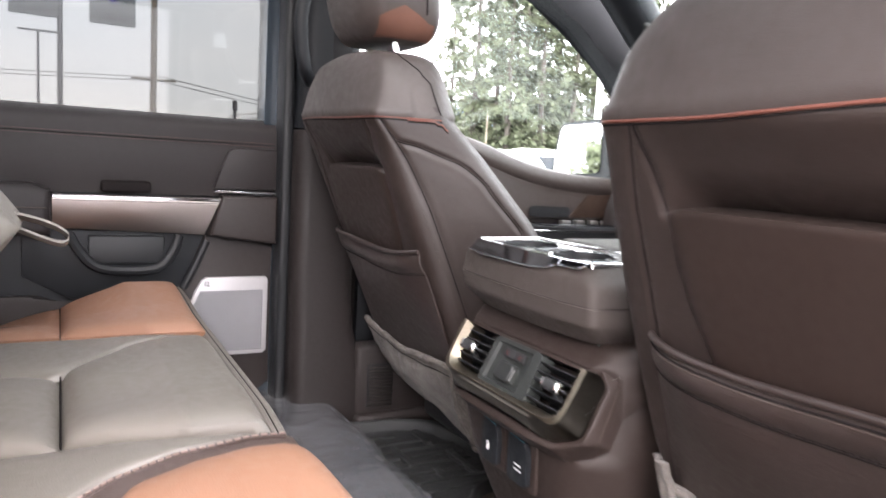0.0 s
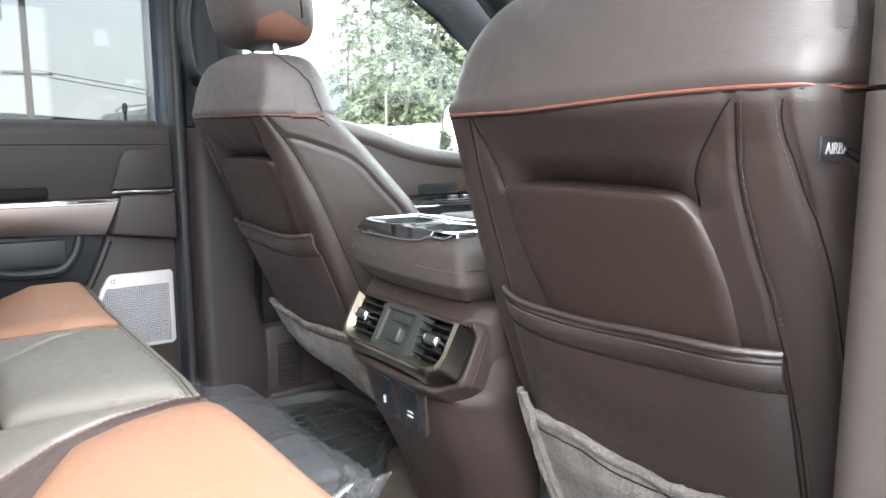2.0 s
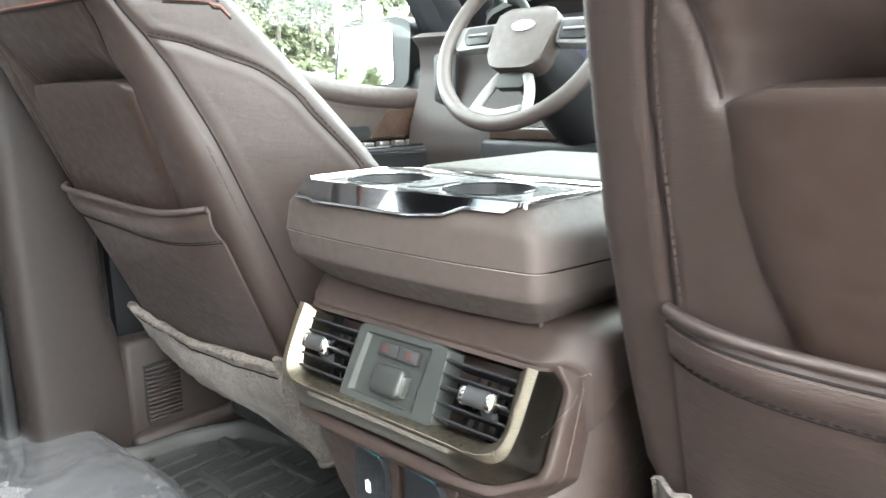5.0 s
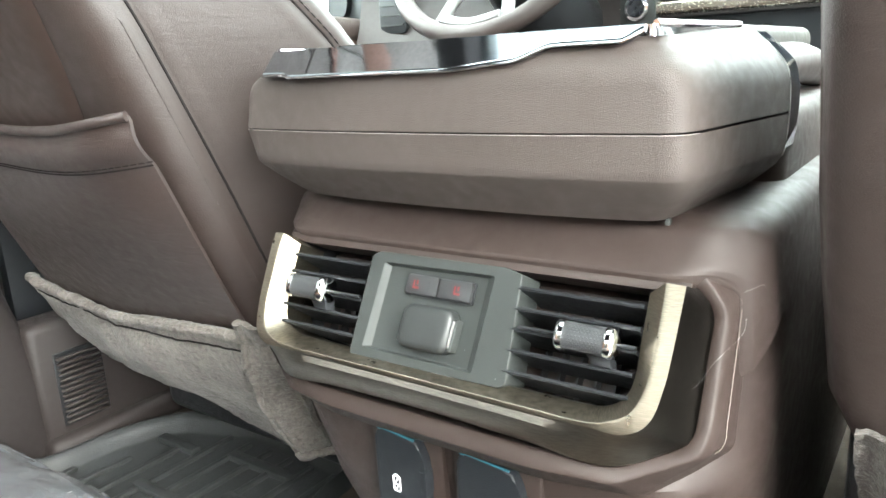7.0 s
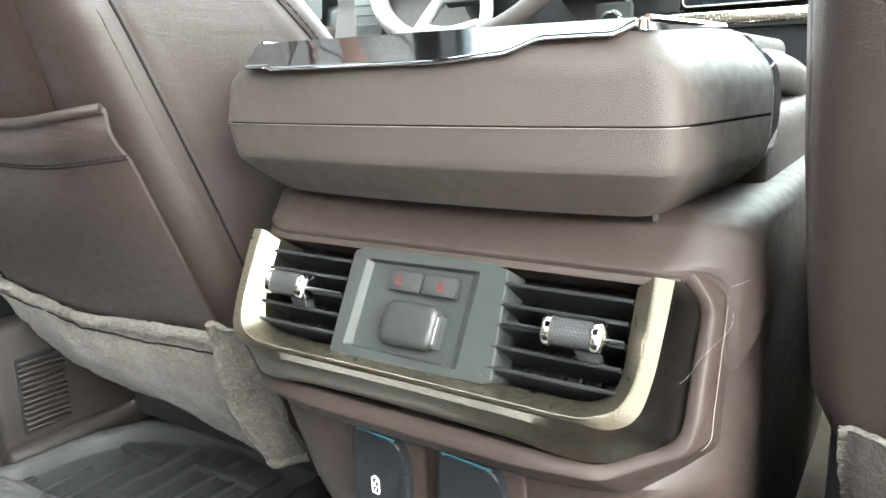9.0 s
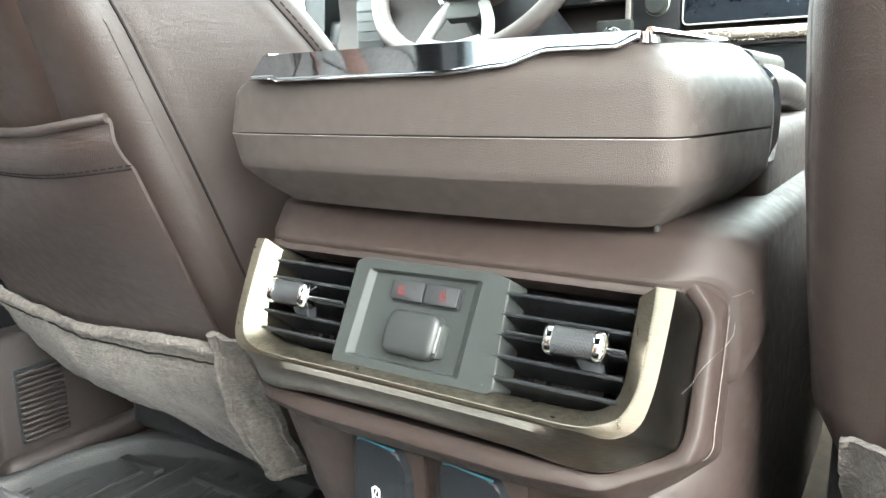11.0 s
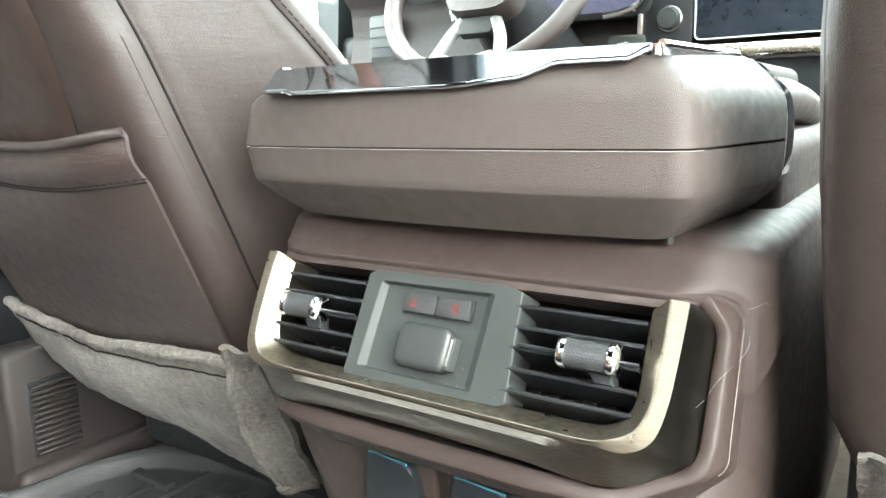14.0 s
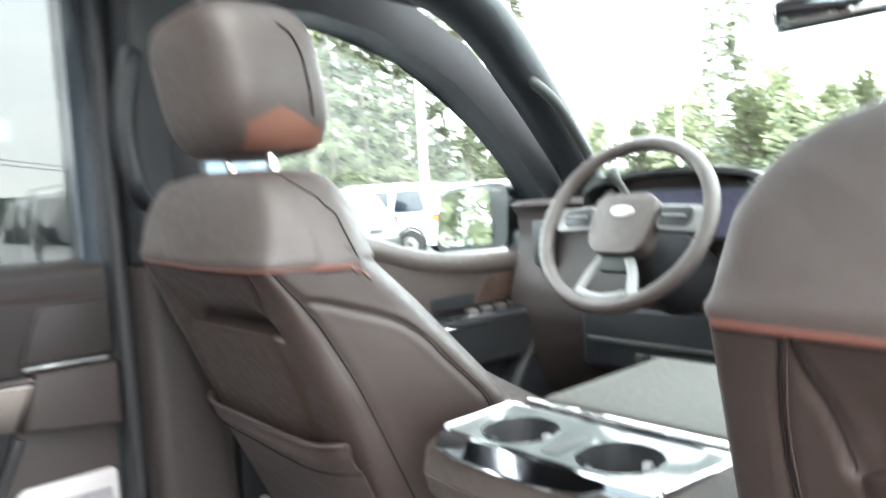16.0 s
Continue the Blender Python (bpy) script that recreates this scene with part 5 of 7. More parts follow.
# antique brass U-frame: hole edge, crest, outer edge of the bright face and foot of the flank, from the arm's top to the middle
U_KNOTS = [((0.1285, 0.0030, 0.003), (0.1380, -0.0018, 0.0112), (0.1478, -0.0016, 0.0100), (0.1482, -0.0040, -0.010)),
           ((0.1285, 0.0085, 0.003), (0.1385, 0.0080, 0.0118), (0.1478, 0.0080, 0.0108), (0.1553, 0.0060, -0.021)),
           ((0.1285, 0.0280, 0.003), (0.1385, 0.0280, 0.0120), (0.1472, 0.0285, 0.0110), (0.1553, 0.0290, -0.021)),
           ((0.1282, 0.0460, 0.002), (0.1375, 0.0500, 0.0122), (0.1458, 0.0500, 0.0112), (0.1552, 0.0512, -0.021)),
           ((0.1250, 0.0570, 0.001), (0.1325, 0.0640, 0.0130), (0.1415, 0.0675, 0.0115), (0.1545, 0.0705, -0.020)),
           ((0.1160, 0.0640, -0.001), (0.1225, 0.0710, 0.0138), (0.1300, 0.0760, 0.0122), (0.1480, 0.0780, -0.016)),
           ((0.1020, 0.0662, -0.002), (0.1085, 0.0742, 0.0140), (0.1115, 0.0766, 0.0134), (0.1185, 0.0945, -0.006)),
           ((0.0730, 0.0665, -0.002), (0.0732, 0.0743, 0.0140), (0.0735, 0.0766, 0.0136), (0.0726, 0.0930, -0.001)),
           ((0.0360, 0.0665, -0.002), (0.0365, 0.0742, 0.0140), (0.0365, 0.0765, 0.0136), (0.0365, 0.0922, 0.0)),
           ((0.0, 0.0665, -0.002), (0.0, 0.0741, 0.0140), (0.0, 0.0764, 0.0136), (0.0, 0.0918, 0.0))]
u_rows = [[Vector((-a.x, a.y, a.z)) for a in map(Vector, k)] for k in U_KNOTS] + [[Vector(a) for a in k] for k in reversed(U_KNOTS[:-1])]
hole_line, crest_line, edge_line, foot_line = (curve([r[i] for r in u_rows], 162) for i in range(4))


def u_band(rings):
    """A band along the U through rows of points made from the four lines."""
    bm = bmesh.new()
    vs = [[bm.verts.new(face(*p)) for p in rings(*k)] for k in zip(hole_line, crest_line, edge_line, foot_line)]
    for r0, r1 in zip(vs, vs[1:]):
        for j in range(len(r0) - 1):
            bm.faces.new((r0[j], r0[j + 1], r1[j + 1], r1[j]))
    bm.faces.new(vs[0])
    bm.faces.new(vs[-1])
    return bm


DOWN = Vector((0, 0, 0.026))


def bright_rings(h, c, e, f):
    out = (e - c).normalized()
    return [c - DOWN, c - (c - h).normalized() * 0.0009, c - (c - h).normalized() * 0.0002 + Vector((0, 0, 0.0001)), c + out * 0.0006 + Vector((0, 0, 0.0003)), c.lerp(e, 0.25) + Vector((0, 0, 0.0003)), c.lerp(e, 0.6) + Vector((0, 0, 0.0002)), c.lerp(e, 0.94), e, e - Vector((0, 0, 0.006))]


def lip_rings(h, c, e, f):
    out = (c - h).normalized()
    return [h - DOWN, h - out * 0.0006, h, h.lerp(c, 0.5), c - out * 0.0007]


def flank_rings(h, c, e, f):
    low_ = smoothstep(0.12, 0.08, abs(c.x))
    g = e - Vector((0, 0, 0.0003))
    belly = Vector((0, 0, 0.0050 * low_ + 0.0004))
    return [g, g.lerp(f, 0.06), g.lerp(f, 0.3) + belly * 0.8, g.lerp(f, 0.6) + belly, g.lerp(f, 0.88) + belly * 0.5, f, f - DOWN * 0.6]


BRONZE = brushed_brass("brushed_dark_bronze", (0.185, 0.166, 0.142), 0.34, 0.22)
n, l = nodes_of(BRONZE)
co, xyz, away, arm_shade, tint = (n.new("ShaderNode" + k) for k in ("TexCoord", "SeparateXYZ", "Math", "MapRange", "VectorMath"))
away.operation, tint.operation = "ABSOLUTE", "SCALE"
l.new(co.outputs["Object"], xyz.inputs[0])
l.new(xyz.outputs["X"], away.inputs[0])
l.new(away.outputs[0], arm_shade.inputs["Value"])
# shade painted in: arms darkened as if mirroring dark surroundings, lower bar left bright
for key, val in (("From Min", 0.122), ("From Max", 0.149), ("To Min", 1.0), ("To Max", 0.22)):
    arm_shade.inputs[key].default_value = val
base = n["Principled BSDF"].inputs["Base Color"]
l.new(base.links[0].from_socket, tint.inputs[0])
l.new(arm_shade.outputs[0], tint.inputs["Scale"])
l.new(tint.outputs["Vector"], base)
bezel = part("brass_bezel", u_band(bright_rings), BRASS, console, "brushed antique brass bezel", angle=35)
part("bezel_flank", u_band(flank_rings), BRONZE, bezel, "brushed flank with shade painted on its arms", angle=30)
part("bezel_lip", u_band(lip_rings), BRASS, bezel, "sloping inner lip", angle=35)
# dark cavity behind the vents
cav = [(-0.134, -0.004), (0.134, -0.004), (0.134, 0.072), (-0.134, 0.072)]
part("vent_cavity", ring_loft([[face(u, v, -0.010) for u, v in scaled(cav, 0.001)], [face(u, v, -0.050) for u, v in cav]], True), BLACK_PLASTIC, console)
part("top_lip", prism([(-0.1465, -0.0060), (0.1465, -0.0060), (0.1465, -0.0012), (0.131, 0.0000), (-0.131, 0.0000), (-0.1465, -0.0012)], lambda u, v, w: face(u, v, w - 0.0335), 0.0285, 0.0015), BROWN_PLASTIC, console)

for sgn in (-1, 1):
    air = tagged(new("rear_vent"), "black slatted rear air vent")
    air.parent = console
    air.matrix_parent_inverse = world_of(console).inverted()
    u0, u1 = (0.0525, 0.1268) if sgn > 0 else (-0.1292, -0.0600)
    for v in (0.0106, 0.0225, 0.0344, 0.0463, 0.0582):
        prof = [(v + 0.0070, -0.030), (v + 0.0056, -0.0300), (v - 0.0010, 0.003), (v + 0.0002, 0.0042), (v + 0.0012, 0.0036)]
        bm = bmesh.new()
        ends = [[bm.verts.new(face(u, vv, w)) for vv, w in prof] for u in (u0, u1)]
        for i in range(5):
            bm.faces.new((ends[0][i], ends[0][(i + 1) % 5], ends[1][(i + 1) % 5], ends[1][i]))
        bm.faces.new(ends[0][::-1])
        bm.faces.new(ends[1])
        part("slat", bm, BLACK_PLASTIC, air)
    for i in range(6):
        u = lerp(u0 + 0.008, u1 - 0.008, i / 5)
        lean = 0.004 * (1 if sgn < 0 else -1)
        vane = [(u - 0.0007, 0.016), (u + 0.0007, 0.016), (u + 0.0007 + lean, 0.068), (u - 0.0007 + lean, 0.068)]
        part("vane", prism(vane, lambda a, b, w: face(a, b, w - 0.0495), 0.012), BLACK_PLASTIC, air)
    a, b = (0.0888, 0.1150) if sgn > 0 else (-0.1150, -0.0882)
    vk = 0.0328

    def barrel(p, q):
        t = 2 * math.pi * p
        u = lerp(a, b, q)
        r = 0.0078
        c, s2 = math.cos(t), math.sin(t)
        return face(u, vk + r * math.copysign(abs(c) ** 0.7, c), 0.009 + r * math.copysign(abs(s2) ** 0.7, s2))
    knob = part("vent_knob", capped(barrel, 28, 20), KNURL, air, "knurled metal vent knob")
    ridges = bmesh.new()
    for i in range(22):
        for j in range(7):
            t = radians(30 + 120 * (j + 0.5 * (i % 2)) / 7)
            u = lerp(a + 0.002, b - 0.002, i / 21)
            c, s2 = math.cos(t), math.sin(t)
            base = face(u, vk + 0.0078 * math.copysign(abs(c) ** 0.7, c), 0.009 + 0.0078 * abs(s2) ** 0.7)
            nrm = (base - face(u, vk, 0.009)).normalized()
            tip = ridges.verts.new(base + nrm * 0.00025)
            tang = nrm.cross(Vector((1, 0, 0))).normalized()
            quad = [ridges.verts.new(base + d) for d in (Vector((0.0007, 0, 0)), tang * 0.0009, Vector((-0.0007, 0, 0)), tang * -0.0009)]
            for m in range(4):
                ridges.faces.new((quad[m], quad[(m + 1) % 4], tip))
    part("knurling", ridges, KNURL, knob, smooth=False)
    for end, d in ((a, -1), (b, 1)):
        def cap_fn(p, q, end=end, d=d):
            t = 2 * math.pi * p
            r = (0.0083, 0.0088, 0.0080, 0.0052, 0.0012)[round(q * 4)]
            off = (-0.0015, 0.001, 0.0028, 0.0042, 0.0046)[round(q * 4)]
            c, s2 = math.cos(t), math.sin(t)
            return face(end + d * off, vk + r * math.copysign(abs(c) ** 0.7, c), 0.009 + r * math.copysign(abs(s2) ** 0.7, s2))
        part("knob_cap", capped(cap_fn, 20, 4), CHROME, knob, "chrome knob cap")
    part("knob_fork", prism([(a + 0.008, vk + 0.004), (b - 0.002, vk + 0.004), (b + 0.001, vk + 0.013), (a + 0.016, vk + 0.013)], lambda u, v, w: face(u, v, w - 0.004), 0.009, 0.002), BLACK_PLASTIC, knob)
    part("pivot", tube([face(a - 0.03 * (sgn > 0) - 0.0 * sgn, vk, 0.006), face(b + 0.028 * (sgn < 0) + 0.012 * (sgn > 0), vk, 0.006)], 0.0010, 6), BLACK_PLASTIC, knob)

# charcoal switch panel
SATIN_BLACK = mat("satin_black_button", (0.017, 0.017, 0.018), 0.42, var=0.1, var_scale=30)
P_OUT = [(-0.0520, 0.0004), (0.0425, 0.0002), (0.0535, 0.0030), (0.0568, 0.0655), (0.0530, 0.0688), (-0.0570, 0.0705), (-0.0602, 0.0690), (-0.0588, 0.0034)]
P_IN = [(-0.0455, 0.0072), (0.0350, 0.0062), (0.0362, 0.0072), (0.0335, 0.0632), (0.0325, 0.0642), (-0.0490, 0.0636), (-0.0500, 0.0628), (-0.0468, 0.0080)]
P_LOW = [(-0.0425, 0.0088), (0.0290, 0.0080), (0.0300, 0.0088), (0.0282, 0.0618), (0.0275, 0.0626), (-0.0445, 0.0622), (-0.0455, 0.0614), (-0.0432, 0.0096)]
panel_plate = ring_loft([on_face(P_OUT, -0.02, 0.0015), on_face(P_OUT, 0.0030, 0.0015), on_face(scaled(P_OUT, -0.0006), 0.0038, 0.0015), on_face(scaled(P_IN, 0.0004), 0.0040, 0.0012), on_face(scaled(P_IN, -0.0004), 0.0036, 0.0012), on_face(scaled(P_LOW, 0.0004), 0.0002, 0.0012), on_face(scaled(P_LOW, -0.0004), 0.0, 0.0012)], True)
switch_panel = part("switch_panel", panel_plate, GREY_PLASTIC, console, "charcoal switch panel with scuffs", angle=25)
for u0, u1, mark in ((-0.0262, -0.0024, -0.0188), (-0.0016, 0.0222, 0.0120)):
    b = part("heater_button", prism(rounded(u0, u1, 0.0122, 0.0246, 0.0012, 2), lambda u, v, w: face(u, v, w + 0.0004), 0.0036, 0.0008), SATIN_BLACK, switch_panel, "black seat heater button")
    marks = join(prism([(mark - 0.002, 0.0157), (mark - 0.0008, 0.0157), (mark - 0.0008, 0.0212), (mark - 0.002, 0.0212)], lambda u, v, w: face(u, v, w + 0.0041), 0.0002),
                 prism([(mark - 0.0008, 0.0197), (mark + 0.0028, 0.0197), (mark + 0.0028, 0.0212), (mark - 0.0008, 0.0212)], lambda u, v, w: face(u, v, w + 0.0041), 0.0002),
                 prism([(mark + 0.0005, 0.0157), (mark + 0.0018, 0.0157), (mark + 0.0018, 0.0184), (mark + 0.0005, 0.0184)], lambda u, v, w: face(u, v, w + 0.0041), 0.0002))
    part("seat_symbol", marks, RED_MARK, b)
    dot_u = -0.0092 if u0 < -0.01 else 0.0035
    part("indicator", join(*[prism([(dot_u + d, 0.0160 + e), (dot_u + d + 0.0014, 0.0160 + e), (dot_u + d + 0.0014, 0.0170 + e), (dot_u + d, 0.0170 + e)], lambda u, v, w: face(u, v, w + 0.0041), 0.0002) for d, e in ((0, 0), (0, 0.004))]), GREY_PLASTIC, b)
part("button_well", prism(rounded(-0.0274, 0.0234, 0.0112, 0.0256, 0.002, 3), lambda u, v, w: face(u, v, w + 0.0001), 0.0012), BLACK_PLASTIC, switch_panel)
cover_rings = []
for inset, w in ((0.0, 0.0), (0.0, 0.0065), (0.0006, 0.0085), (0.0020, 0.0099), (0.0040, 0.0104), (0.0080, 0.0106)):
    cover_rings.append([face(u - 0.05 * (v - 0.042), v, w + 0.0004) for u, v in rounded(-0.0205 + inset, 0.0165 - inset, 0.0304 + inset, 0.0578 - inset, 0.0065 - inset * 0.6, 5)])
cover = part("outlet_cover", ring_loft(cover_rings, True), mat("dark_grey_cover", (0.0165, 0.0180, 0.0178), 0.48, var=0.08, var_scale=25), switch_panel, "rounded charcoal outlet cover", angle=60)
part("cover_hinge", prism(rounded(0.0150, 0.0192, 0.0355, 0.0555, 0.001, 2), lambda u, v, w: face(u - 0.05 * (v - 0.042), v, w + 0.0004), 0.0068, 0.001), GREY_PLASTIC, cover)
part("cover_slot", prism([(0.0166, 0.0370), (0.0176, 0.0370), (0.0176, 0.0530), (0.0166, 0.0530)], lambda u, v, w: face(u - 0.05 * (v - 0.042), v, w + 0.0072), 0.0008), SATIN, cover)

# socket flaps under the bezel
def low(u, z, w):
    return Vector((u, 0.0005 - w + 0.04 * (0.95 - z), z))


part("socket_box", join(prism(rounded(-0.064, -0.004, 0.908, 0.984, 0.006, 3), low, 0.006, 0.002), prism(rounded(0.004, 0.068, 0.905, 0.984, 0.006, 3), low, 0.006, 0.002)), BROWN_PLASTIC, console)
for u0, u1, z0 in ((-0.0560, -0.0145, 0.917), (0.0115, 0.0575, 0.914)):
    flap_out = soft_polygon([(u0, z0), (u1, z0), (u1 + 0.001, 0.962), (u1 - 0.005, 0.976), (u0 + 0.002, 0.979)], 0.006, 4)
    fl = part("socket_flap", prism(flap_out, lambda u, v, w: low(u, v, w + 0.0062), 0.0075, 0.002, 3), BLUE_BLACK, console, "blue-black socket flap")
    part("flap_edge", tube([low(lerp(u0 + 0.004, u1 - 0.007, i / 8), 0.9785 - 0.0022 * i / 8, 0.0128) for i in range(9)], 0.0009, 5), TEAL_EDGE, fl)
    part("flap_tab", prism([(u1 - 0.004, 0.938), (u1 + 0.0015, 0.938), (u1 + 0.0015, 0.955), (u1 - 0.004, 0.955)], lambda u, v, w: low(u, v, w + 0.006), 0.0085, 0.001), BLUE_BLACK, fl)
    if u0 < 0:
        cx_, cz = -0.0385, 0.9400
        outline = [low(cx_ + x, cz + z, 0.0141) for x, z in rounded(-0.0028, 0.0028, -0.0062, 0.0054, 0.001, 2)]
        part("battery_symbol", join(tube(outline, 0.0006, 4, True), tube([low(cx_ + 0.001, cz + 0.004, 0.0141), low(cx_ - 0.0014, cz - 0.001, 0.0141), low(cx_ + 0.0012, cz - 0.001, 0.0141), low(cx_ - 0.001, cz - 0.0055, 0.0141)], 0.0005, 4),
                                    tube([low(cx_ - 0.0011, cz + 0.0063, 0.0141), low(cx_ + 0.0011, cz + 0.0063, 0.0141)], 0.0006, 4)), WHITE_MARK, fl)
    else:
        bars = [prism([(0.030 + x, z - 0.012), (0.030 + x + w_, z - 0.012), (0.030 + x + w_, z - 0.0095), (0.030 + x, z - 0.0095)], lambda u, v, w: low(u, v, w + 0.0138), 0.0003)
                for x, z, w_ in ((0, 0.951, 0.005), (0.0065, 0.951, 0.009), (-0.001, 0.944, 0.004), (0.0035, 0.944, 0.006), (0.0105, 0.944, 0.005))]
        part("print", join(*bars), WHITE_MARK, fl)

# folded armrest over the console
armrest = thing("armrest", (0, 0.05, 1.13), "brown grained folding armrest with chrome-edged cup holders", "armrest")


def arm_ring(z, grow=0.0):
    """A level of the folded armrest: upright round its waist, bevelled in below and towards its top."""
    hw = through_knots(z, ((1.127, 0.1260), (1.132, 0.1305), (1.140, 0.1365), (1.147, 0.1412), (1.152, 0.1436), (1.158, 0.1448), (1.178, 0.1455), (1.195, 0.1450), (1.202, 0.1430), (1.207, 0.1398), (1.213, 0.1342), (1.219, 0.1280), (1.2235, 0.1225), (1.2258, 0.1185))) + grow
    hl = through_knots(z, ((1.127, 0.143), (1.138, 0.1580), (1.150, 0.1690), (1.153, 0.1705), (1.176, 0.1750), (1.200, 0.1695), (1.206, 0.1665), (1.2245, 0.1450), (1.2258, 0.1420))) + grow
    back = through_knots(z, ((1.127, 0.022), (1.151, 0.0000), (1.153, -0.0012), (1.176, -0.0040), (1.203, -0.0035), (1.209, -0.0020), (1.2245, 0.0100), (1.2258, 0.0125))) - grow
    side = through_knots(z, ((1.127, 0.012), (1.146, 0.0205), (1.206, 0.0205), (1.2258, 0.0215)))
    pts = soft_polygon([(hw + side, 0.129), (-hl - 0.008, 0.129), (-hl, back + 0.006), (-hl * 0.45, back - 0.005), (hw * 0.45, back - 0.005), (hw, back + 0.004)], [0.0012, 0.0012, 0.015, 0.05, 0.05, 0.014], 7)
    return [Vector((x, y, z)) for x, y in pts]


part("lower_shell", ring_loft([arm_ring(z) for z in (1.127, 1.1275, 1.130, 1.135, 1.140, 1.1455, 1.1505, 1.1518, 1.1530, 1.158, 1.165, 1.1752)]), ARM_PLASTIC, armrest, angle=60)
part("shell_gap", ring_loft([arm_ring(1.1752, -0.0018), arm_ring(1.1766, -0.0018)]), DARK_THREAD, armrest)
part("upper_shell", ring_loft([arm_ring(z) for z in (1.1766, 1.178, 1.186, 1.195, 1.199, 1.2025, 1.2060, 1.2095, 1.213, 1.2165, 1.220, 1.2235, 1.2250, 1.2258)]), ARM_PLASTIC, armrest, "grained brown armrest lid", angle=60)
part("gap_edge", tube([p + Vector((0, -0.0002, 0)) for p in arm_ring(1.1754) if p.y < 0.10], 0.00018, 5), mat("pale_gap_line", (0.30, 0.27, 0.25), 0.5), armrest, "pale line along the parting gap")
part("underside", prism([(-0.115, 0.03), (0.115, 0.03), (0.115, 0.12), (-0.115, 0.12)], lambda u, v, w: (u, v, 1.1265 + w), 0.004), BLACK_PLASTIC, armrest)
part("hinge_tick", box(0.1265, 0.1285, 0.030, 0.034, 1.1245, 1.128), GREY_PLASTIC, armrest)


def plate_with_holes(outline, z, holes, k=36):
    bm = bmesh.new()
    edges = []
    loops = [outline] + [[(cx + r * math.cos(2 * math.pi * i / k), cy + r * math.sin(2 * math.pi * i / k)) for i in range(k)] for cx, cy, r in holes]
    for lp in loops:
        vs = [bm.verts.new((x, y, z)) for x, y in lp]
        edges += [bm.edges.new((vs[i], vs[(i + 1) % len(vs)])) for i in range(len(vs))]
    bmesh.ops.triangle_fill(bm, use_beauty=True, edges=edges)
    return bm


TRAY = soft_polygon([(-0.143, 0.0130), (0.125, 0.0130), (0.137, 0.126), (-0.146, 0.126)], 0.003, 4)
HOLES = ((-0.072, 0.060, 0.041), (0.054, 0.058, 0.041))
part("tray_top", plate_with_holes(TRAY, 1.2275, HOLES), mat("dark_tray", (0.115, 0.125, 0.125), 0.06, 0.0, var=0.2, var_scale=30, spec=0.3), armrest, "glossy dark tray")
for run in ([(-0.1425, 0.016), (-0.1450, 0.124)], [(0.1245, 0.016), (0.1358, 0.124)], [(-0.1445, 0.1250), (0.1355, 0.1250)]):
    part("tray_edge", tube([(x, y, 1.2277) for x, y in run], 0.0022, 8), CHROME, armrest, "bright chrome tray edge")
part("tray_wall", ring_loft([[Vector((x, y, 1.2275)) for x, y in TRAY], [Vector((x * 1.004, y * 1.004 - 0.0004, 1.222)) for x, y in TRAY]]), CHROME, armrest)
for hx, hy_, hr in HOLES:
    cup = part("cup_holder", ring_loft([[Vector((hx + r * math.cos(2 * math.pi * i / 36), hy_ + r * math.sin(2 * math.pi * i / 36), 1.2275 + d)) for i in range(36)] for r, d in ((hr, 0), (hr - 0.001, -0.006), (hr - 0.004, -0.055), (hr - 0.008, -0.062))], True), BLACK_PLASTIC, armrest, "round black cup holder")
    part("cup_ring", tube([(hx + hr * math.cos(2 * math.pi * i / 40), hy_ + hr * math.sin(2 * math.pi * i / 40), 1.2280) for i in range(40)], 0.0009, 6, True), GLOSS_BLACK, cup)
    for a in (75, 200, 320):
        t = radians(a)
        part("cup_finger", box(hx + 0.033 * math.cos(t) - 0.005, hx + 0.033 * math.cos(t) + 0.005, hy_ + 0.033 * math.sin(t) - 0.005, hy_ + 0.033 * math.sin(t) + 0.005, 1.19, 1.216, 0.002, 2), SILVER_PAINTED if a == 75 else GREY_PLASTIC, cup)
part("middle_slot", prism(rounded(-0.018, 0.004, 0.025, 0.085, 0.006, 3), lambda u, v, w: (u, v, 1.2278 + w), 0.0010), BLACK_PLASTIC, armrest)


def lip(x):
    """Lower edge of the bright wrap on the armrest's rear brow: level, stepping up twice to the entry side."""
    return 1.2098 + 0.0030 * smoothstep(0.015, 0.058, x) + 0.0070 * smoothstep(0.054, 0.078, x) + 0.0050 * smoothstep(0.112, 0.122, x) + 0.0020 * smoothstep(-0.108, -0.118, x)


def wrap(p, q):
    """The wrap: a narrow rolled foot, one flat slanted facet, and a turn onto the tray."""
    x = lerp(-0.1385, 0.1215, p)
    foot = lip(x)

    def plane(z):
        return -0.0098 + (z - 1.2126) * 0.894 + 0.0040 * max(0.0, abs(x + 0.008) - 0.085) / 0.04
    if q < 0.25:
        k = q / 0.25
        return Vector((x, plane(foot + 0.0022) - 0.0012 * (1 - k) * (1 - k), foot + 0.0022 * k))
    if q > 0.84:
        return Vector((x, lerp(plane(1.2277), 0.0140, (q - 0.84) / 0.16), 1.2277))
    z = lerp(foot + 0.0022, 1.2277, (q - 0.25) / 0.5833)
    return Vector((x, plane(min(z, 1.2277)), min(z, 1.2277)))


part("bright_wrap", slab(wrap, 80, 12, (0, 0.004, -0.001)), mat("black_chrome", (0.30, 0.32, 0.345), 0.06, 1.0, var=0.25, var_scale=30), armrest, "mirror-dark wrap with fingerprints", angle=25)
part("chrome_edge", tube([wrap(i / 60, 0.0) for i in range(0, 61)], 0.0007, 6), CHROME, armrest, "bright chrome edge")

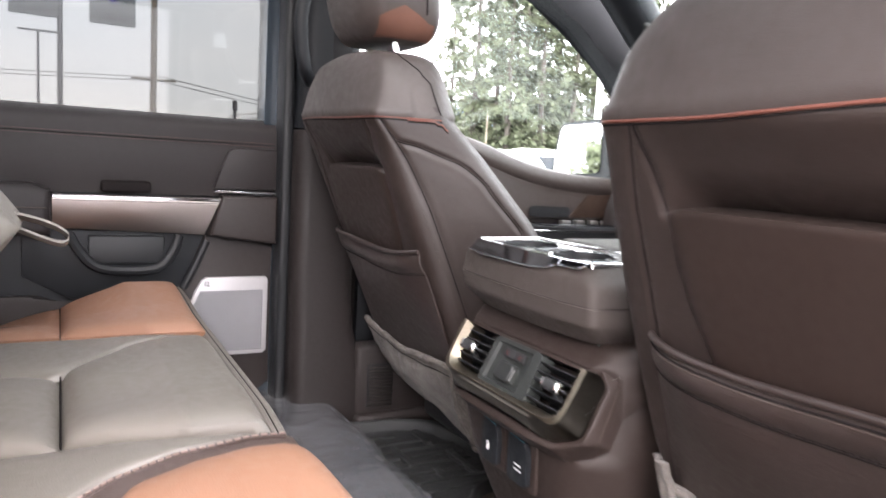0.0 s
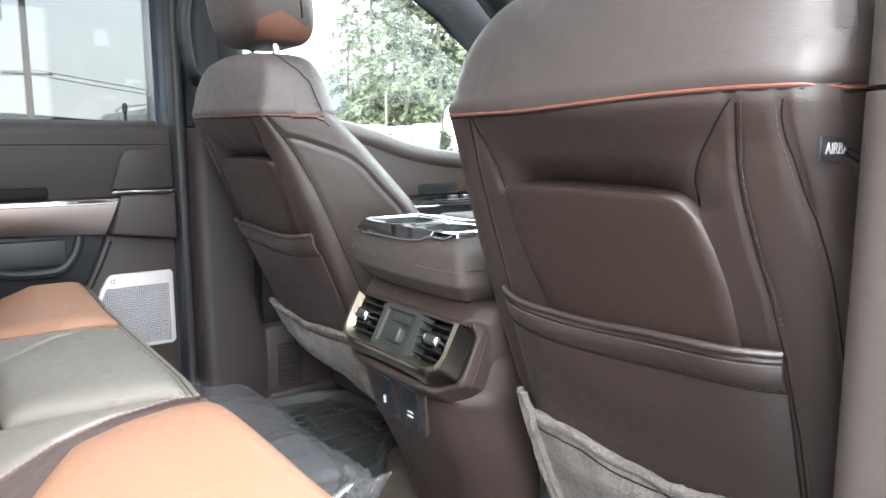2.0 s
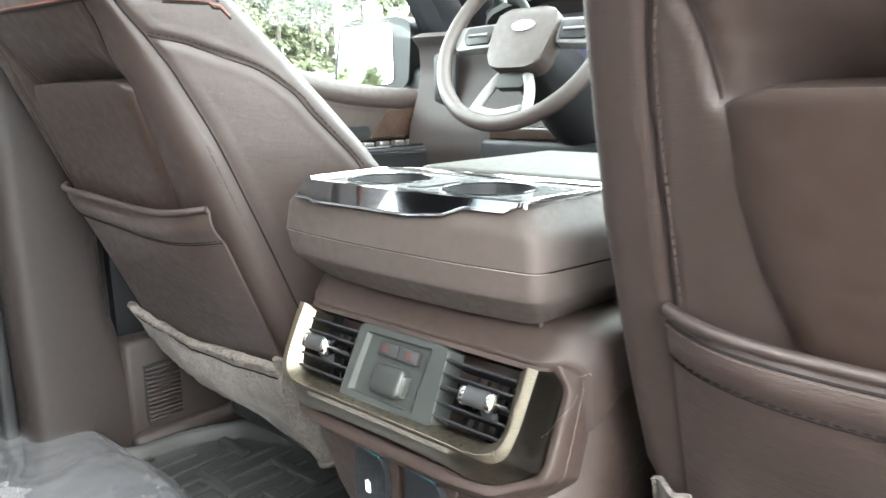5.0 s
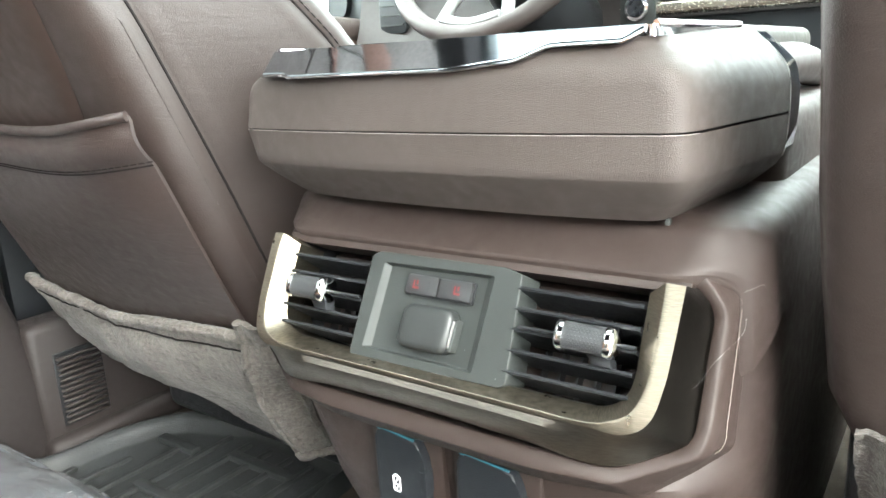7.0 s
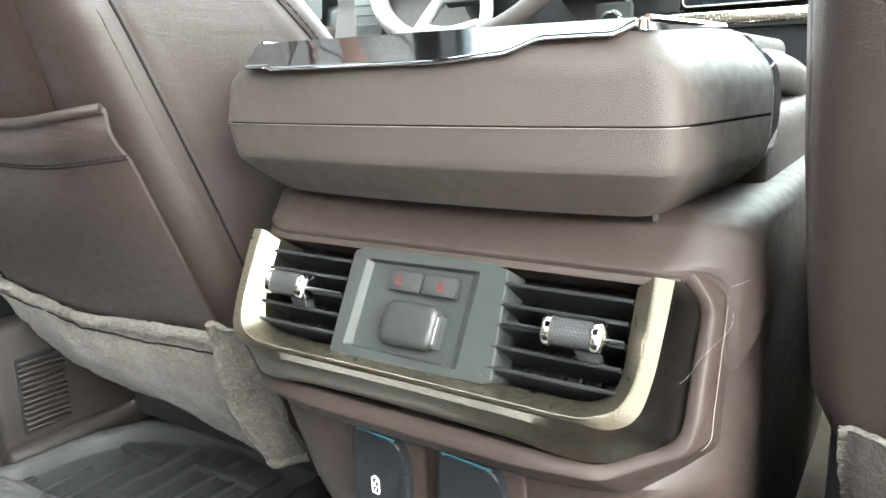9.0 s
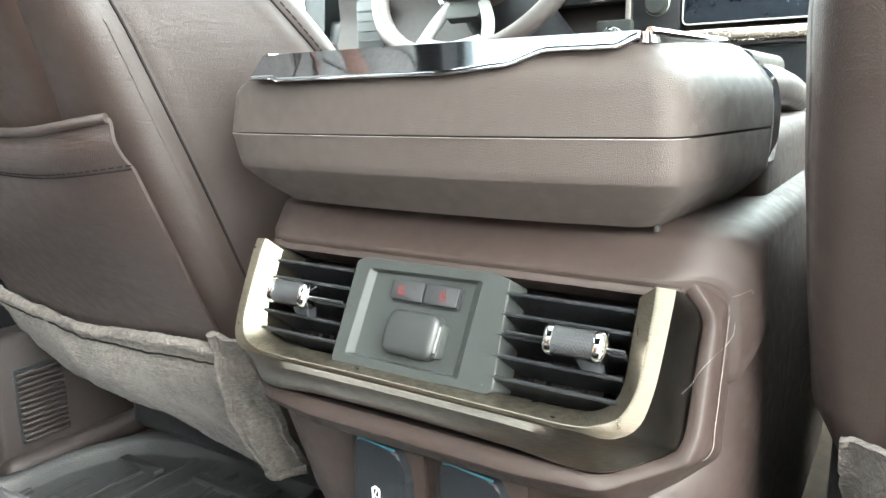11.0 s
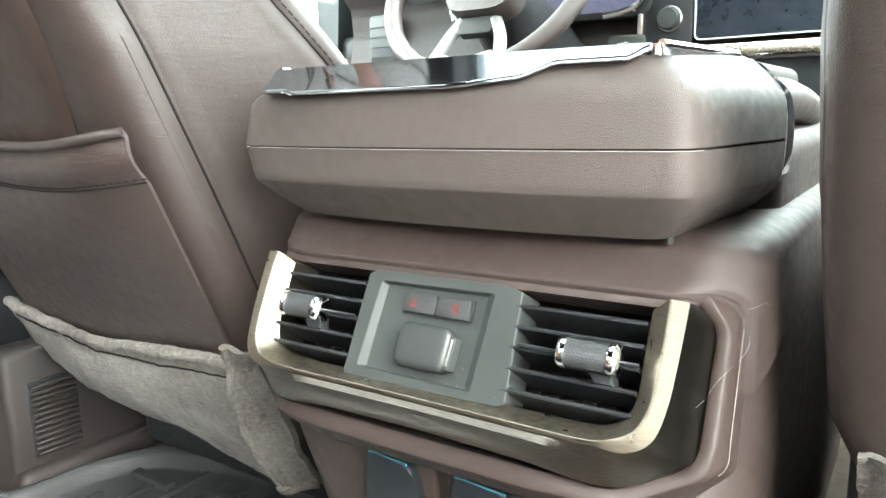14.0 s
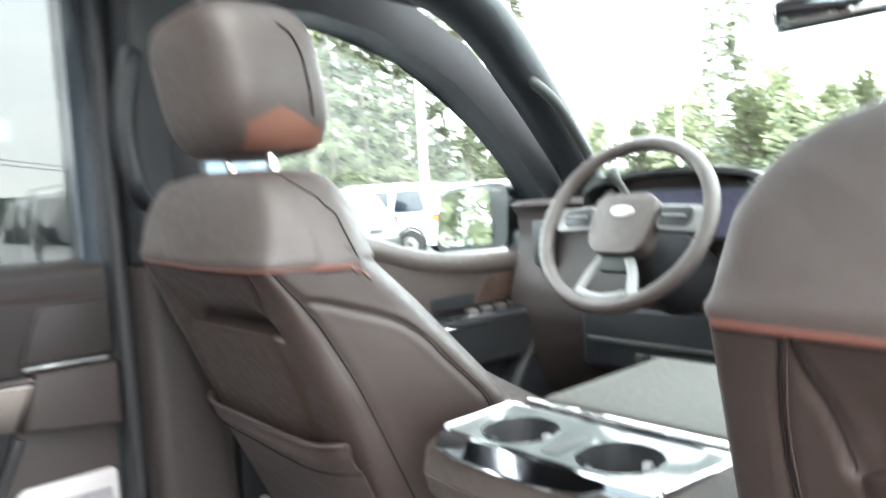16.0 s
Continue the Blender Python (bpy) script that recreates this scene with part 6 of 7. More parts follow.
# forward console bin with its flat lid
bin_ = thing("console_bin", (0, 0.30, 1.12), "brown console bin with a flat pale leather lid", "console bin")
part("bin_body", box(-0.160, 0.160, 0.150, 0.60, 1.10, 1.178, 0.016, 4), BROWN_PLASTIC, bin_)
arch_pts = [(max(p.x for p in arm_ring(z)) - 0.0022, z) for z in (1.150, 1.153, 1.165, 1.178, 1.190, 1.200, 1.204, 1.208, 1.216, 1.2235)]
arch_pts += [(-x + 0.004, z) for x, z in reversed(arch_pts)]
part("arch_trim", prism(arch_pts, lambda u, v, w: (u, 0.1308 + w, v), 0.040, 0.002), GLOSS_BLACK, bin_, "gloss black arched trim")
part("arch_edge", tube([(x + math.copysign(0.0020, x), 0.1296, z + 0.0004) for x, z in arch_pts], 0.0005, 6), SATIN, bin_)
part("lid", box(-0.132, 0.128, 0.158, 0.420, 1.196, 1.230, 0.010, 4), mat("pale_lid_leather", (0.055, 0.052, 0.047), 0.6, spec=0.2, var=0.12, var_scale=9, grain=0.3, grain_scale=1000, kind="voronoi", wrinkle=0.1, wrinkle_scale=22), bin_, "flat pale leather lid")
part("lid_strip", box(-0.146, 0.128, 0.1505, 0.1575, 1.205, 1.2275, 0.002, 2), CHROME, bin_)
part("lid_mark", prism([(0.035, 0.345), (0.075, 0.345), (0.085, 0.365), (0.06, 0.375), (0.03, 0.36)], lambda u, v, w: (u, v, 1.2302 + w), 0.0006), ORANGE, bin_)
part("hand_rest", tube(curve([(0.128, 0.185, 1.198), (0.134, 0.21, 1.200), (0.138, 0.30, 1.200), (0.134, 0.44, 1.190)], 20), 0.016, 10), LEATHER_FLAT, bin_)

# hairs and lint caught on the console's bezel
lint = thing("hair_strand", (0.15, -0.02, 1.06), "fine pale hairs clinging to the console bezel", "hair")
rnd = random.Random(4)
for run in (((0.173, 0.007), (0.1725, 0.016), (0.161, 0.032), (0.156, 0.042), (0.150, 0.049), (0.145, 0.045)), ((0.170, -0.006), (0.175, -0.008), (0.178, -0.011), (0.179, -0.0095))):
    strand = curve([face(u, v, -0.012 + 0.002 * math.sin(i * 1.7)) for i, (u, v) in enumerate(run)], 26)
    part("strand", tube(strand, 0.00005, 4), SILVER_PAINTED, lint)
specks = thing("dust_specks", (0.0, -0.04, 1.02), "scattered pale dust specks on the bezel", "dust", kind="stuff")
bm = bmesh.new()
for i in range(34):
    on_low = rnd.random() < 0.6
    u = rnd.uniform(-0.12, 0.15)
    v = rnd.uniform(0.0735, 0.0805) if on_low else rnd.uniform(0.0, 0.066)
    w = 0.0117 - abs(v - 0.0775) * 1.2 if on_low else 0.0053
    if on_low:
        u = rnd.uniform(-0.10, 0.10)
    if not on_low:
        u = rnd.uniform(-0.055, 0.055)
    c = face(u, v, w)
    r = rnd.uniform(0.00012, 0.00030)
    vs = [bm.verts.new(c + Vector(d) * r) for d in ((1, 0, 0), (0, 0.6, 0.9), (-1, 0, 0.2), (0, -0.6, -0.9), (0, -0.9, 0.6))]
    for t in ((0, 1, 4), (1, 2, 4), (2, 3, 4), (3, 0, 4)):
        bm.faces.new([vs[j] for j in t])
part("speck", bm, SILVER_PAINTED, specks)


# ---- rear bench ----
bench = thing("rear_bench", (0, -0.65, FLOOR), "rear bench in brown, taupe and tan leather with piped front edge", "bench seat")


ZS = 1.036
CROWN = Vector((0.951, -0.608, 1.348))


def crowned(v):
    """The cushion's form: the middle place stands higher and shorter than the outer one, and all tips down towards the backrest."""
    r = lerp(0.009, 0.056, max(0.0, min(1.0, (v.x + 0.745) / 0.80))) - 0.17 * max(0.0, -0.43 - v.y)
    k = 1 - r / (CROWN.z - v.z)
    fall = 0.40 * min(0.22, max(0.0, -0.44 - v.y)) * smoothstep(-0.36, -0.70, v.x)
    return CROWN + (v - CROWN) * k + Vector((0, 0, 0.010 * smoothstep(-0.50, -0.70, v.x) - fall))


def bench_part(name, bm, material, parent, label="", **more):
    for v in bm.verts:
        v.co = crowned(v.co)
    return part(name, bm, material, parent, label, **more)



def pad(x0, x1, y0, y1, z, puff, n=30, ex=7, drop=0.06):
    """One stuffed panel between two side lines x0(y) and x1(y), pulled down at its seams."""
    def fn(p, q):
        e, f = 2 * p - 1, 2 * q - 1
        y = lerp(y0, y1, q)
        x = lerp(x0(y), x1(y), p)
        h = (1 - abs(e) ** ex) * (1 - abs(f) ** ex)
        return Vector((x, y, z - 0.01 * smoothstep(-0.6, -1.0, y) + puff * max(0.0, h) ** 0.6 + 0.0018 * noise.noise(Vector((x * 9, y * 9, z))) + 0.0008 * math.sin(x * 31 + y * 23)))
    return slab(fn, n, n, (0, 0, -drop))


def at(v):
    return lambda y: v


def tuck(y):
    """Where the middle pad's outer seam runs, closing up to the tan pad at the front."""
    return through_knots(y, ((-1.0, -0.200), (-0.56, -0.205), (-0.527, -0.240), (-0.462, -0.335), (-0.40, -0.376), (-0.33, -0.384)))


def split(y):
    """The seam between the two bench parts."""
    return through_knots(y, ((-1.0, 0.260), (-0.62, 0.215), (-0.571, 0.172), (-0.512, 0.106), (-0.445, 0.060), (-0.374, 0.040), (-0.325, 0.044)))


def tan_edge(y):
    """Where the tan leather of the entry side begins."""
    return through_knots(y, ((-1.0, 0.36), (-0.60, 0.300), (-0.565, 0.268), (-0.53, 0.190), (-0.496, 0.122), (-0.437, 0.082), (-0.381, 0.066), (-0.325, 0.070)))


FY = -0.345
bench_part("left_front_pad", pad(at(-0.745), at(-0.386), -0.553, FY, ZS + 0.012, 0.016), ORANGE, bench, "tan leather pad")
bench_part("left_rear_pad", pad(at(-0.745), at(-0.386), -1.00, -0.555, ZS + 0.012, 0.016), ORANGE, bench, "tan leather pad")
bench_part("middle_bolster", pad(at(-0.384), lambda y: tuck(y) - 0.002, -1.00, FY, ZS - 0.006, 0.020, 44), TAUPE, bench)
bench_part("middle_front_pad", pad(tuck, at(0.020), -0.553, FY, ZS - 0.003, 0.024, 44, 9), TAUPE, bench)
bench_part("middle_rear_pad", pad(tuck, at(0.020), -1.00, -0.555, ZS - 0.003, 0.022, 40, 9), TAUPE, bench)
bench_part("middle_border", pad(at(0.022), lambda y: split(y) - 0.004, -1.00, FY, ZS - 0.007, 0.014, 44), TAUPE, bench)
bench_part("entry_border", pad(split, lambda y: tan_edge(y) + 0.012, -1.00, -0.330, ZS - 0.001, 0.007, 44), TAUPE_DARK, bench, "brown-grey leather border")


def near_pad(p, q):
    """The tan pad on the entry side, rolled over at its front."""
    y = lerp(-1.00, -0.300, min(1.0, q / 0.86))
    x = lerp(tan_edge(y), 0.72, p)
    e, f = 2 * p - 1, 2 * min(1.0, q / 0.86) - 1
    h = (1 - max(0.0, -e) ** 11) * (1 - max(0.0, e) ** 6)
    z = ZS - 0.002 + 0.022 * max(0.0, h) ** 0.65 + 0.0015 * noise.noise(Vector((x * 8, y * 8, 0)))
    if q > 0.80:
        a = (q - 0.80) / 0.20
        z -= 0.055 * a ** 2.4
        y = -0.352 + 0.034 * math.sin(a * math.pi / 2)
    return Vector((x, y, z))


bench_part("right_pad", slab(near_pad, 60, 70, (0, -0.01, -0.05)), ORANGE, bench, "tan leather pad")
split_line = [Vector((split(y), y, ZS + 0.0025)) for y in [lerp(-1.0, -0.338, i / 60) for i in range(61)]]
bench_part("split_seam", tube(split_line, 0.0028, 6), DARK_THREAD, bench)
bench_part("split_welt", tube([p + Vector((0.006, 0, 0.002)) for p in split_line], 0.0035, 8), TAUPE_DARK, bench)
bench_part("stitching", stitches([p + Vector((0.009, 0, 0.0062)) for p in split_line], 0.0095, 0.0062, 0.0012), PALE_THREAD, bench)
bench_part("pad_seam", tube([Vector((0.021, lerp(-1.0, FY, i / 30), ZS - 0.004)) for i in range(31)], 0.0014, 5), DARK_THREAD, bench)
bench_part("pad_seam", tube([Vector((tuck(y) - 0.001, y, ZS - 0.004)) for y in [lerp(-1.0, -0.40, i / 40) for i in range(41)]], 0.0014, 5), DARK_THREAD, bench)
bench_part("pad_seam", tube([Vector((-0.385, lerp(-1.0, FY, i / 30), ZS - 0.001)) for i in range(31)], 0.0012, 5), DARK_THREAD, bench)
bench_part("pad_seam", tube([Vector((lerp(-0.745, 0.02, i / 30), -0.554, ZS + 0.002)) for i in range(31)], 0.0012, 5), DARK_THREAD, bench)


def front_roll(p, q):
    """The piped front border, round at its top, and the fascia under it."""
    x = lerp(-0.755, 0.052, p)
    dip = -0.010 * smoothstep(0.86, 1.0, p)
    a = radians(100 - 118 * min(1.0, q / 0.7))
    y = -0.344 + 0.019 * math.cos(a)
    z = 1.019 + 0.022 * math.sin(a) + dip
    if q > 0.7:
        k = (q - 0.7) / 0.3
        z, y = z - 0.11 * k, y - 0.035 * k
    else:
        z += 0.0014 * math.sin(q / 0.7 * 26)
    return Vector((x, y, z))


bench_part("front_roll", slab(front_roll, 60, 40, (0, -0.008, -0.006)), TAUPE_MID, bench, "piped brown-grey front border")
for q in (0.10, 0.24, 0.36):
    bench_part("front_piping", tube([front_roll(i / 60, q) + Vector((0, 0, 0.0004)) for i in range(61)], 0.0022, 8), TAUPE, bench)
for q in (0.17, 0.30, 0.42):
    bench_part("front_seam", tube([front_roll(i / 60, q) for i in range(61)], 0.0008, 6), DARK_THREAD, bench)
bench_part("entry_fascia", slab(lambda p, q: Vector((lerp(0.052, 0.72, p), lerp(-0.322, -0.385, q), lerp(1.002, 0.90, q))), 20, 8, (0, -0.01, 0)), TAUPE_DARK, bench)
part("base", box(-0.74, 0.70, -1.0, -0.39, FLOOR + 0.02, 0.99, 0.02), BLACK_PLASTIC, bench)
for x in (-0.55, 0.0, 0.5):
    part("foot", box(x - 0.03, x + 0.03, -0.80, -0.45, FLOOR, FLOOR + 0.03, 0.004), BLACK_PLASTIC, bench)
for x0, x1, m in ((-0.745, -0.36, ORANGE), (-0.355, 0.105, TAUPE), (0.115, 0.70, ORANGE)):
    def backfn(p, q, x0=x0, x1=x1):
        e, f = 2 * p - 1, 2 * q - 1
        h = ((1 - abs(e) ** 5) * (1 - abs(f) ** 7)) ** 0.6
        return Vector((lerp(x0, x1, p), -0.955 - 0.10 * q + 0.045 * h, lerp(1.0, 1.60, q)))
    part("seat_back", slab(backfn, 20, 30, (0, -0.05, 0)), m, bench)

# folded-down centre armrest with its pull strap
rest_thing = tagged(new("rear_armrest"), "folded-down taupe leather armrest with a pull strap")
rest_thing.parent = bench
rest_thing.matrix_parent_inverse = world_of(bench).inverted()


def rear_rest(p, q):
    a = 2 * math.pi * p
    y = lerp(-0.96, -0.596, q)
    nose = (1 - smoothstep(0.0, 1.0, (q - 0.80) / 0.20) ** 2.2 * 0.999) ** 0.5 if q > 0.80 else 1.0
    c, s2 = math.cos(a), math.sin(a)
    return Vector((-0.14 + 0.110 * (0.6 + 0.4 * nose) * math.copysign(abs(c) ** 0.5, c), y, 1.243 + 0.050 * max(0.02, nose) * math.copysign(abs(s2) ** 0.55, s2)))


part("pad", capped(rear_rest, 40, 34), TAUPE, rest_thing)
part("piping", tube([rear_rest(0.0, i / 30) for i in range(28)], 0.003, 6), TAUPE, rest_thing)
part("stitching", stitches([rear_rest(0.93, i / 34) + Vector((0.001, 0, 0)) for i in range(30)], 0.008, 0.005, 0.0011), PALE_THREAD, rest_thing)
strap = curve([(-0.150, -0.612, 1.250), (-0.150, -0.590, 1.246), (-0.150, -0.562, 1.236), (-0.150, -0.548, 1.224), (-0.150, -0.556, 1.216), (-0.150, -0.580, 1.224), (-0.150, -0.606, 1.236)], 40)
part("pull_strap", slab(lambda p, q: strap[round(p * (len(strap) - 1))] + Vector((lerp(-0.013, 0.013, q), 0, lerp(-0.004, 0.004, q))), len(strap) - 1, 2, (0, 0, 0.0030)), TAUPE, rest_thing, "looped leather pull strap")

# ---- floor mats and the wrapped roll ----
mat_l = thing("floor_mat", (-0.45, 0.1, FLOOR), "black ribbed rubber floor mat with raised lip", "floor mat")
M_OUT = [(-0.745, -0.55), (-0.10, -0.55), (0.05, -0.50), (0.05, -0.20), (-0.02, -0.06), (-0.15, -0.01), (-0.215, 0.045), (-0.235, 0.11), (-0.30, 0.14), (-0.335, 0.19), (-0.335, 0.262), (-0.46, 0.278), (-0.53, 0.286), (-0.60, 0.255), (-0.66, 0.238), (-0.688, 0.188), (-0.705, 0.14), (-0.708, 0.05), (-0.745, 0.02)]
m_soft = soft_polygon(M_OUT, 0.035, 5)
mat_rings = [[Vector((x, y, FLOOR)) for x, y in m_soft], [Vector((x, y, FLOOR + 0.026)) for x, y in m_soft]]
mcx, mcy = -0.42, -0.12
for d, z in ((0.006, 0.030), (0.014, 0.030), (0.022, 0.024), (0.030, 0.010), (0.038, 0.008)):
    mat_rings.append([Vector((x + (mcx - x) * d * 2.2, y + (mcy - y) * d * 2.2, FLOOR + z)) for x, y in m_soft])
part("tray", ring_loft(mat_rings, True), RUBBER, mat_l, angle=60)
for i in range(9):
    x = -0.68 + i * 0.040
    y1 = 0.235 if i > 2 else 0.07 + 0.055 * i
    part("rib", box(x - 0.0045, x + 0.0045, -0.42, y1, FLOOR + 0.007, FLOOR + 0.0145, 0.003, 2), RUBBER, mat_l)
for x, y, w_, d_ in ((-0.52, 0.09, 0.10, 0.008), (-0.61, 0.18, 0.08, 0.008), (-0.46, 0.20, 0.12, 0.008), (-0.36, 0.05, 0.06, 0.008), (-0.56, -0.02, 0.14, 0.008), (-0.42, 0.13, 0.05, 0.008)):
    part("cross_rib", box(x - w_ / 2, x + w_ / 2, y - d_, y + d_, FLOOR + 0.007, FLOOR + 0.0175, 0.003, 2), RUBBER, mat_l)
mat_r = thing("floor_mat", (0.5, -0.1, FLOOR), "black ribbed rubber floor mat on the entry side", "floor mat")
part("tray", box(0.22, 0.74, -0.55, 0.22, FLOOR, FLOOR + 0.022, 0.008), RUBBER, mat_r)

parcel = thing("wrapped_mat", (-0.45, -0.15, FLOOR + 0.01), "dark flat parcel wrapped in crinkled clear polythene", "parcel")


def parcel_fn(p, q):
    a = 2 * math.pi * p
    x = lerp(-0.84, -0.155, q)
    c, s2 = math.cos(a), math.sin(a)
    taper = 1 - 0.25 * abs(2 * q - 1) ** 8
    return Vector((x + 0.012 * math.sin(a * 2), -0.115 + 0.115 * taper * math.copysign(abs(c) ** 0.5, c) + 0.012 * math.sin(x * 7), 0.748 + 0.026 * taper * math.copysign(abs(s2) ** 0.5, s2)))


part("core", capped(parcel_fn, 36, 40), mat("dark_grey_felt", (0.078, 0.083, 0.092), 0.8, var=0.25, var_scale=8, grain=0.6, grain_scale=500), parcel)


def film_fn(p, q):
    a = 2 * math.pi * p
    x = lerp(-0.875, -0.095, q)
    c, s2 = math.cos(a), math.sin(a)
    end = smoothstep(0.84, 1.0, q) + 0.6 * smoothstep(0.06, 0.0, q)
    wob = 0.0022 * math.sin(x * 23 + a * 2) + (0.0036 + 0.022 * end) * (noise.noise(Vector((x * 16, c * 3.0, s2 * 3.0))) + 0.6 * noise.noise(Vector((x * 42, c * 8, s2 * 8))))
    hz = 0.031 * (1 - 0.35 * end)
    return Vector((x + 0.03 * end * noise.noise(Vector((c * 2, s2 * 2, 3))), -0.113 + (0.122 + wob) * math.copysign(abs(c) ** 0.6, c), 0.751 + wob + hz * math.copysign(abs(s2) ** 0.6, s2)))


part("polythene", capped(film_fn, 90, 150), FILM, parcel, "clear crinkled polythene wrap", angle=80)

# bare carpet beside the console's foot
carpet = thing("carpet_patch", (0.06, -0.06, FLOOR), "brown loop carpet beside the console foot", "carpet")


def pile(p, q):
    x, y = lerp(-0.10, 0.30, p), lerp(-0.22, 0.10, q)
    return Vector((x, y, FLOOR + 0.012 + 0.004 * noise.noise(Vector((x * 20, y * 20, 1))) + 0.0018 * noise.noise(Vector((x * 170, y * 170, 2)))))


part("carpet_surface", slab(pile, 90, 70, (0, 0, -0.010)), CARPET, carpet)


# ---- dashboard ----
dash = thing("dashboard", (0, 1.0, 0.9), "brown and black dashboard with silver trim", "dashboard")


def dash_profile(x):
    hood = math.exp(-((x + 0.37) / 0.17) ** 4)
    mid = math.exp(-((x - 0.04) / 0.16) ** 4)
    return [(1.30, 0.72), (1.10, 0.86), (0.97, 0.98), (0.915, 1.08), (0.895, 1.17), (0.905, 1.235), (0.93, 1.30), (0.945, 1.36), (0.94, 1.415 + 0.012 * mid),
            (0.915 - 0.035 * hood, 1.440 + 0.050 * hood + 0.02 * mid), (0.95 - 0.02 * hood, 1.452 + 0.055 * hood + 0.02 * mid), (1.05, 1.452 + 0.03 * hood + 0.01 * mid), (1.22, 1.430), (1.42, 1.375)]


def dash_fn(p, q):
    x = lerp(-0.83, 0.83, p)
    prof = dash_profile(x)
    i = min(len(prof) - 2, int(q * (len(prof) - 1)))
    f = q * (len(prof) - 1) - i
    (y0, z0), (y1, z1) = prof[i], prof[i + 1]
    y, z = lerp(y0, y1, f), lerp(z0, z1, f)
    return Vector((x, y - 0.05 * (abs(x) / 0.83) ** 4, z))


part("body", slab(dash_fn, 90, 39, (0, 0.03, -0.01)), BROWN_SMOOTH, dash, angle=60)
structure("wall_firewall", box(-0.88, 0.88, 1.32, 1.38, 0.64, 1.40), BLACK_PLASTIC, "black firewall below the windscreen", "wall")
part("knee_panel", box(-0.62, -0.12, 0.865, 0.90, 1.06, 1.205, 0.012), BLUE_BLACK, dash)
part("lower_trim", box(-0.60, -0.14, 0.858, 0.868, 1.120, 1.132, 0.003), GREY_PLASTIC, dash)
part("wood_strip", box(-0.60, -0.16, 0.872, 0.905, 1.205, 1.235, 0.006), WOOD_TRIM, dash, "dark wood strip")
side_kick = prism([(0.62, 0.72), (1.15, 0.72), (1.15, 1.20), (0.95, 1.20), (0.80, 1.0)], lambda u, v, w: (-0.84 + w, u, v), 0.05, 0.01)
part("kick_panel", side_kick, BLUE_BLACK, dash)
part("kick_edge", tube([(-0.79, 0.66, 0.80), (-0.785, 0.80, 0.985), (-0.785, 0.90, 1.13)], 0.008, 8), GREY_PLASTIC, dash)
for i, x in enumerate((-0.47, -0.435)):
    part("hood_release", box(x, x + 0.025, 0.853, 0.868, 1.085, 1.105, 0.004), GREY_PLASTIC, dash)
for x in (-0.745, 0.745):
    side_vent = part("side_vent", prism(rounded(x - 0.035, x + 0.035, 1.28, 1.40, 0.01, 3), lambda u, v, w: (u, 0.900 - w, v), 0.012, 0.003), BLACK_PLASTIC, dash)
    for k in range(5):
        part("slat", box(x - 0.03, x + 0.03, 0.885, 0.889, 1.295 + 0.02 * k, 1.298 + 0.02 * k), GREY_PLASTIC, side_vent)

cluster = thing("instrument_cluster", (-0.37, 0.90, 1.37), "wide instrument screen with a silver end bracket", "instrument panel")
part("housing", prism(rounded(-0.56, -0.175, 1.350, 1.468, 0.02, 4), lambda u, v, w: (u, 0.925 - w, v), 0.03, 0.006), BLACK_PLASTIC, cluster)
part("screen", prism(rounded(-0.545, -0.195, 1.362, 1.458, 0.01, 3), lambda u, v, w: (u, 0.8945 - w, v), 0.002), mat("lilac_screen", (0.10, 0.10, 0.15), 0.2, var=0.2, var_scale=6), cluster, "dim lilac screen")
bracket = curve([(-0.215, 0.884, 1.470), (-0.188, 0.880, 1.452), (-0.180, 0.876, 1.410), (-0.186, 0.876, 1.372), (-0.215, 0.878, 1.358), (-0.255, 0.882, 1.354)], 30)
part("bracket", tube(bracket, 0.0065, 8), CHROME, cluster, "silver bracket")
bracket2 = [Vector((-0.74 - p.x, p.y, p.z)) for p in bracket]
part("bracket", tube(bracket2, 0.0065, 8), CHROME, cluster, "silver bracket")


def hood_fn(p, q):
    a = math.pi * p
    x = -0.37 - 0.215 * math.cos(a)
    z = 1.440 + 0.068 * math.sin(a) ** 0.55
    return Vector((x, lerp(0.845, 0.98, q), z - 0.012 * q))


part("hood", slab(hood_fn, 40, 6, (0, 0, -0.012)), GREY_PLASTIC, cluster, "curved visor", angle=60)

# steering wheel
W0 = Vector((-0.372, 0.690, 1.405))
w_up = Vector((0, 0.50, 0.866))
w_n = Vector((0, -0.866, 0.50))
w_x = Vector((1, 0, 0))


def wheel_at(x, y, d=0.0):
    return W0 + w_x * x + w_up * y + w_n * d


wheel = thing("steering_wheel", tuple(W0 - w_n * 0.1), "dark leather steering wheel with silver spokes", "steering wheel")
part("rim", tube([wheel_at(0.178 * math.cos(2 * math.pi * i / 64), 0.174 * math.sin(2 * math.pi * i / 64)) for i in range(64)], 0.0150, 12, True), LEATHER_FLAT, wheel, "leather-wrapped rim")
hub_out = soft_polygon([(-0.072, 0.034), (-0.055, 0.058), (0.055, 0.058), (0.072, 0.034), (0.060, -0.052), (0.036, -0.066), (-0.036, -0.066), (-0.060, -0.052)], 0.014, 4)
hub = part("hub", prism(hub_out, lambda u, v, w: wheel_at(u, v, w - 0.03), 0.040, 0.005, 3), LEATHER_FLAT, wheel, "padded airbag hub")
part("emblem", prism([(0.026 * math.cos(2 * math.pi * i / 28), 0.020 + 0.011 * math.sin(2 * math.pi * i / 28)) for i in range(28)], lambda u, v, w: wheel_at(u, v, w + 0.0095), 0.003, 0.001), SILVER_PAINTED, hub, "bright oval badge")
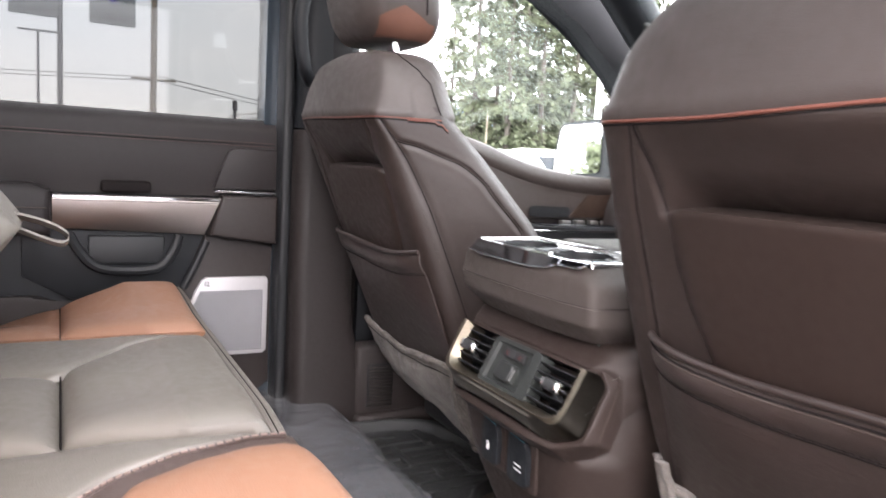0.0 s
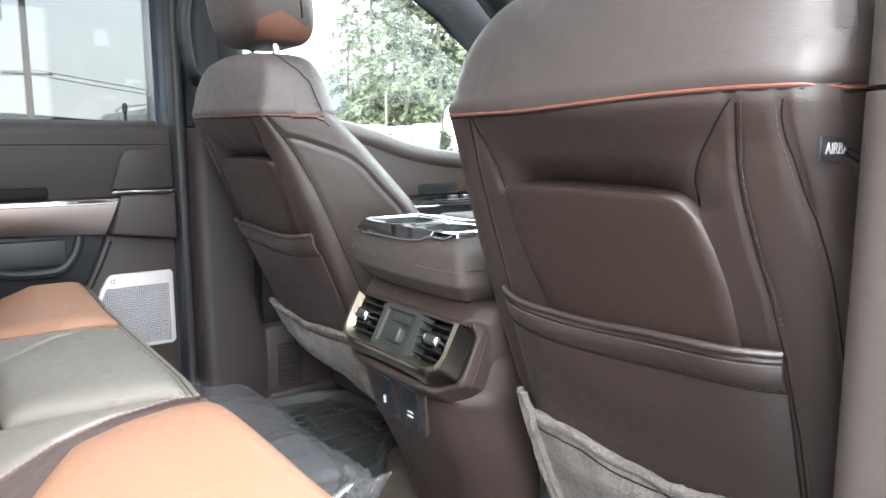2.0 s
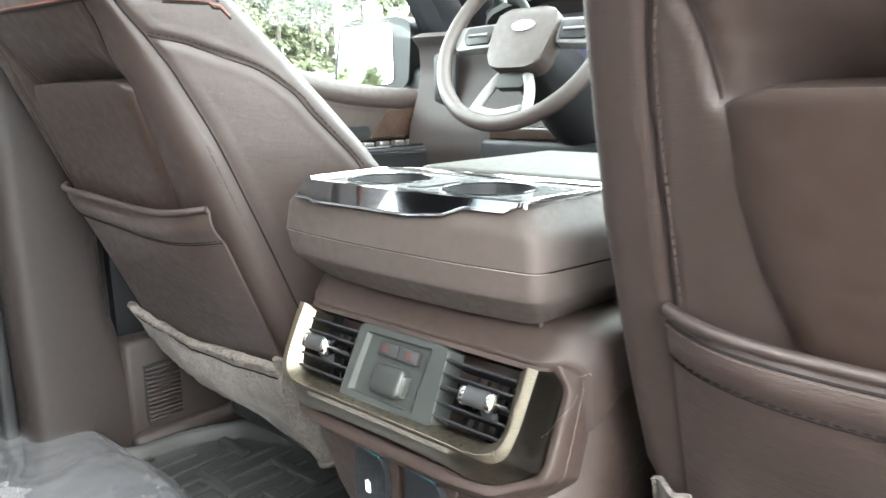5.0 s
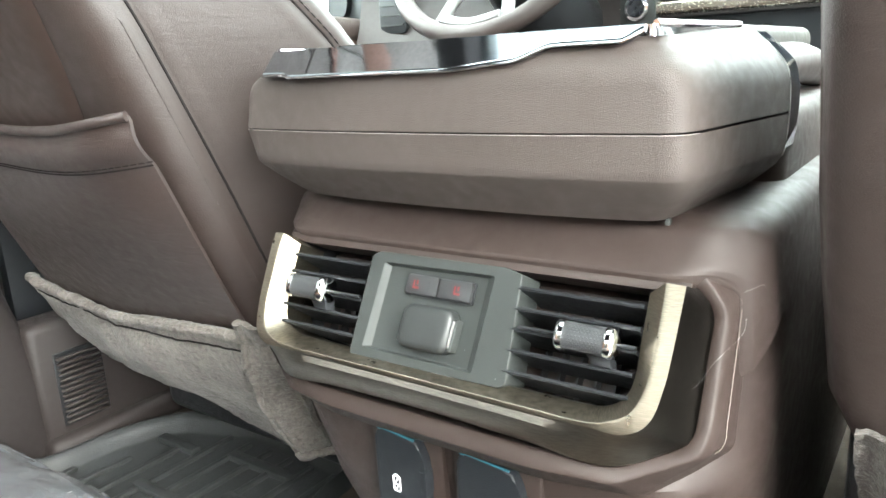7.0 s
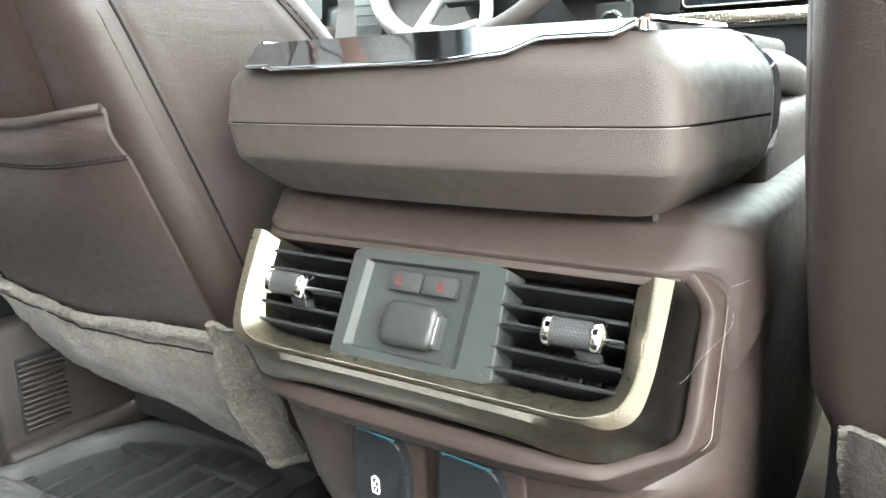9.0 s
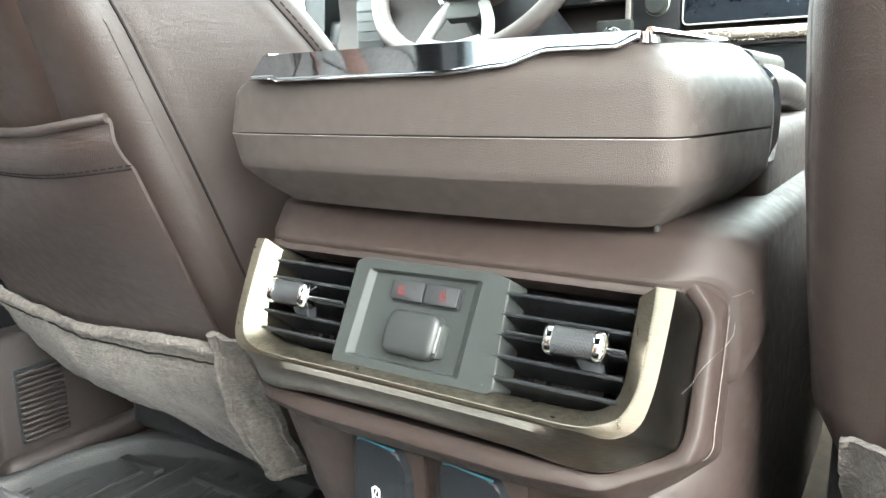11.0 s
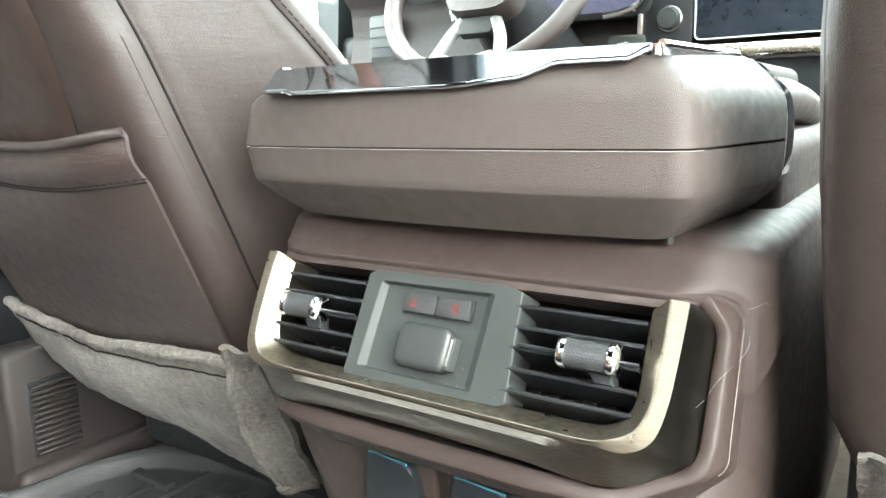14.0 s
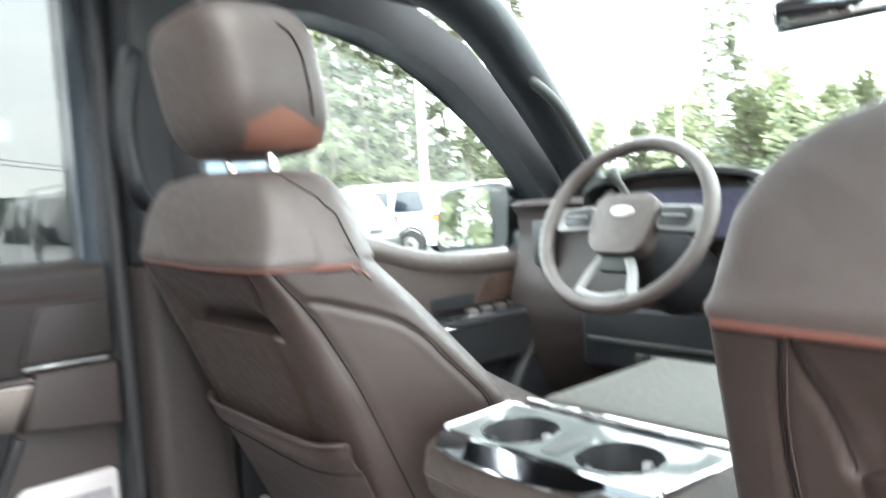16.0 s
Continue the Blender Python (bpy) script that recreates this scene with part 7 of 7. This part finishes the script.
for sgn in (-1, 1):
    grip = soft_polygon([(sgn * 0.066, 0.040), (sgn * 0.165, 0.036), (sgn * 0.172, 0.010), (sgn * 0.160, -0.018), (sgn * 0.070, -0.012)], 0.010, 3)
    sp = part("spoke", prism(grip, lambda u, v, w: wheel_at(u, v, w - 0.022), 0.020, 0.004), SPOKE_SILVER, wheel, "silver spoke with switch pad")
    pads = soft_polygon([(sgn * 0.076, 0.032), (sgn * 0.140, 0.030), (sgn * 0.144, 0.010), (sgn * 0.134, -0.008), (sgn * 0.078, -0.006)], 0.006, 3)
    part("switch_pad", prism(pads, lambda u, v, w: wheel_at(u, v, w - 0.0015), 0.004, 0.001), BLACK_PLASTIC, sp)
    part("switch_ridge", tube([wheel_at(sgn * 0.085, 0.012, 0.004), wheel_at(sgn * 0.132, 0.011, 0.004)], 0.0025, 6), SPOKE_SILVER, sp)
    leg = curve([wheel_at(sgn * 0.030, -0.070, -0.012), wheel_at(sgn * 0.048, -0.105, -0.010), wheel_at(sgn * 0.060, -0.150, -0.004)], 12)
    part("lower_spoke", tube(leg, 0.010, 10, flat=0.6), SPOKE_SILVER, wheel)
part("lower_bridge", tube(curve([wheel_at(-0.052, -0.148, 0.002), wheel_at(0, -0.158, 0.002), wheel_at(0.052, -0.148, 0.002)], 10), 0.010, 8), SPOKE_SILVER, wheel)
part("lower_boss", prism(soft_polygon([(-0.035, -0.066), (0.035, -0.066), (0.030, -0.098), (-0.030, -0.098)], 0.006, 3), lambda u, v, w: wheel_at(u, v, w - 0.02), 0.014, 0.003), GREY_PLASTIC, wheel)
part("column", lathe([(0.055, 0.0), (0.065, 0.06), (0.075, 0.14), (0.085, 0.28)], tuple(wheel_at(0, -0.01, -0.04)), tuple(-w_n), 24), BLACK_PLASTIC, wheel, "black column shroud")
part("stalk", tube(curve([wheel_at(-0.03, 0.0, -0.07), wheel_at(-0.12, 0.03, -0.07), wheel_at(-0.17, 0.05, -0.06)], 12), lambda t: 0.008 + 0.004 * t, 8), BLACK_PLASTIC, wheel, "black column stalk")
part("shift_lever", tube(curve([wheel_at(-0.02, 0.03, -0.07), wheel_at(-0.06, 0.10, -0.055), wheel_at(-0.095, 0.13, -0.04)], 14), lambda t: 0.008 + 0.012 * smoothstep(0.6, 1.0, t), 10), GREY_PLASTIC, wheel, "grey column shift lever")

stack = thing("centre_stack", (0.05, 0.92, 1.2), "centre stack with dark screen, vents and silver bar", "centre stack")
part("side_column", prism(rounded(-0.190, -0.108, 1.296, 1.470, 0.008, 3), lambda u, v, w: (u, 0.935 - w, v), 0.032, 0.004), BLACK_PLASTIC, stack)
part("column_edge", box(-0.200, -0.189, 0.896, 0.935, 1.292, 1.474, 0.003, 2), SATIN, stack)
for i in range(5):
    z = 1.388 + 0.015 * i
    part("slat", box(-0.182, -0.118, 0.896, 0.906, z, z + 0.003, 0.001, 1), BLACK_PLASTIC, stack)
part("volume_knob", lathe([(0.019, 0.0), (0.019, 0.012), (0.016, 0.018), (0.001, 0.0185)], (-0.146, 0.904, 1.342), (0, -1, 0), 28), GREY_PLASTIC, stack, "dark round volume knob")
part("knob_ring", tube([(-0.146 + 0.0195 * math.cos(2 * math.pi * i / 32), 0.900, 1.342 + 0.0195 * math.sin(2 * math.pi * i / 32)) for i in range(32)], 0.0014, 6, True), SATIN, stack)
part("screen", prism(rounded(-0.104, 0.225, 1.306, 1.470, 0.008, 3), lambda u, v, w: (u, 0.93 - w, v), 0.026, 0.003), SCREEN, stack, "switched-off dark touch screen")
part("screen_edge", tube([(x, 0.9045, z) for x, z in rounded(-0.105, 0.226, 1.305, 1.471, 0.009, 3)], 0.0016, 5, True), SATIN, stack)
part("silver_bar", box(-0.235, 0.60, 0.850, 0.885, 1.272, 1.292, 0.006, 3), mat("champagne_trim", (0.55, 0.50, 0.42), 0.25, 1.0, var=0.08, var_scale=20), stack, "champagne metal bar")
part("ignition_plate", prism(rounded(-0.232, -0.172, 1.254, 1.316, 0.006, 3), lambda u, v, w: (u, 0.862 - w, v), 0.014, 0.002), GREY_PLASTIC, stack)
part("start_button", lathe([(0.020, 0.0), (0.020, 0.006), (0.016, 0.008), (0.001, 0.006)], (-0.202, 0.847, 1.285), (0, -1, 0), 28), CHROME, stack, "chrome-ringed start button")
part("start_face", lathe([(0.0145, 0.0), (0.0145, 0.0015), (0.0005, 0.0018)], (-0.202, 0.8395, 1.285), (0, -1, 0), 24), GLOSS_BLACK, stack)
part("lower_panel", prism(rounded(-0.19, 0.22, 1.13, 1.268, 0.01, 3), lambda u, v, w: (u, 0.895 - w, v), 0.02, 0.004), BLUE_BLACK, stack)
for x, z in ((-0.155, 1.235), (-0.155, 1.185), (-0.11, 1.235), (-0.11, 1.185)):
    part("toggle", box(x - 0.014, x + 0.014, 0.866, 0.876, z - 0.014, z + 0.014, 0.004, 2), GREY_PLASTIC, stack)
part("drive_dial", lathe([(0.024, 0), (0.024, 0.014), (0.019, 0.020), (0.001, 0.0205)], (-0.01, 0.874, 1.225), (0, -1, 0), 28), CHROME, stack, "chrome drive dial")
part("dial_face", lathe([(0.017, 0), (0.016, 0.0015), (0.0005, 0.0015)], (-0.01, 0.8535, 1.225), (0, -1, 0), 24), BLACK_PLASTIC, stack)

# door mirror
mirror = thing("door_mirror", (-1.0, 0.99, 1.31), "black door mirror reflecting the car park", "mirror")
m_out = soft_polygon([(-1.185, 1.335), (-1.165, 1.492), (-0.965, 1.508), (-0.925, 1.49), (-0.930, 1.325), (-1.165, 1.310)], 0.03, 5)
tiltm = lambda u, v, w: (u, 0.945 + w + 0.16 * (u + 1.0) + 0.05 * (v - 1.41), v)
part("housing", prism(m_out, tiltm, 0.11, 0.03, 4), BLACK_PLASTIC, mirror)
g_out = soft_polygon([(-1.172, 1.345), (-1.154, 1.482), (-0.985, 1.492), (-0.975, 1.335), (-1.155, 1.325)], 0.022, 5)
part("glass", prism(g_out, lambda u, v, w: tiltm(u, v, -0.003 + w), 0.002), MIRROR, mirror, "silvered mirror glass")
part("arm", box(-0.96, -0.885, 0.97, 1.05, 1.30, 1.375, 0.02, 3), BLACK_PLASTIC, mirror)


# ---- outside ----
structure("ground", grid(lambda p, q: (lerp(-900, 900, p), lerp(-900, 900, q), 0.0), 24, 24), ASPHALT, "wet grey car park asphalt", "ground")
structure("backdrop_hills", grid(lambda p, q: (lambda a, r: Vector((-r * math.sin(a), r * math.cos(a), q * (34 + 22 * math.sin(a * 7) + 12 * math.sin(a * 17 + 1)))))(lerp(-0.2, 2.6, p), 800 - 60 * q), 90, 4), HILL, "hills on the horizon with blue haze painted in", "hills")


def treeline(p, q):
    a = lerp(-0.3, 2.4, p)
    h = 5.5 + 2.0 * noise.noise(Vector((a * 30, 0, 0))) + 1.6 * noise.noise(Vector((a * 130, 3, 0)))
    return Vector((-190 * math.sin(a) * (1 + 0.01 * q), 190 * math.cos(a) * (1 + 0.01 * q), max(0, h) * q))


tagged(finish("far_woods", slab(treeline, 500, 3, (0, 3, 0)), FAR_TREES), "low dark line of far woods", "woods", "", "stuff")


def conifer(name, height, spread, seed, bare, needle_mat, label):
    """A fir: tapered trunk, drooping limbs and sprays of needles with gaps."""
    rnd = random.Random(seed)
    root = thing(name, (0, 0, 0), label, "tree", "conifers beyond the car park")
    lean = rnd.uniform(-0.02, 0.02)
    trunk_pts = [(lean * height * t + 0.08 * math.sin(t * 7 + seed), 0.06 * math.cos(t * 5), height * t) for t in [i / 10 for i in range(11)]]
    part("trunk", tube(trunk_pts, lambda t: 0.19 * (1 - t) + 0.02, 7), BARK, root)
    limbs, crown = [], bmesh.new()
    levels_ = int(height * 1.25)
    for lv in range(levels_):
        t = bare + (1 - bare) * (lv / levels_) ** 0.95 + rnd.uniform(-0.012, 0.012)
        full = spread * (1 - t) ** 0.75 * rnd.uniform(0.55, 1.15) + 0.35
        for i in range(rnd.randint(3, 6)):
            reach = full * rnd.uniform(0.45, 1.1) * (rnd.uniform(0.25, 0.8) if t < bare + 0.10 else 1)
            a = rnd.uniform(0, 2 * math.pi)
            z = height * t + rnd.uniform(-0.3, 0.3)
            base = Vector((lean * z, 0, z))
            tip = base + Vector((reach * math.cos(a), reach * math.sin(a), -reach * rnd.uniform(0.05, 0.65)))
            mid = (base + tip) / 2 + Vector((0, 0, 0.12 * reach))
            limbs.append(tube([base, mid, tip], lambda s: 0.028 * (1 - s) + 0.006, 4))
            side = Vector((-math.sin(a), math.cos(a), 0))
            for k in range(int(12 + reach * 26)):
                s = rnd.uniform(0.10, 1.05)
                c = base.lerp(mid, s * 2) if s < 0.5 else mid.lerp(tip, s * 2 - 1)
                out = rnd.gauss(0, 0.42) * reach * 0.42 * (1.2 - s)
                c = c + side * out + Vector((0, 0, -0.35 * abs(out) + rnd.gauss(-0.12, 0.15)))
                size = rnd.uniform(0.09, 0.26)
                d1 = (Vector((math.cos(a), math.sin(a), rnd.gauss(-0.6, 0.4))) + side * rnd.gauss(0, 0.9)).normalized() * size
                d2 = d1.cross(Vector((rnd.gauss(0, 1), rnd.gauss(0, 1), rnd.gauss(0, 1)))).normalized() * size * rnd.uniform(0.3, 0.6)
                crown.faces.new([crown.verts.new(c + o) for o in (-d1, d2, d1, -d2)])
    part("limbs", join(*limbs), BARK, root)
    part("crown", crown, needle_mat, root, smooth=False)
    return root


def bushy(name, height, width, seed, label):
    """A broad tree in young leaf: forked trunk and a ragged crown."""
    rnd = random.Random(seed)
    root = thing(name, (0, 0, 0), label, "tree", "leafy trees beyond the car park")
    part("trunk", tube([(0, 0, 0), (0.1, 0, height * 0.3), (0.0, 0.1, height * 0.75)], lambda t: 0.16 * (1 - t) + 0.03, 7), BARK, root)
    limbs, crown = [], bmesh.new()
    for i in range(34):
        a, t = rnd.uniform(0, 6.28), rnd.uniform(0.12, 0.92)
        r = width * math.sin(math.pi * min(1, 0.25 + t * 0.75)) * rnd.uniform(0.5, 1.05)
        base, tip = Vector((0, 0, height * t * 0.7)), Vector((r * math.cos(a), r * math.sin(a), height * t + rnd.uniform(-0.3, 0.5)))
        limbs.append(tube([base, tip], lambda s: 0.04 * (1 - s) + 0.006, 4))
        for k in range(85):
            c = base.lerp(tip, rnd.uniform(0.35, 1.1)) + Vector((rnd.gauss(0, 0.32), rnd.gauss(0, 0.32), rnd.gauss(0, 0.32)))
            size = rnd.uniform(0.07, 0.19)
            d1 = Vector((rnd.gauss(0, 1), rnd.gauss(0, 1), rnd.gauss(0, 1))).normalized() * size
            d2 = d1.orthogonal().normalized() * size * 0.7
            crown.faces.new([crown.verts.new(c + o) for o in (-d1, d2, d1, -d2)])
    part("limbs", join(*limbs), BARK, root)
    part("crown", crown, LEAVES, root, smooth=False)
    return root


def bearing(deg, dist, z=0.0):
    """A place at that many degrees left of straight ahead, seen from the cab."""
    a = radians(deg)
    return (0.6 - dist * math.sin(a), -0.55 + dist * math.cos(a), z)


firs = [conifer("fir_tree", 21, 3.2, 11, 0.06, NEEDLES, "tall sparse fir with drooping limbs"),
        conifer("fir_tree", 25, 2.7, 23, 0.12, NEEDLES, "tall sparse fir with bare lower trunk"),
        conifer("fir_tree", 18, 3.4, 37, 0.05, NEEDLES, "tall sparse fir with drooping limbs")]
spots = [(59.6, 46, 0), (57.9, 50, 1), (56.9, 44, 2), (55.6, 48, 1), (54.4, 45, 0), (53.2, 52, 1), (52.0, 47, 2), (50.6, 50, 1), (48.2, 54, 0), (46.4, 48, 1), (44.4, 52, 2), (42.6, 55, 1), (61.5, 62, 2), (26.5, 62, 1), (28.3, 74, 2)]
used = set()
for deg, dist, k in spots:
    m = Matrix.Translation(bearing(deg, dist)) @ Matrix.Rotation(radians(deg * 37 % 360), 4, "Z") @ Matrix.Diagonal((1, 1, 1, 1))
    if k not in used:
        firs[k].matrix_basis = m
        used.add(k)
    else:
        copy_thing(firs[k], m)
leafy = bushy("leafy_tree", 5.5, 2.0, 5, "round tree in yellow-green young leaf")
leafy.matrix_basis = Matrix.Translation(bearing(23.9, 52)) @ Matrix.Diagonal((1.15, 1.15, 1.55, 1))
for deg, dist in ((26.0, 50), (22.6, 48), (29.4, 55), (31.0, 50), (33.5, 60), (36.5, 56), (20.6, 52), (18.5, 55), (16.0, 58), (46, 58), (49, 60), (52.5, 56), (56, 58), (59, 60), (141, 50), (145, 46), (148, 52), (151, 46), (154, 50), (158, 47), (163, 52)):
    copy_thing(leafy, Matrix.Translation(bearing(deg, dist)) @ Matrix.Rotation(radians(deg * 51 % 360), 4, "Z") @ Matrix.Diagonal((1, 1, 0.62 + 0.35 * (deg * 0.37 % 1), 1)))


# ---- parked vehicles ----
def vehicle(name, at, yaw, paint, L, H, W, canopy, label):
    root = thing(name, (0, 0, 0), label, "car", "parked vehicles")
    if canopy:
        side = [(-L / 2, 0.55), (-L / 2 + 0.03, 1.02), (-L / 2 + 0.10, 1.08), (-L / 2 + 0.22, H * 0.985), (-L / 2 + 0.45, H), (L * 0.10, H), (L * 0.17, H - 0.06), (L * 0.26, 1.16), (L / 2 - 0.15, 1.05), (L / 2, 0.85), (L / 2, 0.5), (L / 2 - 0.2, 0.38), (-L / 2 + 0.1, 0.42)]
    else:
        side = [(-L / 2, 0.55), (-L / 2 + 0.02, 0.95), (-L / 2 + 0.12, 1.10), (-L / 2 + 0.45, H * 0.96), (-L / 2 + 0.75, H), (L * 0.06, H), (L * 0.16, H - 0.10), (L * 0.27, 1.08), (L / 2 - 0.35, 0.98), (L / 2 - 0.03, 0.80), (L / 2, 0.55), (L / 2 - 0.15, 0.30), (-L / 2 + 0.12, 0.32)]
    outline = soft_polygon(side, 0.12, 4)

    def hull(p, q):
        i = int(p * len(outline)) % len(outline)
        x, z = outline[i]
        y = lerp(-W / 2, W / 2, q)
        tuck = (0.13 * smoothstep(0.98, H, z))
        e = abs(2 * q - 1)
        round_ = 1 - 0.035 * e ** 8
        return Vector((x * round_, y * (1 - tuck) * (1 - 0.04 * smoothstep(0.7, 0.3, z)), 0.9 + (z - 0.9) * (1 - 0.05 * e ** 8)))
    part("body", capped(hull, len(outline), 16), paint, root, angle=35)
    for sgn in (-1, 1):
        yy = lambda z: sgn * (W / 2 * (1 - 0.13 * smoothstep(0.98, H, z)) + 0.004)
        spans = ((-L * 0.40, -L * 0.22), (-L * 0.20, -L * 0.02), (0.0, L * 0.15)) if not canopy else ((-L * 0.44, -L * 0.12), (-L * 0.06, L * 0.06), (L * 0.075, L * 0.19))
        for x0, x1 in spans:
            zb, zt = 1.12, H - 0.12
            cut = 0.18 if x1 == spans[-1][1] else 0.03
            cut0 = 0.16 if x0 == spans[0][0] and not canopy else 0.03
            win = soft_polygon([(x0, zb), (x1, zb), (x1 - cut, zt), (x0 + cut0, zt)], 0.05, 3)
            part("side_window", prism(win, lambda u, v, w: (u, yy(v) - sgn * 0.012 + sgn * w, v), 0.016, 0.004), SCREEN, root)
        for x in (-L * 0.31, L * 0.31):
            wh = part("wheel", lathe([(0.20, 0), (0.33, 0.0), (0.36, 0.04), (0.36, 0.18), (0.33, 0.22), (0.20, 0.22)], (x, sgn * (W / 2 - 0.20), 0.36), (0, sgn, 0), 28), TYRE, root)
            part("rim", lathe([(0.21, 0), (0.22, 0.01), (0.05, 0.03), (0.04, 0.0)], (x, sgn * (W / 2 + 0.005), 0.36), (0, sgn, 0), 20), SATIN, wh)
            part("wheel_arch", tube([(x + 0.40 * math.cos(t), sgn * (W / 2 - 0.005), 0.36 + 0.40 * math.sin(t)) for t in [math.pi * i / 14 for i in range(15)]], 0.035, 6), BLACK_PLASTIC, root)
        lamp = part("tail_lamp", prism(soft_polygon([(-L / 2 + 0.02, 0.86), (-L / 2 + 0.34, 0.92), (-L / 2 + 0.36, 1.04), (-L / 2 + 0.06, 1.08)], 0.04, 3), lambda u, v, w: (u - 0.01, sgn * (W / 2 - 0.02 + w), v), 0.035, 0.01), LAMP_RED, root, "red tail lamp")
        part("amber_insert", box(-L / 2 + 0.12, -L / 2 + 0.28, min(sgn * (W / 2), sgn * (W / 2 + 0.02)), max(sgn * (W / 2), sgn * (W / 2 + 0.02)), 0.93, 0.99, 0.005), LAMP_AMBER, lamp)
        part("door_handle", box(-0.1, 0.08, min(sgn * W / 2, sgn * (W / 2 + 0.03)), max(sgn * W / 2, sgn * (W / 2 + 0.03)), 0.98, 1.01, 0.008), paint, root)
        part("roof_rail", tube([(-L * 0.32, sgn * W * 0.36, H + 0.0), (-L * 0.28, sgn * W * 0.36, H + 0.04), (L * 0.04, sgn * W * 0.36, H + 0.04), (L * 0.08, sgn * W * 0.36, H)], 0.018, 6), SATIN, root)
    rear = soft_polygon([(-W * 0.34, 1.14), (W * 0.34, 1.14), (W * 0.30, H - 0.14), (-W * 0.30, H - 0.14)], 0.06, 3)
    slope = (0.33 if not canopy else 0.12)
    part("rear_window", prism(rear, lambda u, v, w: (-L / 2 + 0.125 + slope * (v - 1.10) / (H - 1.10) - w, u, v), 0.02, 0.005), SCREEN, root)
    part("rear_bumper", box(-L / 2 - 0.06, -L / 2 + 0.2, -W * 0.46, W * 0.46, 0.42, 0.62, 0.05, 3), GREY_PLASTIC, root)
    part("plate_panel", box(-L / 2 - 0.012, -L / 2 + 0.02, -0.26, 0.26, 0.72, 0.84, 0.006), GREY_PLASTIC, root)
    root.matrix_basis = Matrix.Translation(at) @ Matrix.Rotation(radians(yaw), 4, "Z")
    return root


vehicle("parked_suv", bearing(54.2, 18.5), 205, WHITE_PAINT, 4.7, 1.74, 1.9, False, "white parked SUV with red tail lamps")
vehicle("parked_suv", bearing(50.0, 22.0), 212, SILVER_PAINT, 4.7, 1.72, 1.9, False, "silver parked SUV beside the white one")
vehicle("parked_suv", bearing(44.5, 24.0), 214, WHITE_PAINT, 4.9, 1.78, 1.95, False, "white parked SUV further along the row")
vehicle("parked_suv", bearing(60.5, 17.0), 200, SILVER_PAINT, 4.6, 1.66, 1.88, False, "silver parked SUV with roof rails")
vehicle("parked_suv", bearing(38.5, 27.0), 216, DARK_PAINT, 4.7, 1.70, 1.9, False, "dark parked SUV in the row")
vehicle("parked_pickup", bearing(74.6, 13.0), 182, WHITE_PAINT, 5.6, 1.88, 1.95, True, "white pickup with a windowed canopy")


# ---- poles, wires and signs ----
def pole(name, deg, dist, h, r, m, label, arms=()):
    root = thing(name, bearing(deg, dist), label, "pole")
    b = Vector(bearing(deg, dist))
    part("mast", tube([b, b + Vector((0, 0, h))], lambda t: r * (1 - 0.25 * t), 10), m, root)
    for dz, half_len, rr in arms:
        d = Vector((math.cos(radians(deg)), math.sin(radians(deg)), 0))
        part("arm", tube([b + Vector((0, 0, h - dz)) - d * half_len, b + Vector((0, 0, h - dz)) + d * half_len], rr, 6), m, root)
    return root


pole("lamp_post", 50.0, 30, 13, 0.14, POLE_WHITE, "tall white lamp post in the car park")
pole("lamp_post", 30.6, 42, 9, 0.10, POLE_WHITE, "slim white lamp post by the trees")
pole("flag_pole", 58.5, 42, 4.2, 0.07, POLE_WOOD, "short pale post before the firs")
pole("utility_pole", 83.5, 34, 12, 0.15, POLE_WOOD, "weathered wooden utility pole with wires", ((7.9, 0.9, 0.05),))
pole("lamp_post", 90.8, 36, 5.9, 0.07, POLE_DARK, "dark lamp post with two heads", ((0.05, 0.75, 0.05),))
sign = pole("sign_pole", 89.5, 20, 9, 0.07, POLE_DARK, "dark pole carrying two sign boards")
sb = Vector(bearing(89.5, 20))
for off, zz in ((-0.55, 4.55), (1.15, 4.55)):
    brd = part("sign_board", box(-0.06, 0.06, -0.52, 0.52, -0.35, 0.75, 0.02), SIGN_GREY, sign, "grey sign board with a blue mark")
    brd.matrix_basis = Matrix.Translation(sb + Vector((0, off, zz))) @ Matrix.Rotation(radians(2), 4, "Z")
    mark = part("sign_mark", box(0.062, 0.068, -0.10, 0.10, 0.18, 0.30, 0.002), SIGN_BLUE, sign)
    mark.matrix_basis = brd.matrix_basis.copy()
    bar = part("sign_print", box(0.062, 0.066, -0.42, 0.42, -0.24, -0.14, 0.001), GREY_PLASTIC, sign)
    bar.matrix_basis = brd.matrix_basis.copy()
wires = thing("power_lines", bearing(83.5, 34, 4), "sagging black power lines", "wires")
for z0, z1, far in ((4.2, 4.1, 118), (4.05, 3.9, 118), (4.3, 3.9, 60), (4.1, 3.65, 60)):
    a, b = Vector(bearing(83.5, 34, z0)), Vector(bearing(far, 46 if far > 90 else 60, z1))
    part("wire", tube([a.lerp(b, i / 16) - Vector((0, 0, 0.55 * math.sin(math.pi * i / 16) * (0.4 if far > 90 else 1))) for i in range(17)], 0.022, 4), WIRE, wires)
